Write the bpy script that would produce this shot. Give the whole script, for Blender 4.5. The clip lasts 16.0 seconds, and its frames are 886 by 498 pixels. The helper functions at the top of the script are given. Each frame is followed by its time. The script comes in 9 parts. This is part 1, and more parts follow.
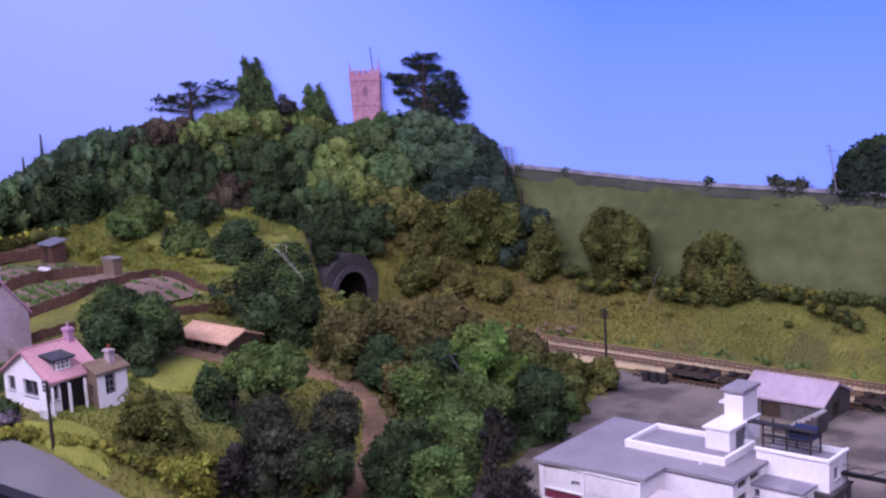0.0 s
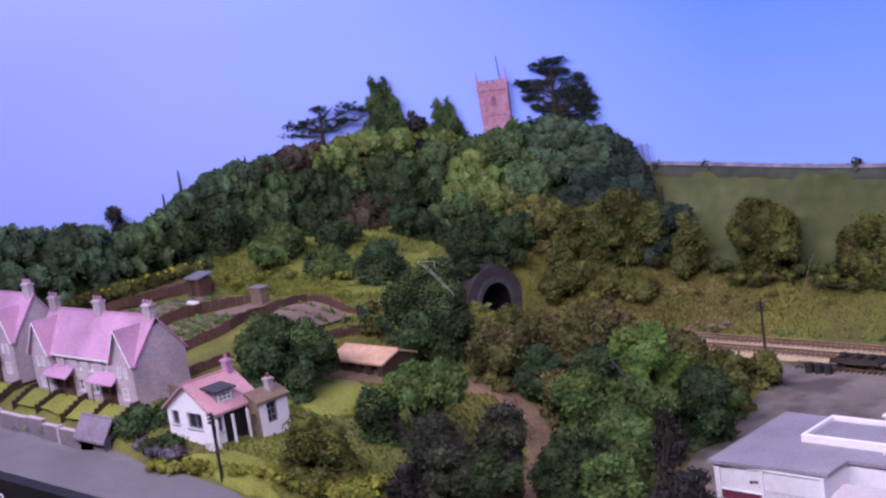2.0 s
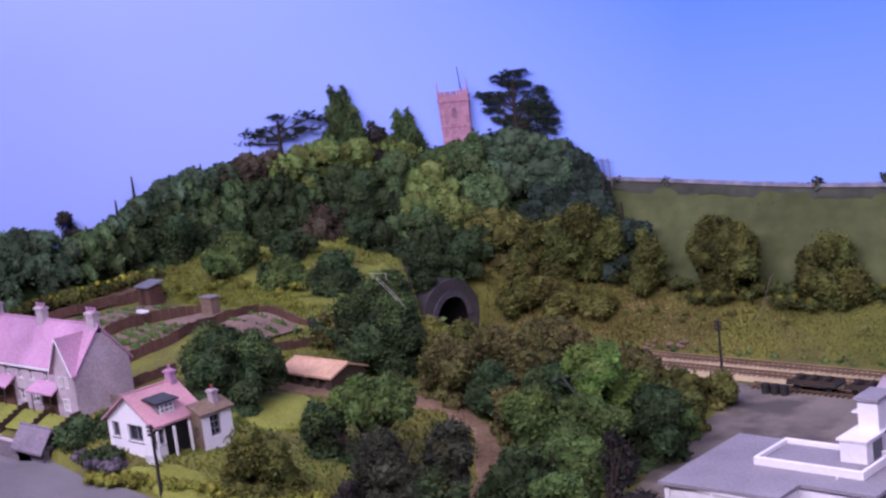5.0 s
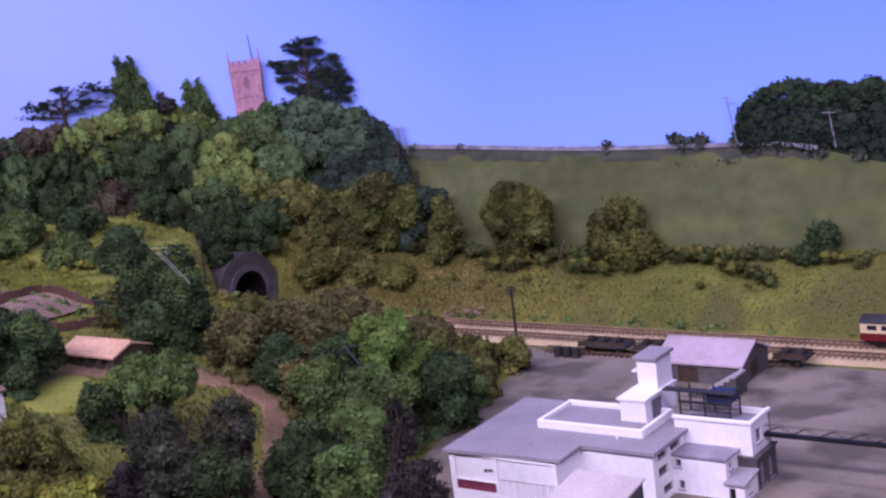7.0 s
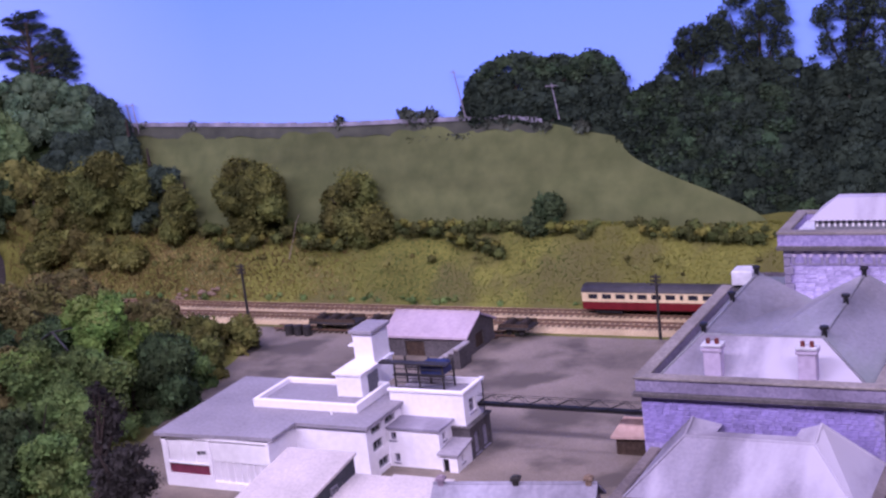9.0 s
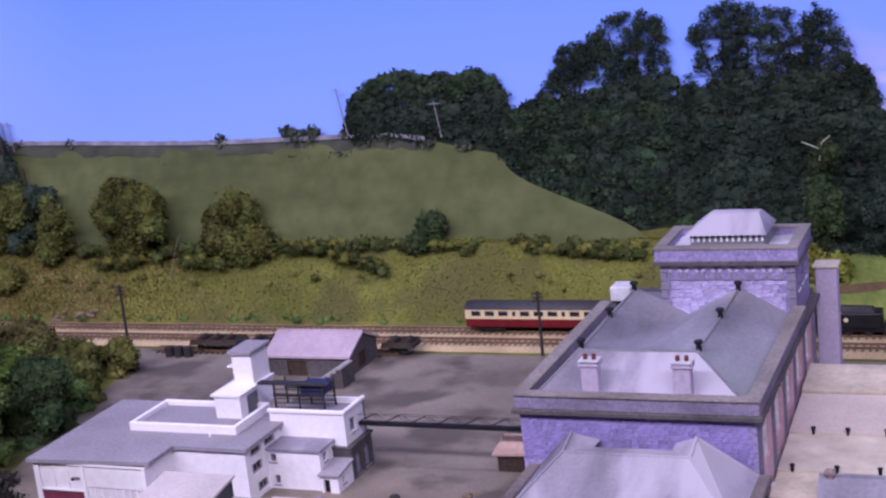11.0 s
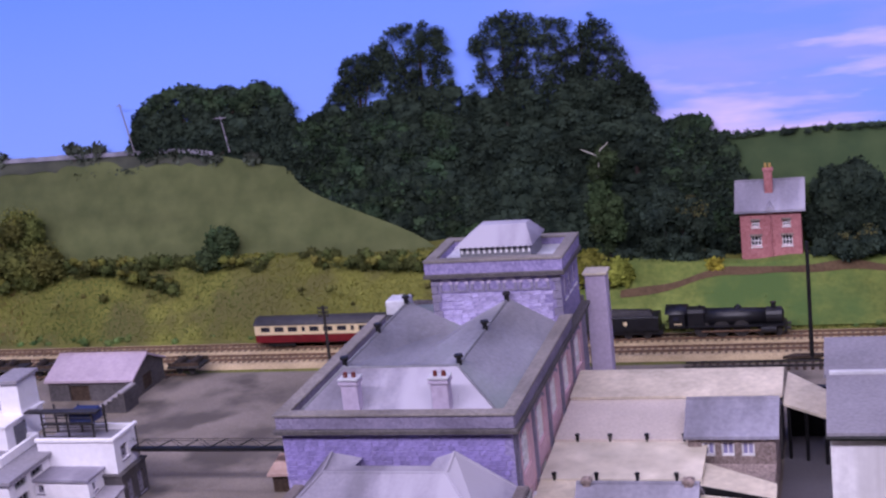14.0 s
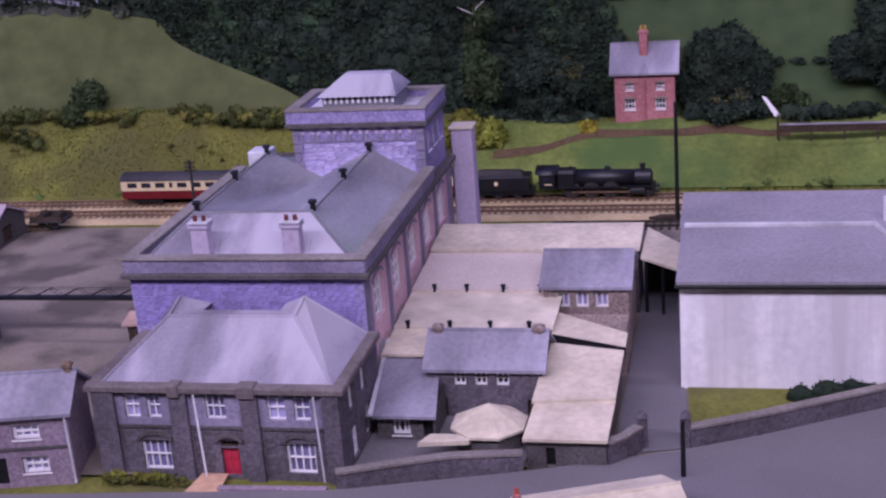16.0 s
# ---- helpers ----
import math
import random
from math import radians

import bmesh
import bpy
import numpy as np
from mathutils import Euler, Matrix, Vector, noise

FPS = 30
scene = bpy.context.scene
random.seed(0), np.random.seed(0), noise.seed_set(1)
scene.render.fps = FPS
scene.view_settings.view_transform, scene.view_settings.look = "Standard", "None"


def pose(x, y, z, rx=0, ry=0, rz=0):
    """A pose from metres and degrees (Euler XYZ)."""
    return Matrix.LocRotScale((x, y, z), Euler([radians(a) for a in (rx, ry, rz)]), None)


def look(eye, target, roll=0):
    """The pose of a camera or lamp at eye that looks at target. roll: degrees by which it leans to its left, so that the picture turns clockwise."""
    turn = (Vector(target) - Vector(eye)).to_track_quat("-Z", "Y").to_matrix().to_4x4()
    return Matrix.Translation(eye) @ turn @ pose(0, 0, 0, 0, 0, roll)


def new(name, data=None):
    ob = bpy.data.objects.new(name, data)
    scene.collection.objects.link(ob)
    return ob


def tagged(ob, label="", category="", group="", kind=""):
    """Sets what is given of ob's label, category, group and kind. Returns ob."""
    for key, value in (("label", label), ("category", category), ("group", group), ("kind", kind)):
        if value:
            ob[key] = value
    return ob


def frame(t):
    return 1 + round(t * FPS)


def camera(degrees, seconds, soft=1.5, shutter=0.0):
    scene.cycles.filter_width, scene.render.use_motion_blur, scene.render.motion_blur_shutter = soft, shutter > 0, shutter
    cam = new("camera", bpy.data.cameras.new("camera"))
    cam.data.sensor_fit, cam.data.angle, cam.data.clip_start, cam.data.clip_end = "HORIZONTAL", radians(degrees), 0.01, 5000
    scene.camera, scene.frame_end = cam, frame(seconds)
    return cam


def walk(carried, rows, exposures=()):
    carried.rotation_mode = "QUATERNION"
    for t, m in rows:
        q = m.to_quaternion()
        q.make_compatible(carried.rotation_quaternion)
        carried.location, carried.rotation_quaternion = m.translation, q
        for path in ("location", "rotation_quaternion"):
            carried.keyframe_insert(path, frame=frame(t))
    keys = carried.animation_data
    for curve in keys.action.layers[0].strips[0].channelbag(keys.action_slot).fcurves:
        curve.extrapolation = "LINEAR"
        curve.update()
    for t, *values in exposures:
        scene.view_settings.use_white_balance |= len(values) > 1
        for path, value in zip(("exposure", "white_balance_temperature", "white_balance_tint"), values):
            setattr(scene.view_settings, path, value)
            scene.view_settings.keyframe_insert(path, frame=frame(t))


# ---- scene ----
cam = camera(35.70, 16.0, soft=2.4)

PATH = [
    (0, (0.0082, -0.0345, 0.3324), (-0.6294, 0.7135, 0.1480), -3.08),
    (0.5, (-0.0098, -0.0351, 0.3315), (-0.6615, 0.6961, 0.1297), -4.37),
    (1, (-0.0158, -0.0392, 0.3309), (-0.6801, 0.6891, 0.1629), -5.57),
    (1.5, (-0.0169, -0.0399, 0.3306), (-0.6985, 0.6706, 0.1555), -7.14),
    (2, (-0.0155, -0.0391, 0.3317), (-0.7184, 0.6519, 0.1630), -8.34),
    (2.5, (-0.0195, -0.0387, 0.3310), (-0.7471, 0.6300, 0.1779), -8.42),
    (3, (-0.0270, -0.0339, 0.3290), (-0.7722, 0.6156, 0.1776), -8.29),
    (3.2, (-0.0302, -0.0286, 0.3296), (-0.7755, 0.6211, 0.1800), -7.91),
    (5.5, (-0.0186, -0.0117, 0.3231), (-0.6845, 0.7147, 0.1534), -7.11),
    (6, (-0.0166, -0.0022, 0.3207), (-0.6594, 0.7429, 0.1431), -7.16),
    (6.5, (-0.0118, 0.0097, 0.3183), (-0.6251, 0.7775, 0.1329), -7.16),
    (7, (-0.0091, 0.0169, 0.3147), (-0.6005, 0.7993, 0.1194), -7.36),
    (7.5, (-0.0019, 0.0266, 0.3106), (-0.5612, 0.8290, 0.1027), -7.43),
    (8, (0.0023, 0.0360, 0.3052), (-0.5258, 0.8570, 0.0882), -7.19),
    (8.5, (0.0124, 0.0433, 0.3032), (-0.4769, 0.8864, 0.0800), -6.88),
    (9, (0.0181, 0.0483, 0.3014), (-0.4377, 0.9092, 0.0753), -6.73),
    (9.2, (0.0195, 0.0510, 0.3013), (-0.4205, 0.9197, 0.0735), -6.64),
    (11.5, (0.0255, 0.0572, 0.2990), (-0.3455, 0.9588, 0.0764), -6.27),
    (12, (0.0341, 0.0645, 0.2989), (-0.3108, 0.9751, 0.0709), -6.39),
    (12.5, (0.0477, 0.0677, 0.3007), (-0.2661, 0.9889, 0.0704), -6.28),
    (13, (0.0527, 0.0668, 0.3007), (-0.2476, 0.9926, 0.0711), -6.28),
    (13.5, (0.0589, 0.0686, 0.3013), (-0.2294, 0.9982, 0.0716), -6.36),
    (14, (0.0616, 0.0735, 0.3005), (-0.2164, 1.0060, 0.0699), -6.43),
    (14.5, (0.0684, 0.0794, 0.2964), (-0.1934, 1.0143, 0.0568), -6.38),
    (15, (0.0737, 0.0827, 0.2949), (-0.1692, 1.0180, 0.0377), -6.08),
    (15.5, (0.0775, 0.0856, 0.2886), (-0.1485, 1.0178, 0.0060), -5.44),
    (16, (0.0814, 0.0835, 0.2774), (-0.1311, 1.0079, -0.0395), -4.48),
]
walk(cam, [(t, look(eye, target, roll)) for t, eye, target, roll in PATH], [(0, -0.2, 6450, 13), (3, -0.25, 6700, 10), (7, -0.2, 6500, 20), (9, -0.1, 6450, 24), (11.3, -0.32, 6600, 8), (13, -0.36, 6600, 8), (14.5, -0.38, 6600, 10), (15.5, -0.32, 6450, 18), (16, -0.57, 6450, 18)])

# ---------- light: unseen lamp strips, assumed behind the camera and over the layout, in a plain exhibition room ---
world = bpy.data.worlds.new("room_air")
scene.world = world
world.use_nodes = True
world.node_tree.nodes["Background"].inputs["Color"].default_value = (0.55, 0.6, 1.0, 1)
world.node_tree.nodes["Background"].inputs["Strength"].default_value = 0.05


def strip_lamp(name, eye, target, width, depth, watts, colour):
    lamp = bpy.data.lights.new(name, "AREA")
    lamp.shape, lamp.size, lamp.size_y, lamp.energy, lamp.color = "RECTANGLE", width, depth, watts, colour
    ob = new(name, lamp)
    ob.matrix_world = look(eye, target)
    return ob


strip_lamp("assumed_lamp_strip", (-0.35, -0.45, 1.25), (-0.35, 0.85, 0.1), 3.2, 0.25, 78, (0.80, 0.73, 1.0))
strip_lamp("assumed_lamp_strip", (-0.35, 0.55, 1.25), (-0.35, 0.85, 0.0), 2.8, 0.15, 11, (0.76, 0.69, 1.0))

# ---------- building helpers: the plan is drawn in decimetres ----------
K = 0.1
ORIGIN = {}


def smooth(a, b, v):
    u = np.clip((np.asarray(v, float) - a) / (b - a), 0, 1)
    return u * u * (3 - 2 * u)


class Geo:
    """Points and faces of one mesh, in decimetres."""

    def __init__(self):
        self.v, self.f, self.m = [], [], []

    def face(self, points, m=0):
        n = len(self.v)
        self.v += [tuple(p) for p in points]
        self.f.append(tuple(range(n, n + len(points))))
        self.m.append(m)
        return self

    def solid(self, points, faces, m=0):
        n = len(self.v)
        self.v += [tuple(p) for p in points]
        self.f += [tuple(n + i for i in f) for f in faces]
        self.m += [m] * len(faces)
        return self

    def box(self, x0, x1, y0, y1, z0, z1, m=0, c=0.0):
        """A box; c: the width of a chamfer on its upright and top edges."""
        if c <= 0:
            pts = [(x, y, z) for z in (z0, z1) for x, y in ((x0, y0), (x1, y0), (x1, y1), (x0, y1))]
            return self.solid(pts, [(3, 2, 1, 0), (4, 5, 6, 7), (0, 1, 5, 4), (1, 2, 6, 5), (2, 3, 7, 6), (3, 0, 4, 7)], m)
        ring = lambda e: [(x0 + c, y0 + e), (x1 - c, y0 + e), (x1 - e, y0 + c), (x1 - e, y1 - c), (x1 - c, y1 - e), (x0 + c, y1 - e), (x0 + e, y1 - c), (x0 + e, y0 + c)]
        rows = [(ring(0), z0), (ring(0), z1 - c), (ring(c * 0.9), z1)]
        pts = [(x, y, z) for r, z in rows for x, y in r]
        fs = [tuple(range(7, -1, -1)), tuple(range(16, 24))]
        for k in (0, 8):
            fs += [(k + i, k + (i + 1) % 8, k + 8 + (i + 1) % 8, k + 8 + i) for i in range(8)]
        return self.solid(pts, fs, m)

    def prism(self, ring, z0, z1, m=0):
        n = len(ring)
        pts = [(x, y, z0) for x, y in ring] + [(x, y, z1) for x, y in ring]
        return self.solid(pts, [tuple(range(n - 1, -1, -1)), tuple(range(n, 2 * n))] + [(i, (i + 1) % n, n + (i + 1) % n, n + i) for i in range(n)], m)

    def slab(self, points, thick, m=0):
        """A flat piece on these points, thick downwards."""
        n = len(points)
        pts = [tuple(p) for p in points] + [(p[0], p[1], p[2] - thick) for p in points]
        return self.solid(pts, [tuple(range(n)), tuple(range(2 * n - 1, n - 1, -1))] + [(i, n + i, n + (i + 1) % n, (i + 1) % n) for i in range(n)], m)

    def rod(self, p0, p1, r0, r1=None, n=6, m=0):
        r1 = r0 if r1 is None else r1
        p0, p1 = Vector(p0), Vector(p1)
        d = (p1 - p0).normalized()
        a = d.orthogonal().normalized()
        b = d.cross(a)
        pts = [tuple(p + r * (math.cos(k) * a + math.sin(k) * b)) for p, r in ((p0, r0), (p1, r1)) for k in (2 * math.pi * i / n for i in range(n))]
        return self.solid(pts, [tuple(range(n - 1, -1, -1)), tuple(range(n, 2 * n))] + [(i, (i + 1) % n, n + (i + 1) % n, n + i) for i in range(n)], m)


def make(name, g, mats, base=(0, 0, 0), parent=None, rounded=False):
    mesh = bpy.data.meshes.new(name)
    b = np.array(base, float)
    mesh.from_pydata(((np.array(g.v, float) - b) * K).tolist(), [], g.f)
    for mt in mats if isinstance(mats, (list, tuple)) else [mats]:
        mesh.materials.append(mt)
    mesh.polygons.foreach_set("material_index", g.m)
    if rounded:
        mesh.polygons.foreach_set("use_smooth", [True] * len(g.f))
    mesh.update()
    ob = new(name, mesh)
    if parent:
        ob.parent = parent
    else:
        ob.location = tuple(b * K)
        ORIGIN[ob] = tuple(base)
    return ob


def thing(name, base, label, category, group="", kind=""):
    ob = new(name)
    ob.empty_display_size = 0.005
    ob.location = tuple(K * c for c in base)
    ORIGIN[ob] = tuple(base)
    return tagged(ob, label, category, group, kind)


def part(name, g, mats, parent, label="", rounded=False):
    base = ORIGIN[parent]
    ob = make(name, g, mats, base, parent, rounded)
    ORIGIN[ob] = base
    return tagged(ob, label)


def solo(name, g, mats, base, label, category, group="", kind="", rounded=False):
    return tagged(make(name, g, mats, base, None, rounded), label, category, group, kind)


# a wall frame maps (along, up, inward) to the plan
def facing_front(y):
    return lambda u, w, d: (u, y + d, w)


def facing_right(x):
    return lambda u, w, d: (x - d, u, w)


def facing_left(x):
    return lambda u, w, d: (x + d, -u, w)


def holed(g, at, u0, u1, w0, w1, holes, deep=0.03, m=0):
    """A wall face with openings (a, b, c, d) in it, each with its reveals."""
    us = sorted({u0, u1, *(h[0] for h in holes), *(h[1] for h in holes)})
    ws = sorted({w0, w1, *(h[2] for h in holes), *(h[3] for h in holes)})
    for a, b in zip(us, us[1:]):
        for c, d in zip(ws, ws[1:]):
            mu, mw = (a + b) / 2, (c + d) / 2
            if not any(h[0] < mu < h[1] and h[2] < mw < h[3] for h in holes):
                g.face([at(a, c, 0), at(b, c, 0), at(b, d, 0), at(a, d, 0)], m)
    for a, b, c, d in holes:
        g.face([at(a, c, 0), at(a, d, 0), at(a, d, deep), at(a, c, deep)], m)
        g.face([at(b, c, 0), at(b, c, deep), at(b, d, deep), at(b, d, 0)], m)
        g.face([at(a, d, 0), at(b, d, 0), at(b, d, deep), at(a, d, deep)], m)
        g.face([at(a, c, 0), at(a, c, deep), at(b, c, deep), at(b, c, 0)], m)
    return g


def bar(g, at, a, b, c, d, d0, d1, m=0):
    p = [at(u, w, e) for e in (d0, d1) for u, w in ((a, c), (b, c), (b, d), (a, d))]
    return g.solid(p, [(0, 1, 2, 3), (7, 6, 5, 4), (0, 4, 5, 1), (1, 5, 6, 2), (2, 6, 7, 3), (3, 7, 4, 0)], m)


def window(parent, at, hole, cols=2, rows=2, bars=0.007, paint=None, deep=0.022, sill=True, label="", pane=None):
    a, b, c, d = hole
    paint = paint or WHITE_PAINT
    t = bars * 1.4
    f0, f1 = deep - 0.008, deep + 0.004
    outer, inner = ((a, c), (b, c), (b, d), (a, d)), ((a + t, c + t), (b - t, c + t), (b - t, d - t), (a + t, d - t))
    pts = [at(u, w, e) for e in (f0, f1) for ring in (outer, inner) for u, w in ring]
    fs = []
    for i in range(4):
        k = (i + 1) % 4
        fs += [(i, k, 4 + k, 4 + i), (8 + k, 8 + i, 12 + i, 12 + k), (4 + i, 4 + k, 12 + k, 12 + i), (k, i, 8 + i, 8 + k)]
    ob = part("window", Geo().solid(pts, fs), paint, parent, label)
    for i in range(1, cols):
        u = a + (b - a) * i / cols
        part("glazing_bar", bar(Geo(), at, u - bars / 2, u + bars / 2, c + t, d - t, deep - 0.006, deep + 0.004), paint, ob)
    for i in range(1, rows):
        w = c + (d - c) * i / rows
        part("glazing_bar", bar(Geo(), at, a + t, b - t, w - bars / 2, w + bars / 2, deep - 0.007, deep + 0.003), paint, ob)
    if sill:
        part("sill", bar(Geo(), at, a - 0.006, b + 0.006, c - 0.007, c - 0.0005, -0.006, deep), paint, ob)
    part("pane", bar(Geo(), at, a, b, c, d, deep + 0.006, deep + 0.012), pane or DARK_GLASS, ob)
    return ob


# ---------- materials ----------
def nodes_of(name):
    mt = bpy.data.materials.new(name)
    mt.use_nodes = True
    nt = mt.node_tree
    return mt, nt, nt.nodes["Principled BSDF"]


def surface(name, dark, light, grain=400.0, rough=0.85, bump=0.25, blotch=25.0, blotched=0.5, pattern="noise", metal=0.0, island=0.0, tint=None, spread=(0.3, 0.7), spec=0.3, streak=0.0):
    """A painted, printed or flocked surface: fine grain between two colours, larger blotches, relief."""
    mt, nt, bsdf = nodes_of(name)
    N, L = nt.nodes.new, nt.links.new
    co = N("ShaderNodeTexCoord").outputs["Object"]
    if pattern == "stone":
        tex = N("ShaderNodeTexVoronoi")
        tex.feature = "F1"
        fac = tex.outputs["Color"]
        edge = N("ShaderNodeTexVoronoi")
        edge.feature = "DISTANCE_TO_EDGE"
        edge.inputs["Scale"].default_value = grain
        L(co, edge.inputs["Vector"])
    else:
        tex = N("ShaderNodeTexNoise")
        tex.inputs["Detail"].default_value = 6
        fac = tex.outputs["Fac"]
    tex.inputs["Scale"].default_value = grain
    L(co, tex.inputs["Vector"])
    ramp = N("ShaderNodeValToRGB")
    ramp.color_ramp.elements[0].position, ramp.color_ramp.elements[1].position = spread
    ramp.color_ramp.elements[0].color, ramp.color_ramp.elements[1].color = (*dark, 1), (*light, 1)
    L(fac, ramp.inputs["Fac"])
    big = N("ShaderNodeTexNoise")
    big.inputs["Scale"].default_value, big.inputs["Detail"].default_value = blotch, 4
    if streak:
        mp = N("ShaderNodeMapping")
        mp.inputs["Scale"].default_value = (1, 0.35, streak)
        L(co, mp.inputs["Vector"])
        L(mp.outputs["Vector"], big.inputs["Vector"])
    else:
        L(co, big.inputs["Vector"])
    wide = N("ShaderNodeMapRange")
    wide.inputs["From Min"].default_value, wide.inputs["From Max"].default_value = 0.3, 0.7
    wide.inputs["To Min"].default_value, wide.inputs["To Max"].default_value = 1 - blotched, 1 + blotched * 0.6
    L(big.outputs["Fac"], wide.inputs["Value"])
    mul = N("ShaderNodeMix")
    mul.data_type, mul.blend_type = "RGBA", "MULTIPLY"
    mul.inputs["Factor"].default_value = 1
    L(ramp.outputs["Color"], mul.inputs[6])
    L(wide.outputs["Result"], mul.inputs[7])
    out = mul.outputs[2]
    if tint:
        low = N("ShaderNodeTexNoise")
        low.inputs["Scale"].default_value, low.inputs["Detail"].default_value = tint[1], 5
        L(mp.outputs["Vector"] if streak else co, low.inputs["Vector"])
        lr = N("ShaderNodeValToRGB")
        lr.color_ramp.elements[0].position, lr.color_ramp.elements[1].position = 0.48, 0.62
        L(low.outputs["Fac"], lr.inputs["Fac"])
        mix = N("ShaderNodeMix")
        mix.data_type = "RGBA"
        L(lr.outputs["Color"], mix.inputs["Factor"])
        L(out, mix.inputs[6])
        mix.inputs[7].default_value = (*tint[0], 1)
        out = mix.outputs[2]
    if island:
        geo = N("ShaderNodeNewGeometry")
        hsv = N("ShaderNodeHueSaturation")
        vr = N("ShaderNodeMapRange")
        vr.inputs["To Min"].default_value, vr.inputs["To Max"].default_value = 1 - island, 1 + island
        L(geo.outputs["Random Per Island"], vr.inputs["Value"])
        L(vr.outputs["Result"], hsv.inputs["Value"])
        hr = N("ShaderNodeMapRange")
        hr.inputs["To Min"].default_value, hr.inputs["To Max"].default_value = 0.48, 0.52
        L(geo.outputs["Random Per Island"], hr.inputs["Value"])
        L(hr.outputs["Result"], hsv.inputs["Hue"])
        L(out, hsv.inputs["Color"])
        out = hsv.outputs["Color"]
    L(out, bsdf.inputs["Base Color"])
    bsdf.inputs["Roughness"].default_value, bsdf.inputs["Metallic"].default_value = rough, metal
    bsdf.inputs["Specular IOR Level"].default_value = spec
    if bump:
        b = N("ShaderNodeBump")
        b.inputs["Strength"].default_value, b.inputs["Distance"].default_value = bump, 0.001
        L(edge.outputs["Distance"] if pattern == "stone" else tex.outputs["Fac"], b.inputs["Height"])
        L(b.outputs["Normal"], bsdf.inputs["Normal"])
    return mt


WHITE_PAINT = surface("white_paint", (0.72, 0.70, 0.72), (0.82, 0.80, 0.82), 200, 0.5, 0.05, 20, 0.1)
DARK_GLASS = surface("dark_glass", (0.012, 0.013, 0.02), (0.03, 0.03, 0.045), 60, 0.08, 0.0, 20, 0.2, spec=0.6)
WHITE_RENDER = surface("white_render", (0.79, 0.76, 0.80), (0.87, 0.84, 0.88), 300, 0.75, 0.06, 18, 0.07, streak=0.3)
SHED_WHITE = surface("weathered_whitewash", (0.70, 0.67, 0.72), (0.84, 0.81, 0.85), 260, 0.85, 0.1, 70, 0.22, streak=0.06, tint=((0.58, 0.55, 0.58), 45))
GREY_FELT = surface("grey_roof_felt", (0.240, 0.222, 0.258), (0.324, 0.300, 0.342), 500, 0.9, 0.15, 14, 0.25)
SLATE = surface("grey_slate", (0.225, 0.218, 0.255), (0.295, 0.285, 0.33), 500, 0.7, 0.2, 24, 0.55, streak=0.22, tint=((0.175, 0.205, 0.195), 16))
SLATE_DARK = surface("dark_slate", (0.15, 0.15, 0.17), (0.22, 0.22, 0.25), 700, 0.7, 0.2, 22, 0.25)
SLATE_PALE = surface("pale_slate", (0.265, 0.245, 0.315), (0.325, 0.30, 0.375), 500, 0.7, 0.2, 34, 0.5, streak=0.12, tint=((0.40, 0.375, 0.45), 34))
PINK_TILE = surface("dusty_pink_tile", (0.39, 0.205, 0.32), (0.51, 0.295, 0.44), 600, 0.85, 0.2, 20, 0.3)
RUST_ROOF = surface("rusty_sheet", (0.50, 0.29, 0.19), (0.63, 0.41, 0.28), 300, 0.85, 0.2, 25, 0.3)
MAUVE_ROOF = surface("faded_mauve_sheet", (0.43, 0.335, 0.40), (0.50, 0.40, 0.455), 400, 0.8, 0.1, 25, 0.25)
CREAM_CARD = surface("cream_card_roof", (0.52, 0.45, 0.36), (0.66, 0.58, 0.46), 300, 0.9, 0.1, 45, 0.24)
SLATE_BLUE = surface("blue_slate", (0.235, 0.222, 0.285), (0.305, 0.29, 0.36), 400, 0.7, 0.1, 45, 0.5, streak=0.15)
BROWN_STONE = surface("brown_rubble_stone", (0.15, 0.105, 0.075), (0.28, 0.20, 0.145), 900, 0.9, 0.4, 25, 0.3, "stone", spread=(0.1, 0.9))
STONE = surface("grey_rubble_stone", (0.085, 0.073, 0.09), (0.155, 0.135, 0.162), 700, 0.9, 0.5, 25, 0.3, "stone", spread=(0.1, 0.9))
STONE_PALE = surface("pale_rubble_stone", (0.20, 0.17, 0.33), (0.34, 0.29, 0.50), 700, 0.9, 0.5, 25, 0.3, "stone", spread=(0.1, 0.9))
STONE_DARK = surface("dark_rubble_stone", (0.07, 0.063, 0.066), (0.12, 0.107, 0.11), 800, 0.9, 0.5, 25, 0.35, "stone", spread=(0.1, 0.9))
STONE_WARM = surface("warm_rubble_stone", (0.17, 0.13, 0.12), (0.36, 0.28, 0.26), 900, 0.9, 0.5, 25, 0.3, "stone", spread=(0.1, 0.9))
TURRET_WALL = surface("lilac_render", (0.44, 0.37, 0.50), (0.54, 0.46, 0.60), 400, 0.9, 0.1, 25, 0.2)
PINK_PANEL = surface("pink_wall_panel", (0.58, 0.36, 0.42), (0.70, 0.47, 0.53), 400, 0.9, 0.2, 25, 0.2)
CORNICE = surface("brown_cornice", (0.125, 0.103, 0.105), (0.195, 0.165, 0.165), 500, 0.85, 0.2, 30, 0.35)
COPING = surface("weathered_coping", (0.175, 0.155, 0.148), (0.265, 0.235, 0.225), 500, 0.85, 0.2, 30, 0.3)
TERRACE_WALL = surface("lilac_grey_render", (0.40, 0.325, 0.365), (0.54, 0.45, 0.49), 800, 0.9, 0.3, 25, 0.3, "stone", spread=(0.1, 0.9))
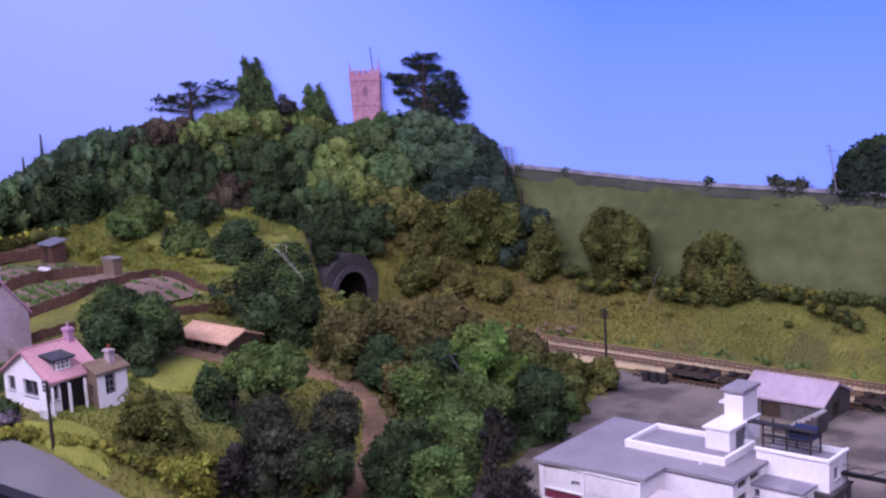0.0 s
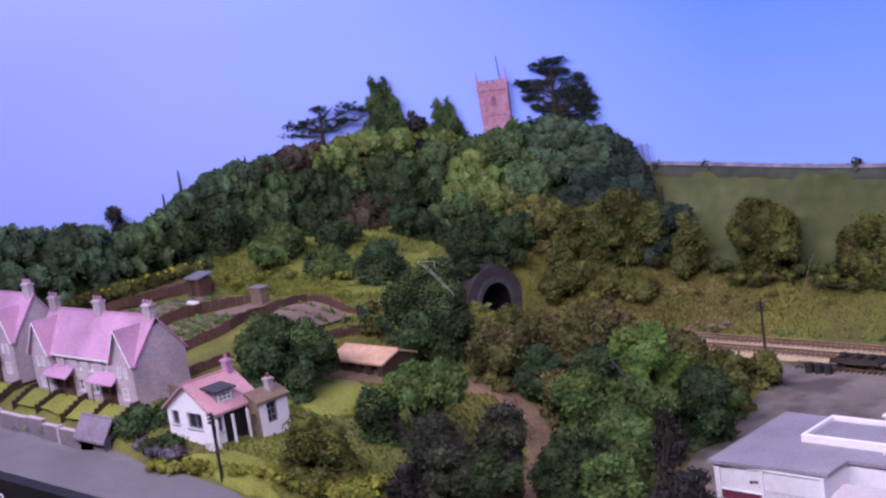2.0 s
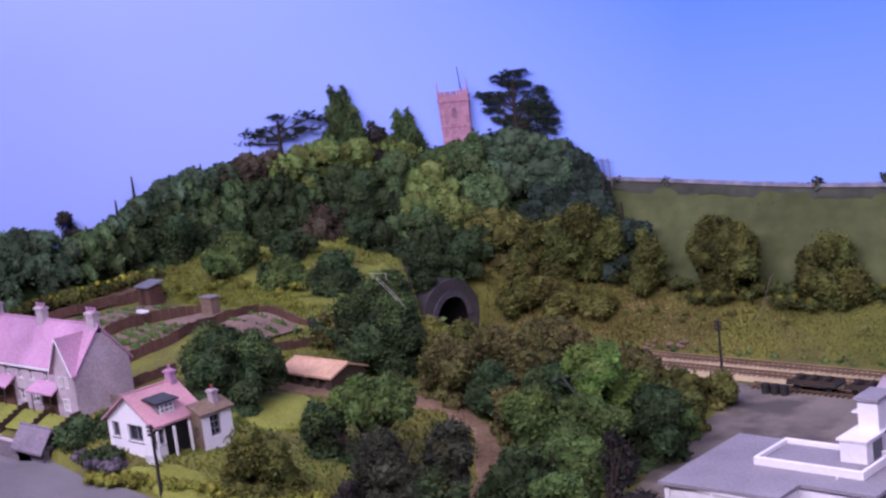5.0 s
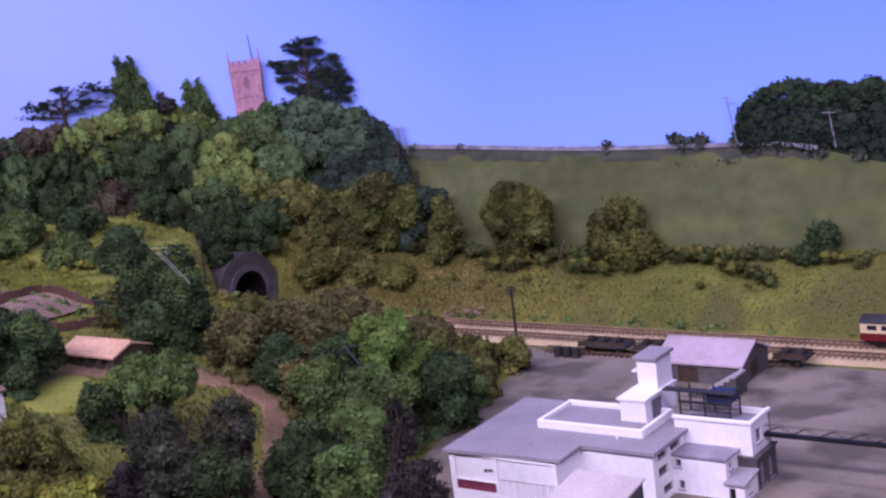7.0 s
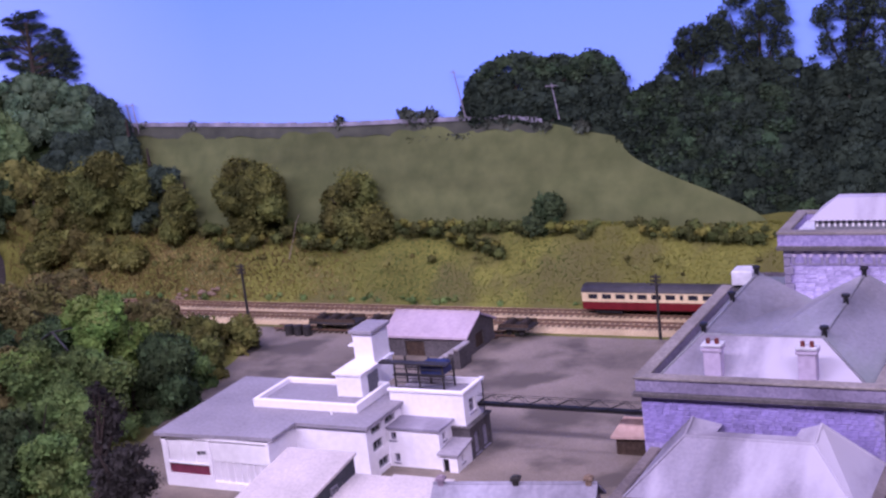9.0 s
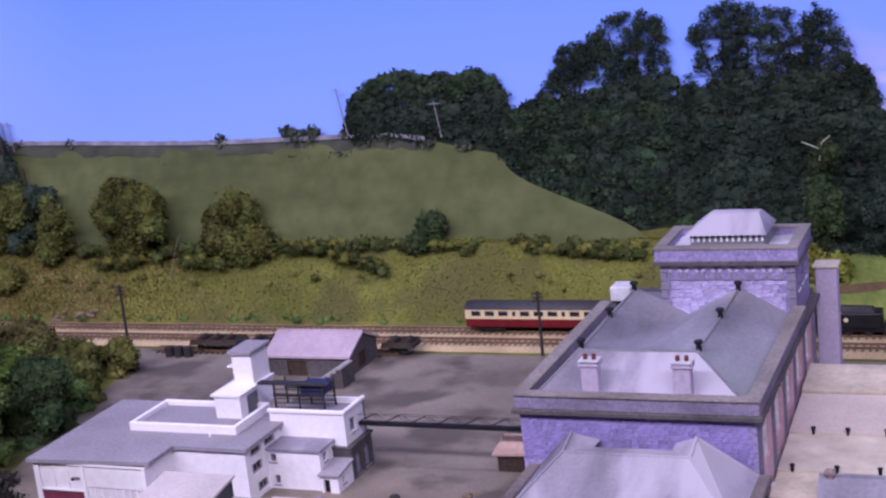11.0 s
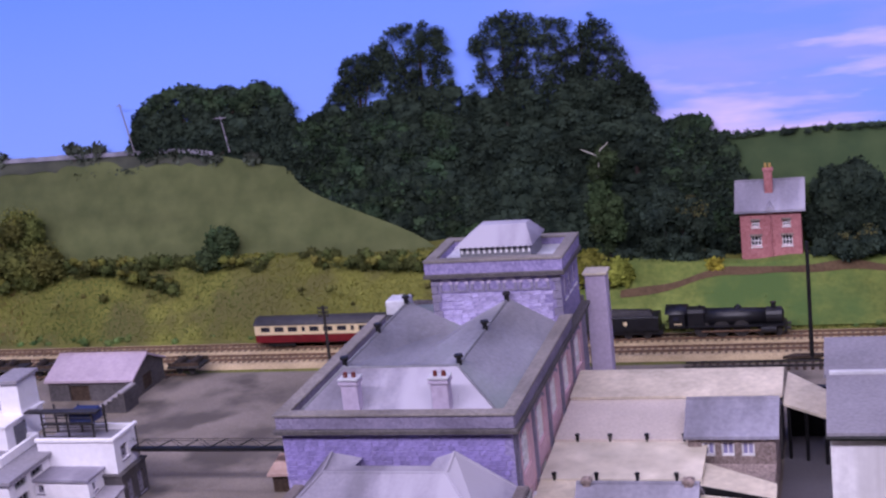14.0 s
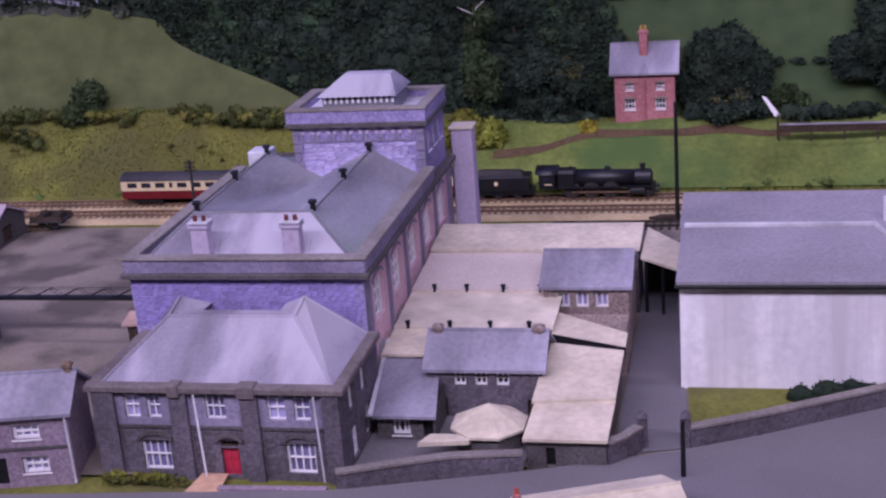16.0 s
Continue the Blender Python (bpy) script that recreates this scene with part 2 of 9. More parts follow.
RED_BRICK = surface("red_brick", (0.34, 0.125, 0.135), (0.47, 0.20, 0.21), 700, 0.9, 0.3, 30, 0.2, "stone", spread=(0.1, 0.9))
RED_PAINT = surface("red_paint", (0.42, 0.022, 0.055), (0.52, 0.04, 0.08), 200, 0.5, 0.05, 20, 0.1)
MAROON_PAINT = surface("maroon_paint", (0.16, 0.03, 0.06), (0.24, 0.05, 0.09), 200, 0.5, 0.05, 20, 0.15)
BLACK_PAINT = surface("black_paint", (0.006, 0.006, 0.007), (0.016, 0.015, 0.018), 300, 0.55, 0.05, 30, 0.3)
LOCO_BLACK = surface("satin_black", (0.006, 0.006, 0.008), (0.012, 0.012, 0.015), 300, 0.42, 0.03, 30, 0.3, spec=0.5)
IRON = surface("dark_iron", (0.02, 0.018, 0.018), (0.045, 0.04, 0.04), 400, 0.6, 0.1, 30, 0.3)
WOOD_DARK = surface("creosoted_wood", (0.035, 0.022, 0.016), (0.075, 0.05, 0.035), 500, 0.85, 0.2, 30, 0.3)
SLEEPER = surface("weathered_sleeper", (0.15, 0.108, 0.07), (0.24, 0.175, 0.115), 500, 0.9, 0.2, 30, 0.3)
PARAPET_STONE = surface("lilac_grey_parapet", (0.175, 0.152, 0.235), (0.265, 0.232, 0.335), 700, 0.9, 0.3, 25, 0.3, "stone", spread=(0.1, 0.9))
BAY_STONE = surface("lilac_dressed_stone", (0.20, 0.178, 0.255), (0.28, 0.25, 0.345), 700, 0.9, 0.3, 25, 0.3, "stone", spread=(0.1, 0.9))
# window panes whose blue and pale sheen is put into the base colour
BLUE_PANE = surface("blue_sheen_pane", (0.12, 0.11, 0.24), (0.24, 0.22, 0.42), 40, 0.12, 0.0, 30, 0.4, spec=0.6)
PALE_PANE = surface("pale_sheen_pane", (0.34, 0.31, 0.56), (0.50, 0.46, 0.74), 40, 0.12, 0.0, 30, 0.3, spec=0.6)
LAWN = surface("bright_lawn", (0.135, 0.155, 0.027), (0.235, 0.245, 0.052), 500, 0.95, 0.4, 22, 0.3)
PLYWOOD = surface("bare_plywood", (0.45, 0.32, 0.18), (0.58, 0.43, 0.27), 120, 0.7, 0.1, 30, 0.15)
WOOD_RED = surface("red_brown_boards", (0.075, 0.036, 0.027), (0.13, 0.068, 0.05), 500, 0.85, 0.2, 30, 0.3)
YARD = surface("yard_grit", (0.190, 0.157, 0.129), (0.252, 0.212, 0.177), 900, 0.95, 0.2, 16, 0.30, tint=((0.105, 0.088, 0.075), 22))
ROAD = surface("grey_road", (0.13, 0.122, 0.135), (0.175, 0.163, 0.18), 1200, 0.9, 0.1, 14, 0.12)
BALLAST = surface("ballast", (0.32, 0.235, 0.13), (0.60, 0.47, 0.29), 1500, 0.95, 0.6, 30, 0.25)
RAIL_STEEL = surface("rusty_rail", (0.16, 0.09, 0.06), (0.26, 0.17, 0.12), 400, 0.45, 0.05, 30, 0.2, metal=0.4)
EARTH = surface("brown_earth", (0.10, 0.062, 0.04), (0.17, 0.11, 0.072), 500, 0.95, 0.4, 30, 0.3)
PATH_EARTH = surface("red_brown_earth", (0.13, 0.082, 0.05), (0.215, 0.14, 0.09), 300, 0.95, 0.3, 35, 0.35)
GRASS = surface("flocked_grass", (0.115, 0.122, 0.026), (0.19, 0.188, 0.042), 420, 0.95, 0.4, 18, 0.38, tint=((0.105, 0.10, 0.032), 22))
BANK_GREEN = surface("fresh_bank_grass", (0.108, 0.150, 0.034), (0.185, 0.222, 0.054), 260, 0.95, 0.3, 22, 0.35, tint=((0.075, 0.128, 0.034), 15))
FIELD = surface("painted_field", (0.072, 0.088, 0.033), (0.111, 0.126, 0.051), 60, 0.95, 0.05, 6, 0.25, streak=5)
FIELD_FAR = surface("painted_far_field", (0.056, 0.094, 0.042), (0.085, 0.126, 0.054), 60, 0.95, 0.05, 6, 0.25, streak=5)
BARK = surface("bark", (0.02, 0.014, 0.012), (0.06, 0.045, 0.038), 600, 0.95, 0.4, 40, 0.3)
PALE_TWIG = surface("pale_twig", (0.28, 0.26, 0.24), (0.45, 0.42, 0.38), 400, 0.9, 0.1, 30, 0.2)


def leafy(name, dark, light, island=0.22):
    return surface(name, dark, light, 110, 0.9, 0.0, 22, 0.55, island=island, spec=0.12)


LEAF_DARK = leafy("dark_green_leaves", (0.027, 0.046, 0.020), (0.070, 0.106, 0.045))
LEAF_WOOD = leafy("woodland_leaves", (0.015, 0.026, 0.020), (0.042, 0.062, 0.042), 0.16)
# hill tones: the backscene's printed light, shade and haze put into leaf colours
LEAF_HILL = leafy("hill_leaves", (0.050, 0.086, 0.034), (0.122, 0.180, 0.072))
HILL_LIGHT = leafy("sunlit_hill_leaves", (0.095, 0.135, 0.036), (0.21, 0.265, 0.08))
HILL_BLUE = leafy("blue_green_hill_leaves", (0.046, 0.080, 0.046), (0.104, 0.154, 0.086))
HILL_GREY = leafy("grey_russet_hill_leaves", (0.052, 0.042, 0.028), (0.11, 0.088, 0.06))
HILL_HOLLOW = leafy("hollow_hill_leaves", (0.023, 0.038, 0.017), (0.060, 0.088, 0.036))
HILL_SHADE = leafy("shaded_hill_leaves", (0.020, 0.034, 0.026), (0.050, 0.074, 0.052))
LEAF_MID = leafy("green_leaves", (0.056, 0.096, 0.032), (0.146, 0.212, 0.064))
LEAF_BRIGHT = leafy("bright_leaves", (0.078, 0.142, 0.034), (0.192, 0.288, 0.068))
LEAF_OLIVE = leafy("olive_leaves", (0.070, 0.076, 0.022), (0.18, 0.172, 0.05))
LEAF_MOSS = leafy("moss_olive_leaves", (0.052, 0.062, 0.018), (0.138, 0.143, 0.040))
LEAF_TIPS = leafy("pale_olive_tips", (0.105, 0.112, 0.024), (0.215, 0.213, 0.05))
LEAF_SCRUB = leafy("dark_scrub_leaves", (0.040, 0.052, 0.016), (0.098, 0.112, 0.034))
LEAF_TAN = leafy("dry_tan_leaves", (0.11, 0.088, 0.034), (0.24, 0.19, 0.072))
LEAF_RUSSET = leafy("russet_leaves", (0.062, 0.060, 0.022), (0.150, 0.136, 0.052))
LAVENDER = leafy("lavender_heads", (0.085, 0.072, 0.095), (0.16, 0.138, 0.172))
FLOWER_YELLOW = leafy("yellow_flowers", (0.26, 0.25, 0.03), (0.46, 0.42, 0.06))
# dark slate again, nearly black: the gable's shade is put into the colour
SLATE_SHADED = surface("shaded_dark_slate", (0.03, 0.034, 0.042), (0.06, 0.064, 0.075), 500, 0.6, 0.2, 30, 0.3)
ROSE_STONE = surface("rose_grey_stone", (0.215, 0.16, 0.215), (0.335, 0.26, 0.33), 700, 0.9, 0.3, 25, 0.3, "stone", spread=(0.1, 0.9))
LEAF_YELLOW = leafy("yellow_green_leaves", (0.115, 0.125, 0.022), (0.26, 0.26, 0.05))
LEAF_DUSK = leafy("dusky_brown_green_leaves", (0.036, 0.042, 0.028), (0.096, 0.102, 0.070))
LEAF_PURPLE = leafy("dark_purple_leaves", (0.022, 0.021, 0.020), (0.060, 0.055, 0.052))


def sky_paint():
    mt, nt, bsdf = nodes_of("painted_sky")
    N, L = nt.nodes.new, nt.links.new
    co = N("ShaderNodeTexCoord").outputs["Object"]
    xyz = N("ShaderNodeSeparateXYZ")
    L(co, xyz.inputs[0])
    up = N("ShaderNodeMapRange")
    up.inputs["From Min"].default_value, up.inputs["From Max"].default_value = 0.10, 0.34
    L(xyz.outputs["Z"], up.inputs["Value"])
    ramp = N("ShaderNodeValToRGB")
    ramp.color_ramp.elements[0].color, ramp.color_ramp.elements[1].color = (0.25, 0.38, 0.86, 1), (0.085, 0.20, 0.77, 1)
    L(up.outputs["Result"], ramp.inputs["Fac"])
    mp = N("ShaderNodeMapping")
    mp.inputs["Scale"].default_value = (1.0, 1.0, 5.0)
    L(co, mp.inputs["Vector"])
    cl = N("ShaderNodeTexNoise")
    cl.inputs["Scale"].default_value, cl.inputs["Detail"].default_value = 3.2, 6
    L(mp.outputs["Vector"], cl.inputs["Vector"])
    cr = N("ShaderNodeMapRange")
    cr.inputs["From Min"].default_value, cr.inputs["From Max"].default_value = 0.42, 0.64
    L(cl.outputs["Fac"], cr.inputs["Value"])
    # clouds gather low on the eastern half of the painting, a pale haze on the western
    side = N("ShaderNodeMapRange")
    side.inputs["From Min"].default_value, side.inputs["From Max"].default_value = -0.2, 0.0
    L(xyz.outputs["X"], side.inputs["Value"])
    haze = N("ShaderNodeMapRange")
    haze.inputs["From Min"].default_value, haze.inputs["From Max"].default_value = -0.75, -1.25
    haze.inputs["To Max"].default_value = 0.7
    L(xyz.outputs["X"], haze.inputs["Value"])
    cm = N("ShaderNodeMath")
    cm.operation = "MULTIPLY"
    L(cr.outputs["Result"], cm.inputs[0])
    L(side.outputs["Result"], cm.inputs[1])
    # bright streaks within the eastern cloud
    mp2 = N("ShaderNodeMapping")
    mp2.inputs["Scale"].default_value = (1.6, 1.0, 9.0)
    L(co, mp2.inputs["Vector"])
    cl2 = N("ShaderNodeTexNoise")
    cl2.inputs["Scale"].default_value, cl2.inputs["Detail"].default_value = 4.0, 7
    L(mp2.outputs["Vector"], cl2.inputs["Vector"])
    cr2 = N("ShaderNodeMapRange")
    cr2.inputs["From Min"].default_value, cr2.inputs["From Max"].default_value = 0.52, 0.66
    L(cl2.outputs["Fac"], cr2.inputs["Value"])
    cm2 = N("ShaderNodeMath")
    cm2.operation = "MULTIPLY"
    L(cr2.outputs["Result"], cm2.inputs[0])
    L(side.outputs["Result"], cm2.inputs[1])
    m1 = N("ShaderNodeMix")
    m1.data_type = "RGBA"
    L(cm.outputs[0], m1.inputs["Factor"])
    L(ramp.outputs["Color"], m1.inputs[6])
    m1.inputs[7].default_value = (0.36, 0.36, 0.78, 1)
    m2 = N("ShaderNodeMix")
    m2.data_type = "RGBA"
    L(haze.outputs["Result"], m2.inputs["Factor"])
    m3 = N("ShaderNodeMix")
    m3.data_type = "RGBA"
    L(cm2.outputs[0], m3.inputs["Factor"])
    L(m1.outputs[2], m3.inputs[6])
    m3.inputs[7].default_value = (0.66, 0.56, 0.86, 1)
    L(m3.outputs[2], m2.inputs[6])
    m2.inputs[7].default_value = (0.38, 0.46, 0.86, 1)
    L(m2.outputs[2], bsdf.inputs["Base Color"])
    bsdf.inputs["Roughness"].default_value = 0.8
    bsdf.inputs["Specular IOR Level"].default_value = 0.1
    return mt


SKY = sky_paint()
HALL = surface("hall_plaster", (0.30, 0.29, 0.28), (0.36, 0.35, 0.34), 20, 0.9, 0.05, 3, 0.1)
HALL_FLOOR = surface("hall_floor", (0.10, 0.09, 0.085), (0.15, 0.14, 0.13), 30, 0.6, 0.05, 3, 0.2)
FASCIA = surface("black_fascia", (0.006, 0.006, 0.008), (0.012, 0.012, 0.014), 100, 0.6, 0.05, 10, 0.2)

# ---------- lie of the land ----------
TRACK_NEAR, TRACK_FAR = 9.68, 9.94


def land(x, y):
    """Height of the model's ground over the yard, in decimetres."""
    x, y = np.asarray(x, float), np.asarray(y, float)
    west = smooth(-5.7, -8.2, x)
    z = 0.58 * west
    z = z + 0.30 * smooth(-8.4, -9.8, x) * smooth(5.6, 6.8, y) + 0.12 * smooth(-8.5, -9.1, x) * (1 - smooth(5.6, 6.8, y))
    drop = smooth(4.95, 4.65, y) * smooth(-9.0, -8.5, x) + (0.55 * np.clip((4.95 - y) / 0.3, 0, 1) + 0.45 * smooth(4.70, 4.60, y)) * smooth(-8.5, -9.0, x)
    z = z - 0.17 * drop * west - 0.08 * smooth(-8.5, -9.1, x) * drop
    z = z * (1 - smooth(8.3, 9.25, y) * smooth(-10.0, -9.6, x))
    # the bank behind the line, lower by the house, higher towards the wooded hill
    top = 0.58 - 0.20 * smooth(-2.2, -1.0, x) + 0.45 * smooth(-8.0, -9.6, x)
    bank = np.clip((y - 10.10) / 0.52, 0, 1)
    z = z + top * bank * smooth(-10.05, -9.8, x)
    # the cutting that leads into the tunnel
    bore = smooth(0.52, 0.34, np.abs(y - 9.81)) * smooth(-10.9, -10.8, x) * smooth(-9.0, -9.6, x)
    hill = smooth(0, 1, (np.hypot((x + 8.0) / 5.2, (y - 5.0) / 5.95) - 0.72) / 0.26) * smooth(-8.9, -9.9, x) * smooth(6.8, 8.2, y)
    z = z + 0.30 * hill * smooth(-9.75, -10.0, x)
    z = z * (1 - bore)
    # hummocks
    bumps = np.sin(3.1 * x + 1.3 * y) * np.sin(2.7 * y - 1.1 * x) + 0.55 * np.sin(9.1 * x + 4.0 * y) * np.sin(8.3 * y - 3.0 * x + 1.0)
    return z + 0.022 * bumps * smooth(0.04, 0.28, z)


def ground_sheet():
    xs, ys = np.arange(-14.4, 6.01, 0.075), np.arange(3.9, 11.05, 0.065)
    X, Y = np.meshgrid(xs, ys)
    Z = land(X, Y)
    Z = Z - 0.015
    g = Geo()
    w = len(xs)
    g.v = np.stack([X.ravel(), Y.ravel(), Z.ravel()], 1).tolist()
    g.f = [(r * w + c, r * w + c + 1, (r + 1) * w + c + 1, (r + 1) * w + c) for r in range(len(ys) - 1) for c in range(w - 1)]
    g.m = [0] * len(g.f)
    return solo("ground", g, GRASS, (0, 0, 0), "rough flocked grass over the model's hills and banks", "ground", kind="structure", rounded=True)


ground_sheet()


def drape(name, left, right, mat, label, lift=0.012, steps=60, kind="structure", category="road", flat=None, across=8):
    """A strip laid over the land between two edges, each a function of 0..1."""
    g = Geo()
    for i in range(steps + 1):
        a, b = left(i / steps), right(i / steps)
        for j in range(across + 1):
            x, y = (a[k] + (b[k] - a[k]) * j / across for k in (0, 1))
            g.v.append((x, y, (float(land(x, y)) if flat is None else flat) + lift))
    w = across + 1
    g.f = [(i * w + j, (i + 1) * w + j, (i + 1) * w + j + 1, i * w + j + 1) for i in range(steps) for j in range(across)]
    g.m = [0] * len(g.f)
    return solo(name, g, mat, (0, 0, 0), label, category, kind=kind)


def road_edge(s, south):
    x = -14.2 + 18.2 * s
    n = np.interp(x, (-14.2, -7.2, -5, -2.6, -0.86, -0.1, 0.4, 0.59, 0.9, 1.44, 2.1, 4.2), (4.62, 4.64, 5.0, 5.6, 5.76, 5.97, 6.15, 6.22, 6.37, 6.67, 7.02, 8.1))
    return float(x), float(n - (0.64 + 0.15 * smooth(-4.0, -1.0, x)) * south)


drape("road", lambda s: road_edge(s, 1), lambda s: road_edge(s, 0), ROAD, "smooth grey road along the layout's front", lift=0.018, steps=140)
yard = Geo()
yard.face([(-5.75, 5.6, 0.004), (-3.0, 5.75, 0.004), (0.5, 6.1, 0.004), (3.0, 6.9, 0.004), (5.8, 7.4, 0.004), (5.8, 9.42, 0.004), (-6.35, 9.42, 0.004), (-6.05, 8.5, 0.004), (-5.75, 7.4, 0.004), (-5.5, 6.6, 0.004)])
solo("yard", yard, YARD, (0, 0, 0), "flat grey-brown gritted goods yard", "ground", kind="structure")

lane = Geo()
lane.face([(0.27, 6.15, 0.010), (0.60, 6.25, 0.010), (0.545, 6.86, 0.010), (0.54, 8.6, 0.010), (0.28, 8.6, 0.010), (0.27, 6.9, 0.010)])
solo("lane", lane, ROAD, (0, 0, 0), "grey lane between the ranges and the whitewashed shed", "road", kind="structure")
court = Geo().face([(-0.84, 5.80, 0.012), (-0.40, 5.98, 0.012), (-0.10, 6.02, 0.012), (-0.10, 6.5, 0.012), (-0.84, 6.5, 0.012)])
solo("court", court, ROAD, (0, 0, 0), "grey paved court behind the road wall", "pavement", kind="structure")

# backdrop: a tall board that curves round the western corner
def board_line(s, off=0.0):
    """A point of the board's plan, s in decimetres from its eastern end."""
    if s < 14.5:
        return 6.5 - s, 10.97 - off
    a = (s - 14.5) / 5.6
    return -8.0 - (5.2 - off) * math.sin(a), 5.0 + (5.97 - off) * math.cos(a)


g = Geo()
SN = 90
for i in range(SN + 1):
    s = 26.0 * i / SN
    for off in (0.0, -0.06):
        x, y = board_line(s, off)
        g.v += [(x, y, -0.6), (x, y, 5.2)]
for i in range(SN):
    k = 4 * i
    g.f += [(k, k + 1, k + 5, k + 4), (k + 2, k + 6, k + 7, k + 3), (k + 1, k + 3, k + 7, k + 5)]
g.m = [0] * len(g.f)
solo("backdrop", g, SKY, (0, 0, 0), "curved backscene board painted with a blue sky and thin cloud", "backdrop", kind="structure", rounded=True)

# the room round the layout
hall = Geo().box(-40, 35, -35, 35, -11.2, -11.0)
solo("floor", hall, HALL_FLOOR, (0, 0, 0), "dark plain exhibition hall floor", "floor", kind="structure")
solo("ceiling", Geo().box(-40, 35, -35, 35, 20, 20.4), HALL, (0, 0, 0), "plain pale hall ceiling", "ceiling", kind="structure")
for nm, b in (("wall_north", (-40, 35, 35, 35.4)), ("wall_south", (-40, 35, -35.4, -35)), ("wall_west", (-40.4, -40, -35, 35)), ("wall_east", (35, 35.4, -35, 35))):
    solo(nm, Geo().box(*b, -11, 20), HALL, (0, 0, 0), "plain pale hall wall", "wall", kind="structure")
solo("baseboard_fascia", Geo().box(-14.4, 6.0, 3.8, 3.9, -1.6, 0.55), FASCIA, (-4, 3.85, -1.6), "black painted front board of the layout", "fascia", kind="structure")
solo("baseboard_frame", Geo().box(-14.4, 6.0, 3.92, 11.0, -1.6, -0.06), FASCIA, (-4, 7, -1.6), "black painted frame under the layout", "fascia", kind="structure")
for tx in (-13, -7, -1, 5):
    for ty in (4.6, 10.3):
        solo("trestle_leg", Geo().box(tx - 0.25, tx + 0.25, ty - 0.25, ty + 0.25, -11.0, -1.6, c=0.03), WOOD_DARK, (tx, ty, -11), "square wooden leg under the layout", "leg", group="layout legs")

# ---------- railway ----------
def track(y, x0, x1, label):
    t = thing("railway_track", (0, y, 0), label, "railway track", kind="structure")
    bed = Geo()
    ring = [(-0.155, -0.012), (-0.118, 0.018), (0.118, 0.018), (0.155, -0.012)]
    n = 60
    for i in range(n + 1):
        x = x0 + (x1 - x0) * i / n
        bed.v += [(x, y + a, b) for a, b in ring]
    for i in range(n):
        bed.f += [(4 * i + k, 4 * i + 4 + k, 4 * i + 5 + k, 4 * i + 1 + k) for k in range(3)]
    bed.m = [0] * len(bed.f)
    part("ballast_bed", bed, BALLAST, t)
    sl = Geo()
    x = x0
    while x < x1:
        d = 0.004 * math.sin(x * 91)
        sl.box(x + d, x + d + 0.019, y - 0.088, y + 0.088, 0.014, 0.024)
        x += 0.048
    ob = part("sleepers", sl, SLEEPER, t, "rows of dark wooden sleepers")
    ob["kind"] = "stuff"
    for s in (-0.045, 0.045):
        part("rail", Geo().box(x0, x1, y + s - 0.0035, y + s + 0.0035, 0.022, 0.037), RAIL_STEEL, t)
    return t


track(TRACK_NEAR, -9.9, 5.8, "near running line on pale sandy ballast")
track(TRACK_FAR, -9.9, 5.8, "far running line on pale sandy ballast")


# ---------- foliage ----------
def cards(P, Nrm, size, rng, ratio=0.8):
    """Small three-cornered leaves at P that face roughly along Nrm."""
    n = len(P)
    d = Nrm + rng.normal(0, 0.5, (n, 3))
    d /= np.linalg.norm(d, axis=1)[:, None] + 1e-9
    a = np.cross(d, rng.normal(0, 1, (n, 3)))
    a /= np.linalg.norm(a, axis=1)[:, None] + 1e-9
    b = np.cross(d, a)
    s = size * rng.uniform(0.5, 1.4, n)[:, None]
    return np.stack([P - a * s * 0.8, P + a * s * 0.8, P + b * s * 1.5 * ratio], 1).reshape(-1, 3)


ICO = {}


def icosphere(level=2):
    """Unit sphere of triangles: its points and faces."""
    if level not in ICO:
        bm = bmesh.new()
        bmesh.ops.create_icosphere(bm, subdivisions=level, radius=1)
        bm.verts.ensure_lookup_table()
        ICO[level] = np.array([v.co[:] for v in bm.verts]), np.array([[v.index for v in f.verts] for f in bm.faces])
        bm.free()
    return ICO[level]


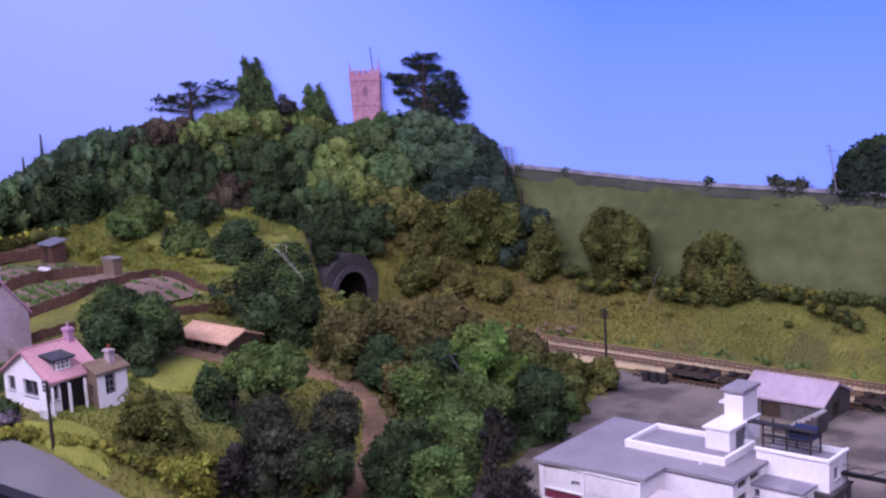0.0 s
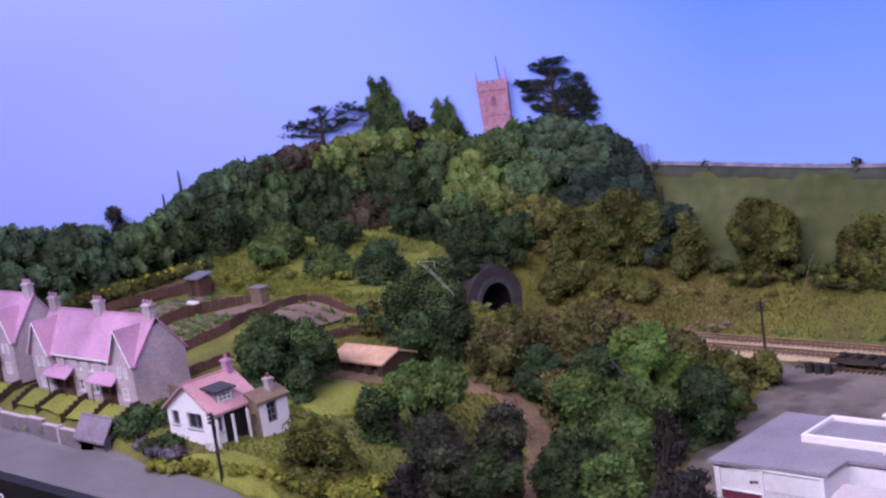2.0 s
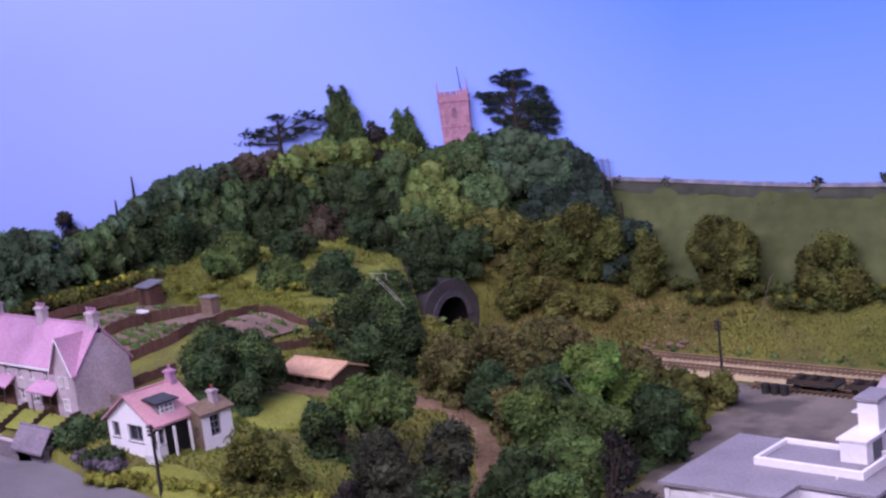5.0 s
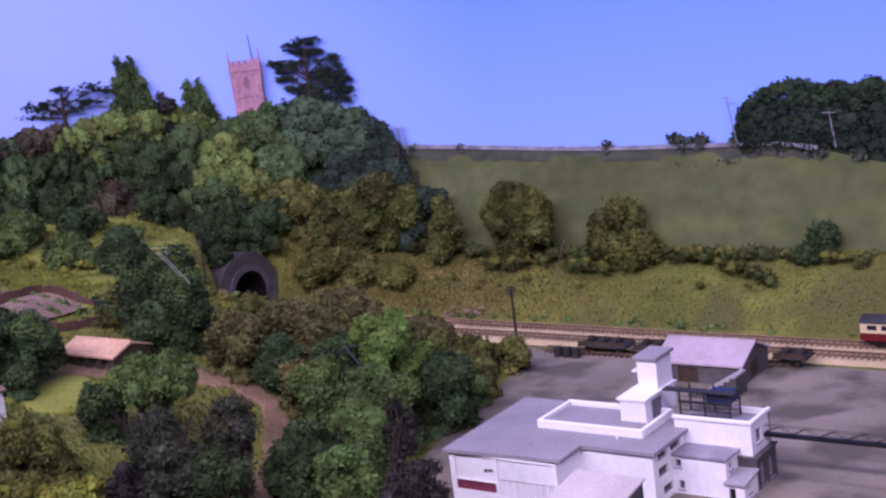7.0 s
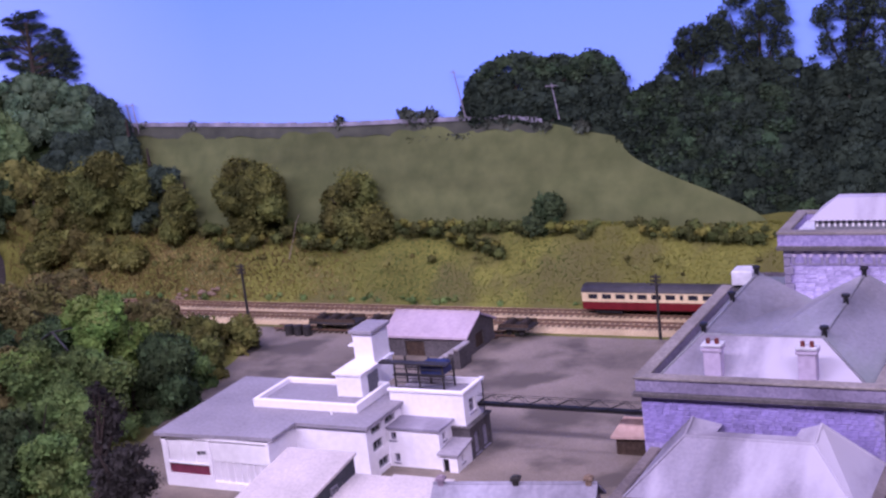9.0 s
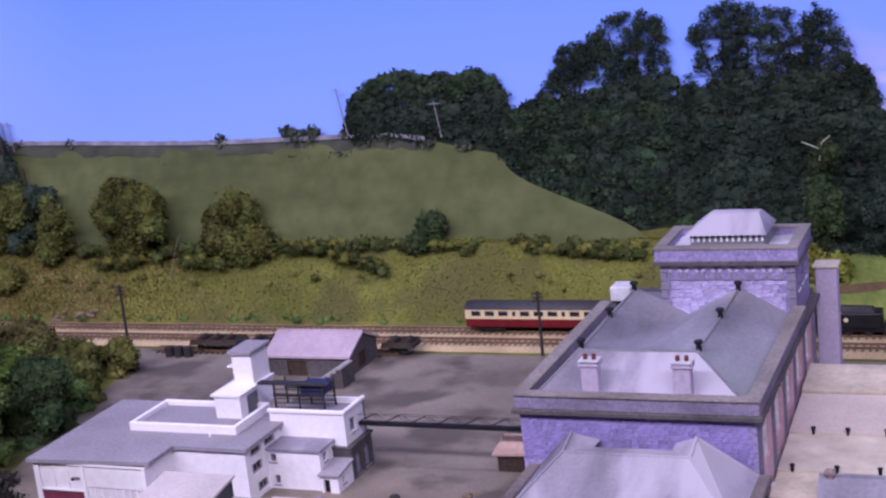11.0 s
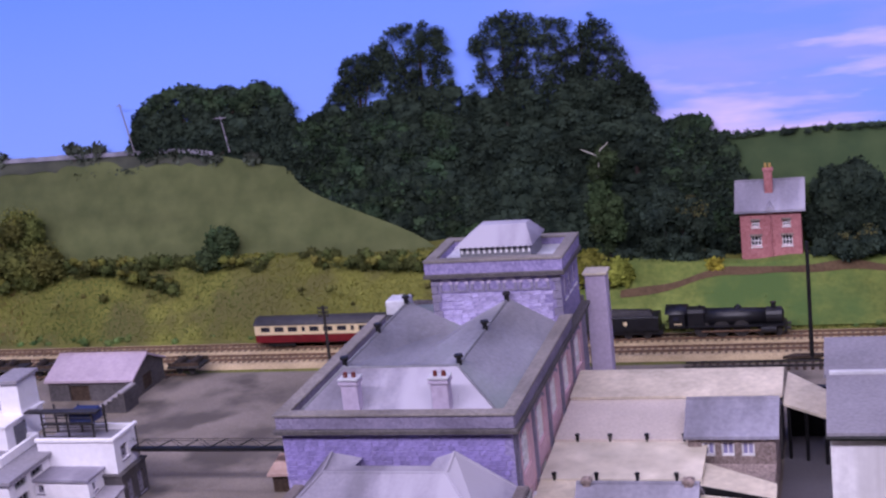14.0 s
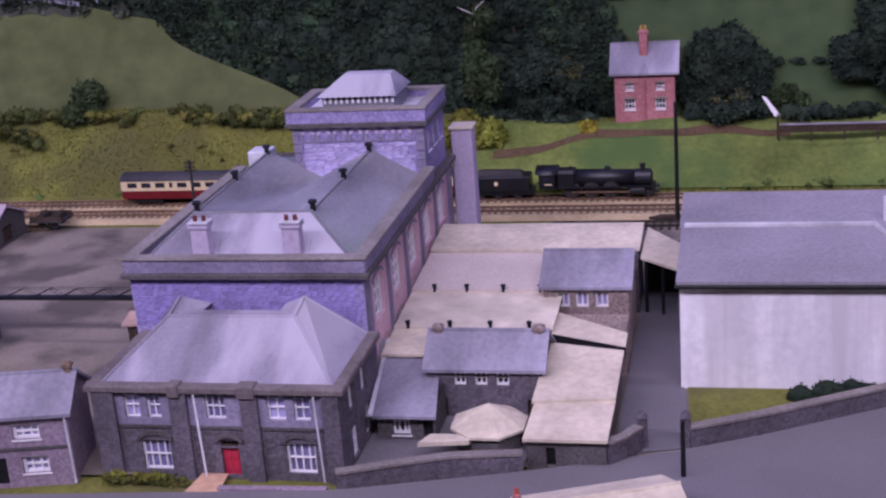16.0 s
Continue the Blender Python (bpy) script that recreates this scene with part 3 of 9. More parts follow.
def clump(c, R, leaf, dens, rng, low, relief):
    """One lobe of leaves: a lumpy heart of smaller clumps, with single leaves that grow out of it."""
    r = max(R)
    level, m = (2, 5) if r < 0.055 else (3, 12) if r < 0.2 else (4, 34)
    iv, jf = icosphere(level)
    C = rng.normal(0, 1, (m, 3))
    C /= np.linalg.norm(C, axis=1)[:, None]
    lift = rng.uniform(0.55, 1.0, m)
    gap = 1 - math.cos(0.62 * math.sqrt(4 * math.pi / m))
    swell = (np.exp(-((1 - iv @ C.T) / gap) ** 1.5) * lift).max(1)
    V = iv * ((0.86 + 0.11 * swell if relief else 0.72 + 0.23 * swell) + rng.normal(0, 0.045, len(iv)))[:, None] * np.array(R)
    D = iv[jf].mean(1)
    F = jf[(D[:, 2] > low - 0.15) & ((D[:, 1] < 0.45) | (not relief))]
    root = np.unique(F)
    area = 4 * math.pi * ((R[0] * R[1]) ** 1.6 / 3 + (R[0] * R[2]) ** 1.6 / 3 + (R[1] * R[2]) ** 1.6 / 3) ** (1 / 1.6)
    k = max(12, int(area * dens * (1.2 if relief else 1.9)))
    at = root[rng.integers(0, len(root), k)]
    n = iv[at] + rng.normal(0, 0.4, (k, 3))
    t = np.cross(n, rng.normal(0, 1, (k, 3))) + np.array([0, 0, -0.25])
    t /= np.linalg.norm(t, axis=1)[:, None] + 1e-9
    b = np.cross(n, t)
    q = (leaf * rng.uniform(0.5, 1.9, k))[:, None]
    tip = V[at] + (t * 1.1 + n * (0.55 if relief else 0.85)) * q
    i = len(V) + 2 * np.arange(k)
    pts = np.concatenate([V, np.stack([tip - b * q * 0.5, tip + b * q * 0.5], 1).reshape(-1, 3)]) + np.array(c)
    return pts, np.concatenate([F, np.stack([at, i, i + 1], 1)])


def crown_mesh(lobes, leaf, dens, rng, core=0.66, low=-0.6, relief=False):
    """Leaves over a set of lobes (x, y, z, rx, ry, rz); a small core: thin and see-through; relief: none behind."""
    pts, faces, n = [], [], 0
    for x, y, z, rx, ry, rz in lobes:
        if core >= 0.5:
            P, F = clump((x, y, z), (rx, ry, rz), leaf, dens, rng, low, relief)
        else:
            k = max(16, int(4 * math.pi * (rx * ry + rx * rz + ry * rz) / 3 * dens * 3.2))
            D = rng.normal(0, 1, (k, 3))
            D /= np.linalg.norm(D, axis=1)[:, None]
            D = D[(D[:, 2] > low) & ((D[:, 1] < 0.3) | (not relief))]
            rad = core + (1.15 - core) * rng.uniform(0, 1, len(D))[:, None] ** 0.7
            P = cards(np.array([x, y, z]) + D * rad * np.array([rx, ry, rz]), D, leaf * 0.9, rng)
            F = np.arange(len(P)).reshape(-1, 3)
        pts.append(P)
        faces.append(F + n)
        n += len(P)
    g = Geo()
    g.v = np.concatenate(pts).tolist()
    g.f = np.concatenate(faces).tolist()
    g.m = [0] * len(g.f)
    return g


def lobes_in(c, r, k, size, rng, flat=1.0):
    """k lobes that fill an ellipsoid unevenly."""
    D = rng.normal(0, 1, (k, 3))
    D /= np.linalg.norm(D, axis=1)[:, None]
    rad = rng.uniform(0.3, 1.0, k)[:, None] ** 0.65
    P = np.array(c) + D * rad * np.array(r)
    s = size * rng.uniform(0.5, 1.6, k)
    m = min(r)
    return [(*p, min(q, r[0]), min(q, r[1] * 1.0), min(q * flat, r[2])) for p, q in zip(P.tolist(), s.tolist())]


def bush(x, y, z, rx, ry, rz, mat, label, seed, leaf=0.012, k=9, dens=2400, name="bush", group="", size=None, core=0.76, tips=None):
    rng = np.random.default_rng(seed)
    t = thing(name, (x, y, z), label, "bush", group)
    k = int(k * 1.6)
    lobes = lobes_in((x, y, z + rz * 0.52), (rx * 0.85, ry * 0.85, rz * 0.62), int(k * 1.05), size or min(rx, rz) * 0.37, rng)
    lobes.append((x, y, z + rz * 0.35, rx * 0.6, ry * 0.6, rz * 0.42))
    g = Geo()
    for i in range(5):
        a = rng.uniform(0, 2 * math.pi)
        g.rod((x, y, z - 0.02), (x + math.cos(a) * rx * 0.6, y + math.sin(a) * ry * 0.6, z + rz * rng.uniform(0.5, 0.95)), 0.010, 0.003, 5)
    part("stems", g, BARK, t)
    part("foliage", crown_mesh(lobes, leaf, dens, rng, core), mat, t)
    # second leaf tone on the upper lobes; light from above put into its colour
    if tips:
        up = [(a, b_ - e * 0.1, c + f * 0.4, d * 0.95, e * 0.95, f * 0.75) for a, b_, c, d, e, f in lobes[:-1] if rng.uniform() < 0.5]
        part("outer_foliage", crown_mesh(up, leaf * 0.9, dens * 0.55, rng, 0.3, 0.3), tips, t, "leaf tips in a second tone with painted highlights")
    return t


def patch(name, cx, cy, rx, ry, mat, label, seed, lift=0.010, turn=0.0, category="ground"):
    """A ragged patch laid over the land."""
    rng = np.random.default_rng(seed)
    g, n, m = Geo(), 36, 6
    ph = rng.uniform(0, 6, 4)
    g.v.append((cx, cy, float(land(cx, cy)) + lift))
    for j in range(1, m + 1):
        for i in range(n):
            a = 2 * math.pi * i / n
            w = (1 + 0.18 * math.sin(2 * a + ph[0]) + 0.14 * math.sin(3 * a + ph[1]) + 0.1 * math.sin(7 * a + ph[2]) + 0.07 * math.sin(13 * a + ph[3])) * j / m
            u, v = math.cos(a) * w * rx, math.sin(a) * w * ry
            x, y = cx + u * math.cos(turn) - v * math.sin(turn), cy + u * math.sin(turn) + v * math.cos(turn)
            g.v.append((x, y, float(land(x, y)) + (lift if j < m else -0.02)))
    g.f = [(0, 1 + i, 1 + (i + 1) % n) for i in range(n)]
    for j in range(m - 1):
        g.f += [(1 + j * n + i, 1 + (j + 1) * n + i, 1 + (j + 1) * n + (i + 1) % n, 1 + j * n + (i + 1) % n) for i in range(n)]
    g.m = [0] * len(g.f)
    return solo(name, g, mat, (0, 0, 0), label, category, kind="structure", rounded=True)


def tree(x, y, z, h, rx, ry, rz, mat, label, seed, leaf=0.012, k=16, dens=2400, lean=0.0, trunk=0.03, name="tree", limbs=5, group="", size=None, twigs=0, core=0.76, tips=None):
    rng = np.random.default_rng(seed)
    t = thing(name, (x, y, z), label, "tree", group)
    g = Geo()
    top = (x + lean, y, z + h - rz * 0.9)
    g.rod((x, y, z - 0.03), ((x + top[0]) / 2 + 0.01, y, (z + top[2]) / 2), trunk, trunk * 0.75, 7)
    g.rod(((x + top[0]) / 2 + 0.01, y, (z + top[2]) / 2), top, trunk * 0.75, trunk * 0.4, 7)
    for i in range(limbs):
        a = 2 * math.pi * (i + rng.uniform(-0.3, 0.3)) / limbs
        s = rng.uniform(0.45, 0.85)
        p = [x + lean * s, y, z + (h - rz * 0.9) * s]
        q = [p[0] + math.cos(a) * rx * 0.8, p[1] + math.sin(a) * ry * 0.8, z + h - rz * rng.uniform(0.6, 1.3)]
        mid = [(p[i2] + q[i2]) / 2 + (0.03 if i2 == 2 else 0) for i2 in range(3)]
        g.rod(p, mid, trunk * 0.4, trunk * 0.28, 5)
        g.rod(mid, q, trunk * 0.28, trunk * 0.1, 5)
    part("trunk", g, BARK, t)
    lobes = lobes_in((x + lean, y, z + h - rz), (rx * 0.85, ry * 0.85, rz * 0.85), int(k * 0.95), size or min(rx, rz) * 0.36, rng)
    part("crown", crown_mesh(lobes, leaf, dens, rng, core), mat, t)
    # paler tone for the crown's top: its highlight is put into the colour
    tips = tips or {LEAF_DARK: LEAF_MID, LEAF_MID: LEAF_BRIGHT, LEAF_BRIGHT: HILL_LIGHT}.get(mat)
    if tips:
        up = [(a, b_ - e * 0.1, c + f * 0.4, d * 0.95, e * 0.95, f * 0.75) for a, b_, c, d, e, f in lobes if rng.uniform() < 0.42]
        part("outer_foliage", crown_mesh(up, leaf * 0.9, dens * 0.6, rng, 0.3, 0.35), tips, t, "outer leaves in a second tone with painted highlights")
    for i in range(twigs):
        g = Geo()
        a = rng.uniform(-0.6, 0.1)
        p = np.array([x + lean - 0.3 * rx + 0.1 * i, y - 0.6 * ry, z + h - 0.08])
        v = np.array([0.05 * math.cos(a), -0.02, 0.035 - 0.01 * i])
        for _ in range(8):
            q = p + v
            g.rod(p, q, 0.0026, 0.0022, 4)
            p, v = q, v + np.array([0.001, -0.001, -0.011]) + rng.normal(0, 0.004, 3)
        part("bare_twig", g, PALE_TWIG, t, "pale bare twig arching out of the leaves")
    return t

# ---------- painted distance: fields, wall, woods, church, in low relief against the board ----------
def field_sheet(name, x0, x1, low, high, y0, y1, mat, label, right=None):
    g = Geo()
    nx, nz = 70, 16
    for i in range(nx + 1):
        for j in range(nz + 1):
            t = j / nz
            b = x1 if right is None else right(t)
            x = x0 + (b - x0) * i / nx
            g.v.append((x, y0 + (y1 - y0) * t, low(x) + (high(x) - low(x)) * t))
    g.f = [(i * (nz + 1) + j, (i + 1) * (nz + 1) + j, (i + 1) * (nz + 1) + j + 1, i * (nz + 1) + j + 1) for i in range(nx) for j in range(nz)]
    g.m = [0] * len(g.f)
    return solo(name, g, mat, (0, 0, 0), label, "field", kind="structure", rounded=True)


def field_top(x):
    return 1.425 + 0.09 * float(smooth(-6.0, -9.0, x)) - 0.21 * float(smooth(-4.7, -3.5, x))


field_sheet("hill_field", -9.4, -2.4, lambda x: 0.50, field_top, 10.60, 10.93, FIELD, "gently rising pasture painted on the backscene", right=lambda t: -2.35 - 1.25 * float(smooth(0.0, 0.95, t)))
field_sheet("far_field", -1.2, 6.2, lambda x: 0.30, lambda x: 1.25 + 0.03 * math.sin(x * 2), 10.942, 10.955, FIELD_FAR, "darker far pasture painted on the backscene")

g = Geo()
x = -8.7
rr = random.Random(3)
while x < -4.3:
    w = rr.uniform(0.03, 0.06)
    g.box(x, x + w, 10.905, 10.93, field_top(x) - 0.02, field_top(x) + 0.012 + rr.uniform(0, 0.008))
    x += w
ob = solo("field_wall", g, SLATE_BLUE, (-6.5, 10.92, 1.4), "thin drystone wall along the top of the pasture", "wall")
ob["kind"] = "stuff"


LEAF_COPSE_DIM = leafy("dim_heather_leaves", (0.060, 0.075, 0.058), (0.105, 0.125, 0.092))


def hedge(name, pts, n, r, mat, label, seed, leaf=0.016, dens=1500, category="hedge", flatten=0.5, spread=0.0, kind="stuff"):
    """Uneven clumps along a line of the plan."""
    rng = np.random.default_rng(seed)
    leaf = min(leaf, 0.004 + r * 0.14)
    P = np.array(pts, float)
    L = np.r_[0, np.cumsum(np.linalg.norm(np.diff(P, axis=0), axis=1))]
    lobes = []
    for s in rng.uniform(0, L[-1], n):
        p = [np.interp(s, L, P[:, i]) for i in range(3)]
        q = r * rng.uniform(0.5, 1.35)
        lobes.append((p[0] + rng.normal(0, 0.03), p[1] + rng.normal(0, spread), p[2] + rng.normal(0, r * 0.35), q * 1.2, q * flatten, q))
    return solo(name, crown_mesh(lobes, leaf, dens, rng), mat, tuple(P[len(P) // 2]), label, category, kind=kind)


hedge("field_hedge", [(-8.7, 10.91, 1.36), (-6, 10.91, 1.30), (-4.6, 10.91, 1.27)], 130, 0.016, LEAF_COPSE_DIM, "dark low hedge under the field wall", 5, flatten=0.25)
MOOR = surface("painted_heath", (0.045, 0.050, 0.040), (0.075, 0.080, 0.060), 80, 0.95, 0.05, 10, 0.35, streak=6)
field_sheet("heath_band", -9.2, -4.2, lambda x: field_top(x) - 0.13 + 0.02 * math.sin(5 * x) + 0.012 * math.sin(17 * x), lambda x: field_top(x) - 0.005, 10.885, 10.922, MOOR, "dark heath strip below the field wall")
for hx, hz, hw in ((-6.98, 1.24, 0.16), (-6.75, 1.25, 0.12), (-5.35, 1.25, 0.2), (-5.0, 1.27, 0.14), (-7.4, 1.22, 0.08)):
    rng = np.random.default_rng(int(-hx * 100))
    solo("heather_patch", crown_mesh([(hx + rng.uniform(-1, 1) * hw, 10.885, hz + rng.normal(0, 0.012), 0.05, 0.006, 0.014) for _ in range(14)], 0.012, 1500, rng, relief=True), LEAF_COPSE_DIM, (hx, 10.89, hz), "low dark heather patch painted on the pasture", "heather", "pasture heather", kind="stuff")
hedge("horizon_hedge", [(-0.5, 10.93, 1.26), (6, 10.93, 1.27)], 300, 0.02, LEAF_WOOD, "thin dark hedge along the far skyline", 6, flatten=0.3)
hedge("field_boundary", [(0.95, 10.925, 0.74), (2.0, 10.925, 0.72), (3.4, 10.925, 0.78)], 110, 0.022, LEAF_WOOD, "dark hedge across the far pasture", 7, flatten=0.3)
for hx, hz, hr in ((-8.45, 1.52, 0.05), (-7.85, 1.5, 0.05), (-6.25, 1.47, 0.07), (-5.55, 1.50, 0.12), (-5.39, 1.49, 0.14), (-5.0, 1.46, 0.05), (-4.75, 1.42, 0.1), (-4.62, 1.42, 0.07), (-4.3, 1.38, 0.09), (-3.95, 1.36, 0.08)):
    bush(hx, 10.92, hz - hr * 0.9, hr * 0.95, 0.015, hr * 0.75, LEAF_COPSE_DIM, "small dark distant tree on the skyline", int(hx * 100) % 997, leaf=0.014, k=5, dens=2500, name="distant_bush", group="skyline bushes")


def wood_high(x):
    """Skyline of the copse."""
    xs = (-4.92, -4.87, -4.74, -4.55, -4.4, -4.23, -4.1, -3.96, -3.8, -3.66, -3.58, -3.55, -3.43, -3.33, -3.24, -3.16, -3.06, -2.92, -2.83, -2.76, -2.57, -2.39, -2.24, -2.22, -2.2, -2.18, -2.13, -2.08, -2.04, -2.0, -1.9, -1.72, -1.59, -1.43, -1.32, -1.13, -0.97, -0.9, -0.87, -0.81, -0.73, -0.68, -0.63, -0.48, -0.35, -0.26, -0.17, -0.13)
    zs = (1.63, 1.75, 1.86, 1.94, 1.94, 1.87, 1.91, 1.87, 1.92, 1.85, 1.73, 1.6, 1.58, 1.63, 1.69, 1.82, 2.04, 2.09, 2.04, 2.21, 2.28, 2.29, 2.21, 1.93, 1.71, 1.49, 1.46, 1.66, 2.0, 2.13, 2.25, 2.31, 2.28, 2.23, 2.26, 2.26, 2.17, 2.0, 1.83, 1.76, 1.65, 1.48, 1.35, 1.42, 1.43, 1.32, 1.15, 0.98)
    return float(np.interp(x, xs, zs))


def wood_low(x):
    return 1.37 if x < -3.66 else float(np.interp(x, (-3.66, -3.45, -2.94, -2.37, -2.2, -0.1), (1.20, 0.96, 0.76, 0.52, 0.42, 0.36)))


def copse(seed, n, keep, size=(0.03, 0.10), y=10.93, thin=0.6):
    """Lobes of joined crowns in low relief, gappy towards the top."""
    rng = np.random.default_rng(seed)
    lobes = []
    while len(lobes) < n:
        x = rng.uniform(-4.95, -0.1)
        a, b = wood_low(x), wood_high(x)
        z = a + (b - a) * rng.uniform(0, 1)
        if not keep(x, z):
            continue
        gap = math.sin(7.3 * x + 2.1 * z) * math.sin(9.7 * z - 3.3 * x + 1.0) + 0.6 * math.sin(19 * x - 5 * z) * math.sin(17 * z + 6 * x)
        if z > max(1.62, b - 0.42) and gap > thin:
            continue
        r = rng.uniform(*size) * (0.8 if z > 1.6 else 1.0)
        lobes.append((x, y + rng.uniform(-0.012, 0.008), max(min(z, b - r * 0.7), a + r * 0.5), r * 1.2, 0.018, r * 0.8))
    return lobes


LEAF_COPSE = leafy("copse_leaves", (0.022, 0.042, 0.024), (0.056, 0.09, 0.046), 0.16)
rng = np.random.default_rng(77)
# the dark mass below the crowns, with a solid heart
g = crown_mesh(copse(77, 520, lambda x, z: z < 1.36 and x > -3.7) + copse(80, 230, lambda x, z: x > -2.2 and z < 1.35), 0.015, 1500, rng, low=-0.95, relief=True)
k, m = len(g.v), 100
for i in range(m + 1):
    x = -4.95 + 4.85 * i / m
    lo = wood_low(x) - 0.3 if x > -4.0 else wood_low(x) - 0.12
    g.v += [(x, 10.95, lo), (x, 10.95, max(lo, min(wood_high(x) - 0.12, (1.62 if x > -3.4 else 1.70) + 0.07 * math.sin(9 * x) + 0.05 * math.sin(23 * x))))]
g.f += [(k + 2 * i, k + 2 * i + 2, k + 2 * i + 3, k + 2 * i + 1) for i in range(m)]
g.m = [0] * len(g.f)
solo("woodland", g, LEAF_WOOD, (-2, 10.93, 0.5), "dense dark undergrowth of the painted woodland", "woodland", kind="stuff")
# its single trees: place of the trunk, foot, top, spread of the limbs
COPSE_TREES = ((-4.62, 1.36, 1.80, 0.18), (-4.2, 1.36, 1.85, 0.2), (-3.82, 1.36, 1.8, 0.15), (-3.4, 1.0, 1.5, 0.12), (-2.98, 1.2, 2.0, 0.12), (-2.46, 1.2, 2.2, 0.2), (-1.80, 1.2, 2.2, 0.2), (-1.2, 1.2, 2.18, 0.22), (-0.84, 1.0, 1.6, 0.1), (-0.38, 0.8, 1.3, 0.12))
solid = copse(76, 430, lambda x, z: 1.3 < z < 1.74 or (x < -3.4 and z > 1.3))
airy = copse(79, 1150, lambda x, z: z > 1.5 and x > -3.4, size=(0.022, 0.06), thin=0.78)
green = copse(78, 300, lambda x, z: (-3.5 < x < -2.2 and z < 1.6) or (z > 1.75 and x < -3.4) or x > -0.6)
for cx, z0, z1, sp in COPSE_TREES:
    mine = lambda lobes: [q for q in lobes if min(COPSE_TREES, key=lambda c: abs(c[0] - q[0]))[0] == cx]
    t = thing("painted_tree", (cx, 10.945, z0), "tall dark leafy tree of the painted copse", "tree", "backscene trees")
    part("trunk", Geo().rod((cx, 10.945, z0), (cx + 0.02, 10.945, z1), 0.022, 0.008, 6), BARK, t)
    for e in (-1, 1):
        part("limb", Geo().rod((cx, 10.945, z0 + (z1 - z0) * 0.35), (cx + e * sp, 10.94, z1 - 0.08), 0.013, 0.005, 5), BARK, t)
    for lobes, mt, core in ((mine(solid), LEAF_WOOD, 0.66), (mine(airy), LEAF_WOOD, 0.35), (mine(green), LEAF_COPSE, 0.66)):
        if lobes:
            part("crown", crown_mesh(lobes, 0.015, 1700, rng, core=core, low=-0.95, relief=True), mt, t)

# trees by the red house
bush(0.70, 10.85, 0.44, 0.25, 0.05, 0.46, LEAF_WOOD, "dark spreading tree beside the red brick house", 61, k=8, size=0.14)
bush(0.69, 10.62, 0.38, 0.17, 0.10, 0.24, LEAF_WOOD, "dark bush with russet leaves beside the red brick house", 62, k=9, size=0.07, tips=LEAF_RUSSET)
for name, pts, n, r, seed, lab in (("house_scrub", [(-0.95, 10.70, 0.43), (-0.6, 10.70, 0.41), (-0.30, 10.69, 0.38)], 36, 0.05, 151, "dark scrub between the wood and the red house"), ("house_scrub", [(0.48, 10.68, 0.40), (0.7, 10.70, 0.45), (1.0, 10.68, 0.44)], 34, 0.06, 152, "dark scrub under the tree beside the red house"), ("fence_hedge", [(1.15, 10.62, 0.43), (2.2, 10.64, 0.43), (3.4, 10.64, 0.44)], 90, 0.045, 153, "dark low hedge behind the bank fence")):
    hedge(name, pts, n, r, LEAF_WOOD, lab, seed, flatten=0.6, spread=0.03)
bush(-0.44, 10.68, 0.36, 0.12, 0.08, 0.40, LEAF_WOOD, "dark bush with russet leaves by the woodland edge", 63, k=8, size=0.08, tips=LEAF_RUSSET)
bush(-0.62, 10.72, 0.36, 0.2, 0.1, 0.5, LEAF_WOOD, "dark green shrub by the woodland edge", 64, k=9)
bush(-1.05, 10.70, 0.40, 0.09, 0.08, 0.85, LEAF_DARK, "tall ivy-clad stump by the woodland edge", 65, k=12, size=0.09)
bush(-0.29, 10.58, 0.33, 0.075, 0.05, 0.06, FLOWER_YELLOW, "small bright yellow-green bush on the bank", 66, k=5, dens=3000)
bush(-1.15, 10.5, 0.28, 0.32, 0.12, 0.2, LEAF_YELLOW, "low yellow-green scrub on the bank", 67, k=9)
bush(1.9, 10.84, 0.62, 0.4, 0.08, 0.6, LEAF_WOOD, "dark distant trees on the far pasture", 68, k=14)
bush(1.15, 10.8, 0.42, 0.12, 0.08, 0.12, LEAF_DARK, "dark small shrub by the fence", 69, k=6)

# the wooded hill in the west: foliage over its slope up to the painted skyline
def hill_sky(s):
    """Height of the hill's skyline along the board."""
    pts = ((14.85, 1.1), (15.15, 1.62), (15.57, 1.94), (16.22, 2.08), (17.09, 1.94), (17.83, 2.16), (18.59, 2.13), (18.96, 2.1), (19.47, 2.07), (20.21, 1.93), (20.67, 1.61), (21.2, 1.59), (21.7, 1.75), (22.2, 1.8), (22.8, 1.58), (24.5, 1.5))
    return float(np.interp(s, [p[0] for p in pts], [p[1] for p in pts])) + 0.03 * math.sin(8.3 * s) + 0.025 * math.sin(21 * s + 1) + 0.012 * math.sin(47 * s)


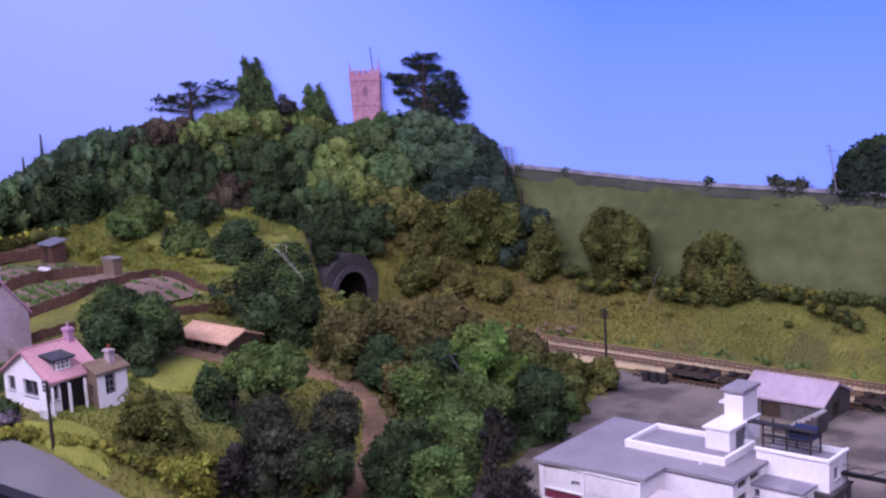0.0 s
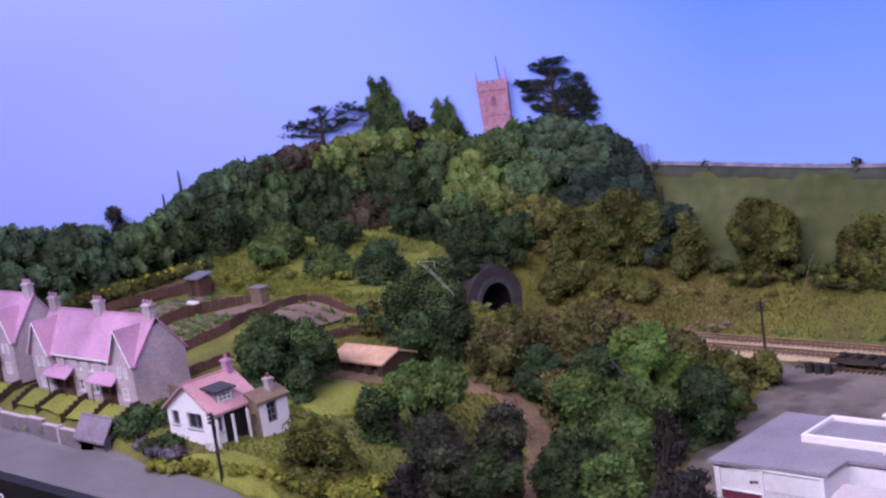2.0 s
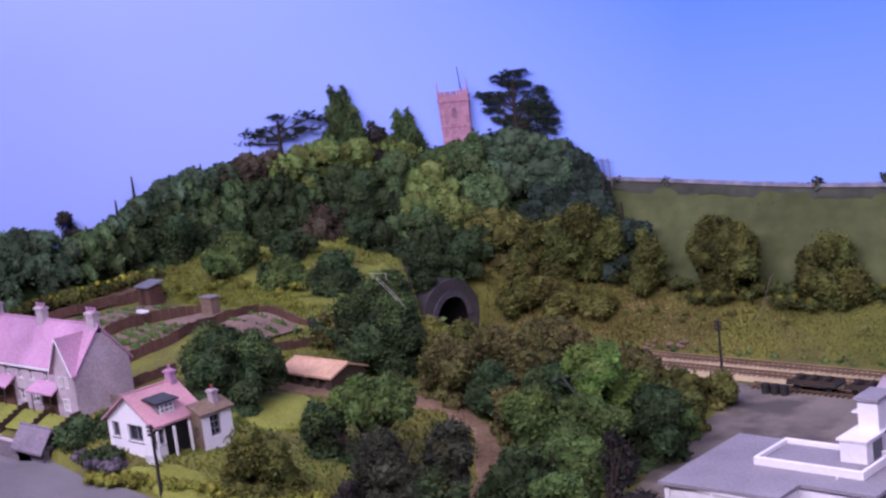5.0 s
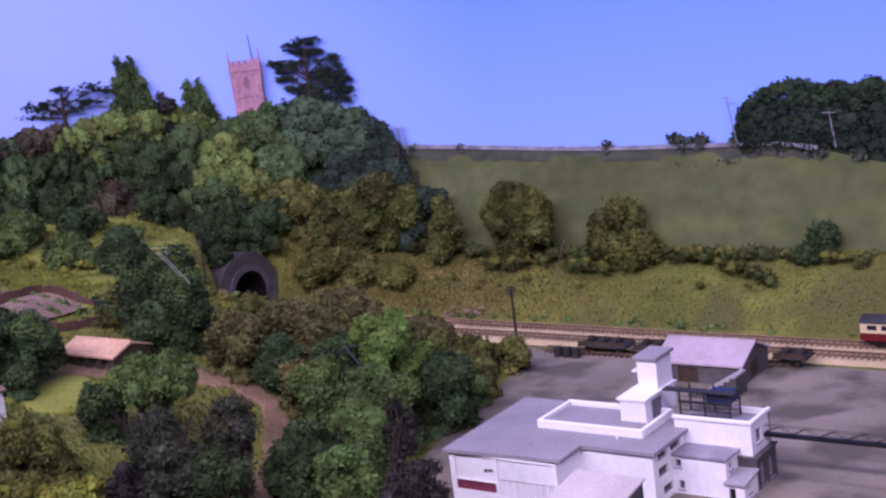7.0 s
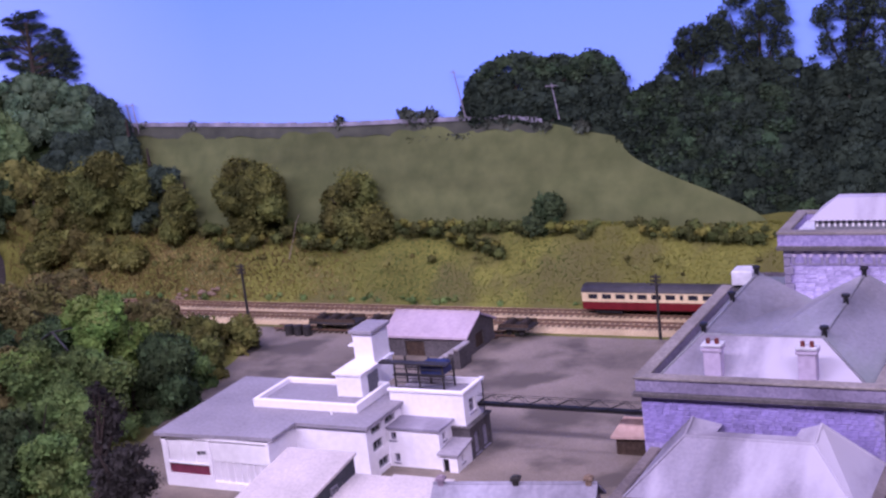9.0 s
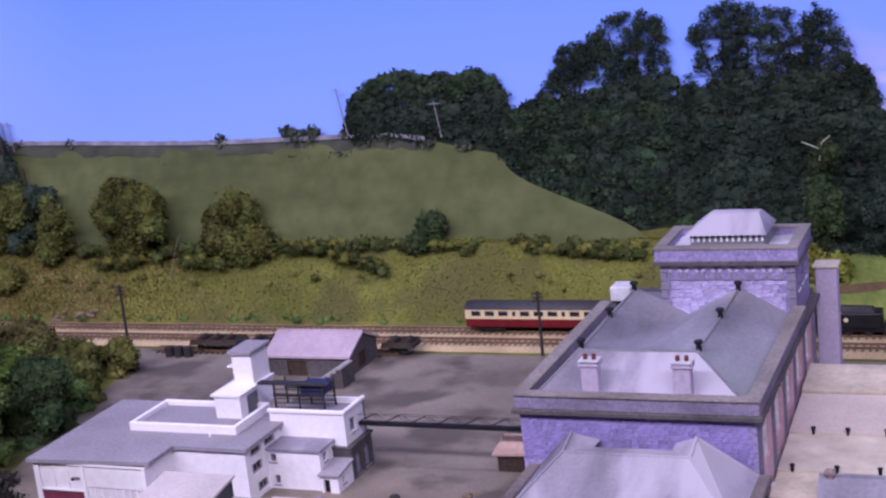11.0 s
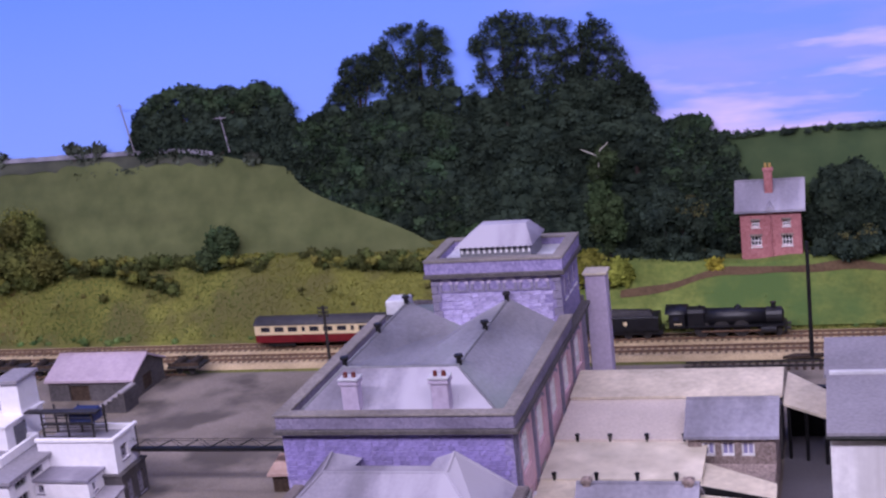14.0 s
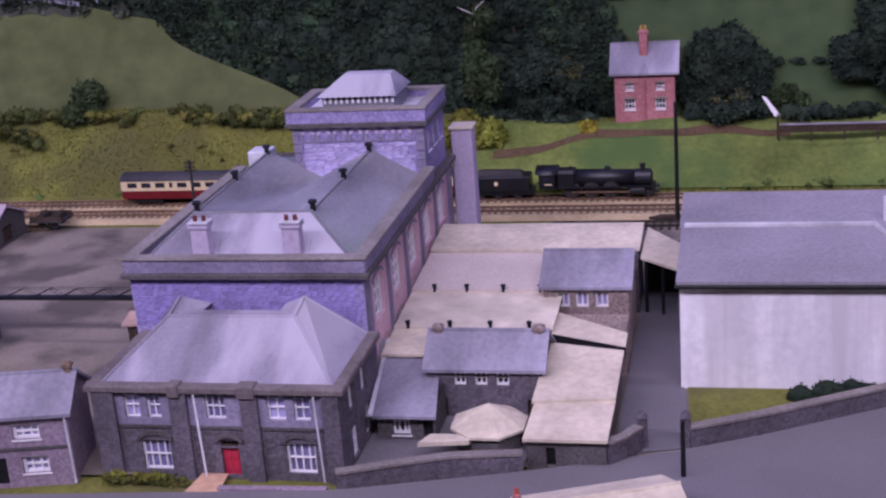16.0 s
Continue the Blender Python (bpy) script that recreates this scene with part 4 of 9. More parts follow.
# single trees on the painted hill, placed to fit the camera's view: middle along the board, height, size, tone
HILL_TONES = ((HILL_SHADE, "dark blue-green tree on the hill's shoulder"), (LEAF_HILL, "mid-green leafy tree on the painted hill"), (HILL_LIGHT, "light green tree on the hill, printed sunlight in its colour"), (HILL_BLUE, "hazy blue-green tree on the painted hill"), (HILL_HOLLOW, "dark green tree in the hill's hollow, printed shadow in its colour"), (HILL_GREY, "brown brushy tree on the painted hill"), (LEAF_OLIVE, "olive scrubby tree low on the hill"))
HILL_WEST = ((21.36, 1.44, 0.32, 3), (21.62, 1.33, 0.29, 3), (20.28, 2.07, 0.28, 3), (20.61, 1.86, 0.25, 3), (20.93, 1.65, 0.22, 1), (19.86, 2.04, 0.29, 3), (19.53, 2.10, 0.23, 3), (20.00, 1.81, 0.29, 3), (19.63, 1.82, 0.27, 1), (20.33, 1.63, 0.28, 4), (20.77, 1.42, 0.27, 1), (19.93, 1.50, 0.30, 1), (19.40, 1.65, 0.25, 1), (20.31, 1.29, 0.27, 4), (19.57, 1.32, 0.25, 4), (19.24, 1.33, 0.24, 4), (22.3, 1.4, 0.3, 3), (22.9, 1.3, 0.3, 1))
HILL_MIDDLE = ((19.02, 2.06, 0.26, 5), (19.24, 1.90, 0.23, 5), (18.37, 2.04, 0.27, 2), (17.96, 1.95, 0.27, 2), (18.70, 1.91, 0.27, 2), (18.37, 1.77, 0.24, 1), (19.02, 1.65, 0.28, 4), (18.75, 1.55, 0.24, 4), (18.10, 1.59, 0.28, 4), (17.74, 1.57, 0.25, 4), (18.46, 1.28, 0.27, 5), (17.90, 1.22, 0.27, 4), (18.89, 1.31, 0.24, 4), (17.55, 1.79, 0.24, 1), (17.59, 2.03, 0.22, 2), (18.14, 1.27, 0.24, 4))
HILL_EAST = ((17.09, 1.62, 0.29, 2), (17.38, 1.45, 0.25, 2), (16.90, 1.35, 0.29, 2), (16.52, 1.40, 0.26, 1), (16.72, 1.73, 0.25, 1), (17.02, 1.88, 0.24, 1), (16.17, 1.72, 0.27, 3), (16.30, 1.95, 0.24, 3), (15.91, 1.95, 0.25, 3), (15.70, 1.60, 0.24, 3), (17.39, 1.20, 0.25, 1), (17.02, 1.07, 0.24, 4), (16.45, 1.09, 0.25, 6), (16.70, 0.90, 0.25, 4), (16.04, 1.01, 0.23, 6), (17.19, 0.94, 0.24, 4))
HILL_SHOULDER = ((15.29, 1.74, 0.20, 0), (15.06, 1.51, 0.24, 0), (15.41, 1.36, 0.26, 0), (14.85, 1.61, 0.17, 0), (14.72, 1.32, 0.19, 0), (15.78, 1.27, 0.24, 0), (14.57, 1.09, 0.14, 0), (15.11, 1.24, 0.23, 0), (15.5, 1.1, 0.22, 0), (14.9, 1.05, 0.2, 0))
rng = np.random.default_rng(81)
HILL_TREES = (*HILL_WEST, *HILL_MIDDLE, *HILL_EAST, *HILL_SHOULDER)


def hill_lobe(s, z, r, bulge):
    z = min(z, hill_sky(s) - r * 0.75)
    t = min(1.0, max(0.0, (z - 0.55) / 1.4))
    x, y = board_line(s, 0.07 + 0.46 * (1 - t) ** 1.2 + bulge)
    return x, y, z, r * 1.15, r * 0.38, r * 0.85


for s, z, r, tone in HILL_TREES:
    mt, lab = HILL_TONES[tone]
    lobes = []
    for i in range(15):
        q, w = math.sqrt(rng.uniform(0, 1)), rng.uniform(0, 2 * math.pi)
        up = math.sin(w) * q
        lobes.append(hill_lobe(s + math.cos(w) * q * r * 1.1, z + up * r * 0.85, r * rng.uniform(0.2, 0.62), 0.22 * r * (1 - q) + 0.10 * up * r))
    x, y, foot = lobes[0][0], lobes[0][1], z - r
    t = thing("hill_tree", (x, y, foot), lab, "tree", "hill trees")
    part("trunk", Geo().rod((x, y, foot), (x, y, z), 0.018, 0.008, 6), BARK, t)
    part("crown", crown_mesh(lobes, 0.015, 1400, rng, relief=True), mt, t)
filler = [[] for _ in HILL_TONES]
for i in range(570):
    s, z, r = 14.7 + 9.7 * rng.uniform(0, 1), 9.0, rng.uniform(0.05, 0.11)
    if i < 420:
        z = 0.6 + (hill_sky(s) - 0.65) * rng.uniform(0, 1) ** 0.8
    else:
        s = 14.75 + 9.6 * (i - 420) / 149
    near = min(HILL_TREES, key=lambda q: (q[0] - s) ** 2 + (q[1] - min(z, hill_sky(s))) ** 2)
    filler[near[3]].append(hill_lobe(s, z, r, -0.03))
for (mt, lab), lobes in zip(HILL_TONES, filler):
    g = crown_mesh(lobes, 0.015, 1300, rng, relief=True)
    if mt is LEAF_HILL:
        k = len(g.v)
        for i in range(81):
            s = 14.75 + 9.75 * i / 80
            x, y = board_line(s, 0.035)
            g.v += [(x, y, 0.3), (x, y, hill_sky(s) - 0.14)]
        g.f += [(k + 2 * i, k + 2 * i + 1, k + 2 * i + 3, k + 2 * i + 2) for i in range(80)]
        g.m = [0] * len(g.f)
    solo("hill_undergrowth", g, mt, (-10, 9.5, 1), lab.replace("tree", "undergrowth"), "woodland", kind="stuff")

# cypress, cedar and pine on the hilltop
def along(s, off=0.05):
    """A place on the board and the way along it, from west to east."""
    p, q = board_line(s + 0.01, off), board_line(s - 0.01, off)
    d = math.hypot(q[0] - p[0], q[1] - p[1])
    return (p[0] + q[0]) / 2, (p[1] + q[1]) / 2, (q[0] - p[0]) / d, (q[1] - p[1]) / d


def cypress(s, z, h, w, spires, seed, mat, label):
    """Narrow spires that grow together at their foot: each its place across, its height and its width."""
    rng = np.random.default_rng(seed)
    x, y, ux, uy = along(s, 0.04)
    t = thing("cypress_tree", (x, y, z), label, "tree", "hilltop trees")
    part("trunk", Geo().rod((x, y, z - 0.1), (x, y, z + h * 0.7), 0.02, 0.008), BARK, t)
    lobes = []
    for a, e, b in spires:
        for i in range(26):
            q = i / 25
            half = w * b * (1 - q ** 2.2) ** 0.8 + 0.012
            for k in range(2):
                u = a * w * (1 - 0.15 * q) + rng.uniform(-0.7, 0.7) * half
                r = max(0.018, half * rng.uniform(0.3, 0.5))
                lobes.append((x + ux * u, y + uy * u, z + h * e * q, r, r * 0.4, r * 1.25))
    part("crown", crown_mesh(lobes, 0.012, 2200, rng, low=-0.9), mat, t)


def layered_tree(x, y, z, h, w, tiers, seed, name, label, dx=1.0, dy=0.5):
    """A cedar: level plates of foliage on bare limbs."""
    rng = np.random.default_rng(seed)
    t = thing(name, (x, y, z), label, "tree", "hilltop trees")
    g = Geo().rod((x, y, z - 0.1), (x + 0.02, y, z + h * 0.9), 0.03, 0.012, 6)
    lobes = []
    for fx, fz, fw in tiers:
        p = (x + dx * fx * w, y + dy * fx * w, z + fz * h)
        g.rod((x + 0.01, y, z + fz * h * 0.72), p, 0.012, 0.006, 5)
        for i in range(26):
            u = rng.uniform(-1, 1) * fw * w
            lobes.append((p[0] + dx * u, p[1] + dy * u + rng.normal(0, 0.006), p[2] + rng.normal(0, 0.018), 0.042 * rng.uniform(0.5, 1.5), 0.016, 0.012 * rng.uniform(0.6, 1.6)))
    part("trunk", g, BARK, t)
    part("crown", crown_mesh(lobes, 0.010, 2600, rng, core=0.2, low=-0.95), LEAF_WOOD, t)


cypress(18.10, 2.00, 0.72, 0.27, ((-0.28, 1.0, 0.62), (0.22, 0.985, 0.66), (0.5, 0.62, 0.5)), 91, LEAF_HILL, "broad twin-topped green cypress on the hilltop")
cypress(17.42, 1.92, 0.48, 0.21, ((-0.3, 1.0, 0.45), (0.3, 0.97, 0.5), (0.75, 0.5, 0.4)), 92, LEAF_HILL, "smaller twin-topped green cypress near the church")
layered_tree(-11.571, 9.261, 2.03, 0.46, 0.48, ((-0.75, 0.45, 0.35), (-0.3, 0.72, 0.5), (0.35, 0.98, 0.55), (0.7, 0.62, 0.35), (0.1, 0.5, 0.4), (-0.6, 0.65, 0.3), (0.75, 0.85, 0.3)), 93, "cedar_tree", "flat-topped dark cedar with level branches", 0.75, 0.62)
layered_tree(-9.462, 10.667, 1.93, 0.74, 0.42, ((-0.1, 0.85, 0.3), (-0.5, 0.62, 0.3), (0.2, 0.82, 0.35), (0.65, 0.6, 0.3), (0.8, 0.4, 0.35), (0.45, 0.48, 0.35), (0.3, 0.2, 0.6), (0.7, 0.15, 0.5), (-0.3, 0.35, 0.3), (-0.45, 0.15, 0.4), (-0.75, 0.72, 0.22), (-0.3, 0.94, 0.25), (0.15, 0.98, 0.3), (0.55, 0.72, 0.32), (-0.55, 0.5, 0.25), (0.75, 0.5, 0.3), (0.3, 0.55, 0.3), (0.9, 0.28, 0.3), (-0.2, 0.7, 0.25), (0.55, 0.35, 0.4), (0.0, 0.3, 0.4)), 94, "pine_tree", "dark ragged pine with open layered branches", 0.93, 0.3)
bush(-9.93, 10.44, 1.70, 0.18, 0.05, 0.36, LEAF_HILL, "round green tree at the church tower's foot", 99, k=9)
bush(-10.06, 10.36, 1.62, 0.15, 0.05, 0.24, LEAF_HILL, "green shrub at the church tower's foot", 98, k=8)
bush(-10.22, 10.30, 1.66, 0.16, 0.05, 0.2, HILL_LIGHT, "light green shrub below the church tower", 100, k=8)
bush(-10.823, 9.939, 1.92, 0.16, 0.08, 0.32, LEAF_PURPLE, "dark rounded tree on the hilltop", 95, k=8)
bush(-12.72, 7.3, 1.35, 0.16, 0.16, 0.4, LEAF_PURPLE, "dark copper beech on the western skyline", 96, k=9)
bush(-12.85, 6.95, 1.3, 0.14, 0.14, 0.32, LEAF_PURPLE, "dark copper beech on the western skyline", 97, k=9)

# church tower
c = thing("church_tower", (-10.1, 10.3, 1.75), "pink sandstone church tower with pinnacles and a flagpole", "church")
PINK_STONE = surface("pink_sandstone", (0.36, 0.18, 0.25), (0.50, 0.27, 0.35), 260, 0.9, 0.3, 30, 0.25, "stone", spread=(0.1, 0.9))
tx, ty, tux, tuy = along(16.80, 0.09)


def tower_at(u, w, d):
    """Across the tower's face, up, and into the board; the face widens a little upwards."""
    k = u * (0.86 + 0.14 * (w - 1.75) / 0.8)
    return tx + tux * k - tuy * d * 1.0, ty + tuy * k + tux * d, w


TW = 0.168
part("tower", bar(Geo(), tower_at, -TW, TW, 1.75, 2.50, 0.0, 0.06), PINK_STONE, c)
part("string_course", bar(Geo(), tower_at, -TW - 0.01, TW + 0.01, 2.425, 2.445, -0.008, 0.0), PINK_STONE, c)
part("string_course", bar(Geo(), tower_at, -TW - 0.006, TW + 0.006, 2.16, 2.175, -0.006, 0.0), PINK_STONE, c)
for i in range(5):
    u = -TW + 0.02 + i * 0.066
    part("merlon", bar(Geo(), tower_at, u, u + 0.042, 2.50, 2.535, 0.0, 0.03), PINK_STONE, c)
for a, hgt in ((-1, 2.64), (1, 2.66), (0.62, 2.6)):
    part("pinnacle", Geo().rod(tower_at(a * (TW - 0.008), 2.48, 0.01), tower_at(a * (TW - 0.008), hgt, 0.01), 0.015, 0.003, 5), PINK_STONE, c)
LOUVRE = surface("louvre_shadow", (0.29, 0.15, 0.21), (0.37, 0.20, 0.27), 300)
part("belfry_window", bar(Geo(), tower_at, -0.026, 0.026, 2.26, 2.36, -0.004, 0.004), LOUVRE, c)
part("belfry_window", bar(Geo(), tower_at, -0.02, 0.02, 1.98, 2.06, -0.004, 0.004), LOUVRE, c)
part("flagpole", Geo().rod(tower_at(0.09, 2.50, 0.03), tower_at(0.07, 2.78, 0.03), 0.006, 0.004, 5), IRON, c)

# painted poles on the skyline
for px, pz0, pz1, arm, lean in ((-4.97, 1.42, 1.84, 0.03, -0.07), (-4.12, 1.38, 1.68, 0.055, -0.04), (-8.55, 1.42, 1.72, 0.03, -0.03), (-8.48, 1.42, 1.72, 0.03, -0.03)):
    p = thing("skyline_pole", (px, 10.9, pz0), "thin pale distant pole painted on the skyline", "pole", "skyline poles")
    part("pole", Geo().rod((px, 10.90, pz0), (px + lean, 10.90, pz1), 0.007, 0.005, 5), SLATE_PALE, p)
    part("crossarm", Geo().rod((px + lean - arm, 10.897, pz1 - 0.02), (px + lean + arm, 10.897, pz1 - 0.02), 0.005, 0.005, 4), SLATE_PALE, p)

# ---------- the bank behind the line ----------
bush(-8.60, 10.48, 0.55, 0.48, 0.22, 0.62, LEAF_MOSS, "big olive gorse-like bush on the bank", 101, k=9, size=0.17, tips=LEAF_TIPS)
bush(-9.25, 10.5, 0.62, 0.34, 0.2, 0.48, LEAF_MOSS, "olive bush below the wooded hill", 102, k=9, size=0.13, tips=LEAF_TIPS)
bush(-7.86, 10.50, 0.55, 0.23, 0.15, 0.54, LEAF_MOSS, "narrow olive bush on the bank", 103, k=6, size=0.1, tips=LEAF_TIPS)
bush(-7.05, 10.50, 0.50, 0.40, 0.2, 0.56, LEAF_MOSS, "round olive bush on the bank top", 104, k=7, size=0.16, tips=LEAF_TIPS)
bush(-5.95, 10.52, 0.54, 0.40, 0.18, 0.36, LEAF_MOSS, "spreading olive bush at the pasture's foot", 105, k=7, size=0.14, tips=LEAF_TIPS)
bush(-4.20, 10.58, 0.48, 0.16, 0.10, 0.27, LEAF_DARK, "dark green bush in the hedge line", 106, k=8)
bush(-2.05, 10.6, 0.48, 0.14, 0.1, 0.2, LEAF_DARK, "dark green bush in the hedge line", 107, k=7)
hedge("bank_hedge", [(-8.6, 10.48, 0.62), (-6.8, 10.52, 0.56), (-4.5, 10.58, 0.57), (-2.3, 10.58, 0.52)], 120, 0.045, LEAF_SCRUB, "patchy dark hedge along the pasture's foot", 108, flatten=0.8, spread=0.035)
for i, (x0, y0, z0, x1, y1, z1, n) in enumerate(((-5.55, 10.50, 0.58, -4.75, 10.52, 0.55, 26), (-5.0, 10.46, 0.50, -4.55, 10.38, 0.40, 14), (-4.5, 10.55, 0.56, -3.7, 10.52, 0.52, 18), (-3.4, 10.50, 0.52, -2.3, 10.5, 0.47, 26), (-7.4, 10.40, 0.45, -6.7, 10.44, 0.5, 16), (-6.5, 10.42, 0.48, -6.05, 10.4, 0.45, 12))):
    hedge("bank_clump", [(x0, y0, z0), (x1, y1, z1)], n, 0.042, LEAF_SCRUB, "dark green scrub clump on the bank", 700 + i, flatten=0.9, spread=0.03)
    # tops of the clumps: highlight put into a yellower leaf colour
    hedge("bank_clump", [(x0, y0 - 0.01, z0 + 0.035), (x1, y1 - 0.01, z1 + 0.035)], max(6, n // 2), 0.03, LEAF_TIPS, "yellow-green tops of the bank scrub, highlights painted in", 720 + i, flatten=0.9, spread=0.03)
hedge("bank_scrub", [(-9.4, 10.3, 0.34), (-7.0, 10.36, 0.33), (-4.5, 10.42, 0.36), (-1.6, 10.42, 0.3)], 70, 0.028, LEAF_OLIVE, "olive tufts of scrub on the bank", 109, flatten=0.9, spread=0.16)
hedge("lineside_weeds", [(-9.3, 10.14, 0.03), (-5.0, 10.16, 0.04), (5.5, 10.14, 0.04)], 170, 0.028, LEAF_MID, "low weeds beside the ballast", 110, flatten=0.8, spread=0.03)


def tufts(name, n, box, keep, mat, label, seed, tall=0.05):
    """Upright grass blades over the land."""
    rng = np.random.default_rng(seed)
    x, y = rng.uniform(box[0], box[1], n), rng.uniform(box[2], box[3], n)
    ok = keep(x, y)
    x, y = x[ok], y[ok]
    z = land(x, y) - 0.02
    P = np.stack([x, y, z], 1)
    m = len(P)
    a = rng.uniform(0, 2 * math.pi, m)
    w = np.stack([np.cos(a), np.sin(a), 0 * a], 1) * rng.uniform(0.006, 0.014, m)[:, None]
    up = np.stack([rng.normal(0, 0.25, m), rng.normal(-0.1, 0.25, m), np.ones(m)], 1) * (tall * rng.uniform(0.5, 1.3, m))[:, None]
    g = Geo()
    g.v = np.stack([P - w, P + w, P + up], 1).reshape(-1, 3).tolist()
    g.f = [(3 * i, 3 * i + 1, 3 * i + 2) for i in range(m)]
    g.m = [0] * m
    return solo(name, g, mat, (0, 0, 0), label, "grass", kind="stuff")


GRASS_BLADE = surface("grass_blades", (0.142, 0.150, 0.030), (0.222, 0.220, 0.050), 60, 0.9, 0.0, 9, 0.4, island=0.14, spec=0.1, tint=((0.085, 0.13, 0.036), 8))
LAWN_BLADE = leafy("lawn_blades", (0.145, 0.172, 0.032), (0.27, 0.288, 0.06), 0.25)
STRAW_BLADE = leafy("straw_blades", (0.16, 0.12, 0.04), (0.28, 0.22, 0.085), 0.45)
GREEN_BLADE = leafy("green_blades", (0.108, 0.146, 0.030), (0.195, 0.222, 0.05), 0.22)
tufts("bank_grass", 45000, (-9.3, -1.2, 10.08, 10.66), lambda x, y: y > 10.08, GRASS_BLADE, "yellow-green static grass on the railway bank", 111, tall=0.012)
tufts("bank_straw", 40000, (-9.8, -5.4, 10.06, 10.6), lambda x, y: (y > 10.08) & (np.modf(np.abs(np.sin(x * 127.1 + y * 311.7)) * 437.5)[0] > (x + 9.4) / 3.6), STRAW_BLADE, "straw-coloured dry grass on the bank", 112, tall=0.028)
tufts("house_bank_grass", 48000, (-1.2, 5.5, 10.1, 10.75), lambda x, y: (y > 10.1) & ((x > 1.3) | (np.abs(y - 10.375 - 0.165 * smooth(0, 0.4, (x + 0.95) / 2.1)) > 0.045)), GREEN_BLADE, "fresh green grass below the red house", 113, tall=0.022)
tufts("rough_grass", 40000, (-9.3, -5.6, 4.7, 9.35), lambda x, y: land(x, y) > 0.05, GRASS_BLADE, "rough yellow-green grass about the trees", 114, tall=0.03)
tufts("hill_grass", 34000, (-12.8, -8.6, 7.5, 10.2), lambda x, y: np.hypot((x + 8.0) / 5.2, (y - 5.0) / 5.95) < 0.97, LAWN_BLADE, "light green rough grass below the wooded hill", 115, tall=0.035)

# scrub that fills the foot of the hill and the ground over the tunnel
for i, (x, y, rx, rz) in enumerate(((-9.75, 10.38, 0.26, 0.34), (-9.3, 10.28, 0.28, 0.32), (-8.85, 10.3, 0.28, 0.3), (-8.4, 10.34, 0.26, 0.26), (-10.05, 10.2, 0.24, 0.42), (-10.35, 9.85, 0.28, 0.36), (-10.15, 9.55, 0.24, 0.30), (-10.5, 9.6, 0.3, 0.4), (-10.55, 10.05, 0.3, 0.4))):
    zz = max(float(land(x, y)), 0.62 if x < -9.95 else 0.0) - 0.04
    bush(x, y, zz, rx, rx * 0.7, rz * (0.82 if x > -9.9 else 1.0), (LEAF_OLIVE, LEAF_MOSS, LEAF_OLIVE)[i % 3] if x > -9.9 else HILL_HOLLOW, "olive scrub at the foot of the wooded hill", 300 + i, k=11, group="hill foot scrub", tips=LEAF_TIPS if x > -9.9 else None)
for tone, mat, n, seed, lab in ((0, LEAF_OLIVE, 150, 311, "patchy olive scrub over the rough ground"), (1, LEAF_MID, 70, 312, "patchy green scrub over the rough ground")):
    rng = np.random.default_rng(seed)
    lobes = []
    while len(lobes) < n:
        x, y = rng.uniform(-9.3, -5.7), rng.uniform(7.2, 9.3)
        if land(x, y) < 0.06 or (-8.8 < x < -7.8 and 6.1 < y < 7.0):
            continue
        r = rng.uniform(0.03, 0.07)
        lobes.append((x, y, float(land(x, y)) + r * 0.3, r * 1.3, r * 1.2, r * 0.8))
    solo("rough_scrub", crown_mesh(lobes, 0.018, 1500, rng), mat, (-7, 7.5, 0.3), lab, "scrub", kind="stuff")

# mown and worn patches between the trees
patch("lawn_patch", -8.35, 6.05, 0.75, 0.28, LAWN, "bright yellow-green lawn before the field shed", 321, turn=0.1)
patch("lawn_patch", -8.75, 7.55, 0.6, 0.16, LAWN, "bright yellow-green lawn behind the field shed", 322, turn=0.2)
patch("lawn_patch", -10.6, 8.35, 0.8, 0.22, LAWN, "bright orchard grass under the hill", 323)
patch("lawn_patch", -9.5, 8.05, 0.5, 0.2, LAWN, "bright orchard grass under the hill", 324)
patch("lawn_patch", -11.7, 8.9, 0.7, 0.3, LAWN, "bright orchard grass at the hill's foot", 325, turn=0.5)
patch("lawn_patch", -9.9, 9.0, 0.45, 0.18, LAWN, "bright grass above the tunnel", 326)
tufts("lawn_grass", 16000, (-9.2, -7.5, 5.72, 6.4), lambda x, y: ((x + 8.35) / 0.85) ** 2 + ((y - 6.05) / 0.33) ** 2 < 1, LAWN_BLADE, "short bright lawn grass", 327, tall=0.018)
patch("bare_earth", -8.25, 6.42, 0.55, 0.09, PATH_EARTH, "bare brown earth before the field shed", 328, lift=0.014, turn=0.12)
for i, (x, y, rx, ry, tn) in enumerate(((-7.5, 6.93, 0.34, 0.10, 0.1), (-7.1, 6.98, 0.3, 0.11, -0.1), (-6.8, 6.84, 0.26, 0.11, -0.75), (-6.56, 6.62, 0.26, 0.12, -0.8), (-6.38, 6.36, 0.26, 0.13, -1.0), (-6.22, 6.08, 0.28, 0.14, -1.0), (-6.05, 5.75, 0.28, 0.14, -1.0), (-5.9, 5.45, 0.26, 0.13, -1.0))):
    patch("footpath", x, y, rx, ry, PATH_EARTH, "worn brown earth footpath between the trees", 330 + i, lift=0.012 + 0.001 * i, turn=tn, category="path")

patch("lawn_patch", -7.75, 4.80, 0.55, 0.10, LAWN, "bright lawn before the white cottage", 340, lift=0.02)
hedge("lavender_bed", [(-8.85, 4.80, 0.53), (-8.35, 4.78, 0.51)], 46, 0.032, LAVENDER, "low purple-grey lavender bed before the cottage", 341, flatten=1.0, spread=0.04)

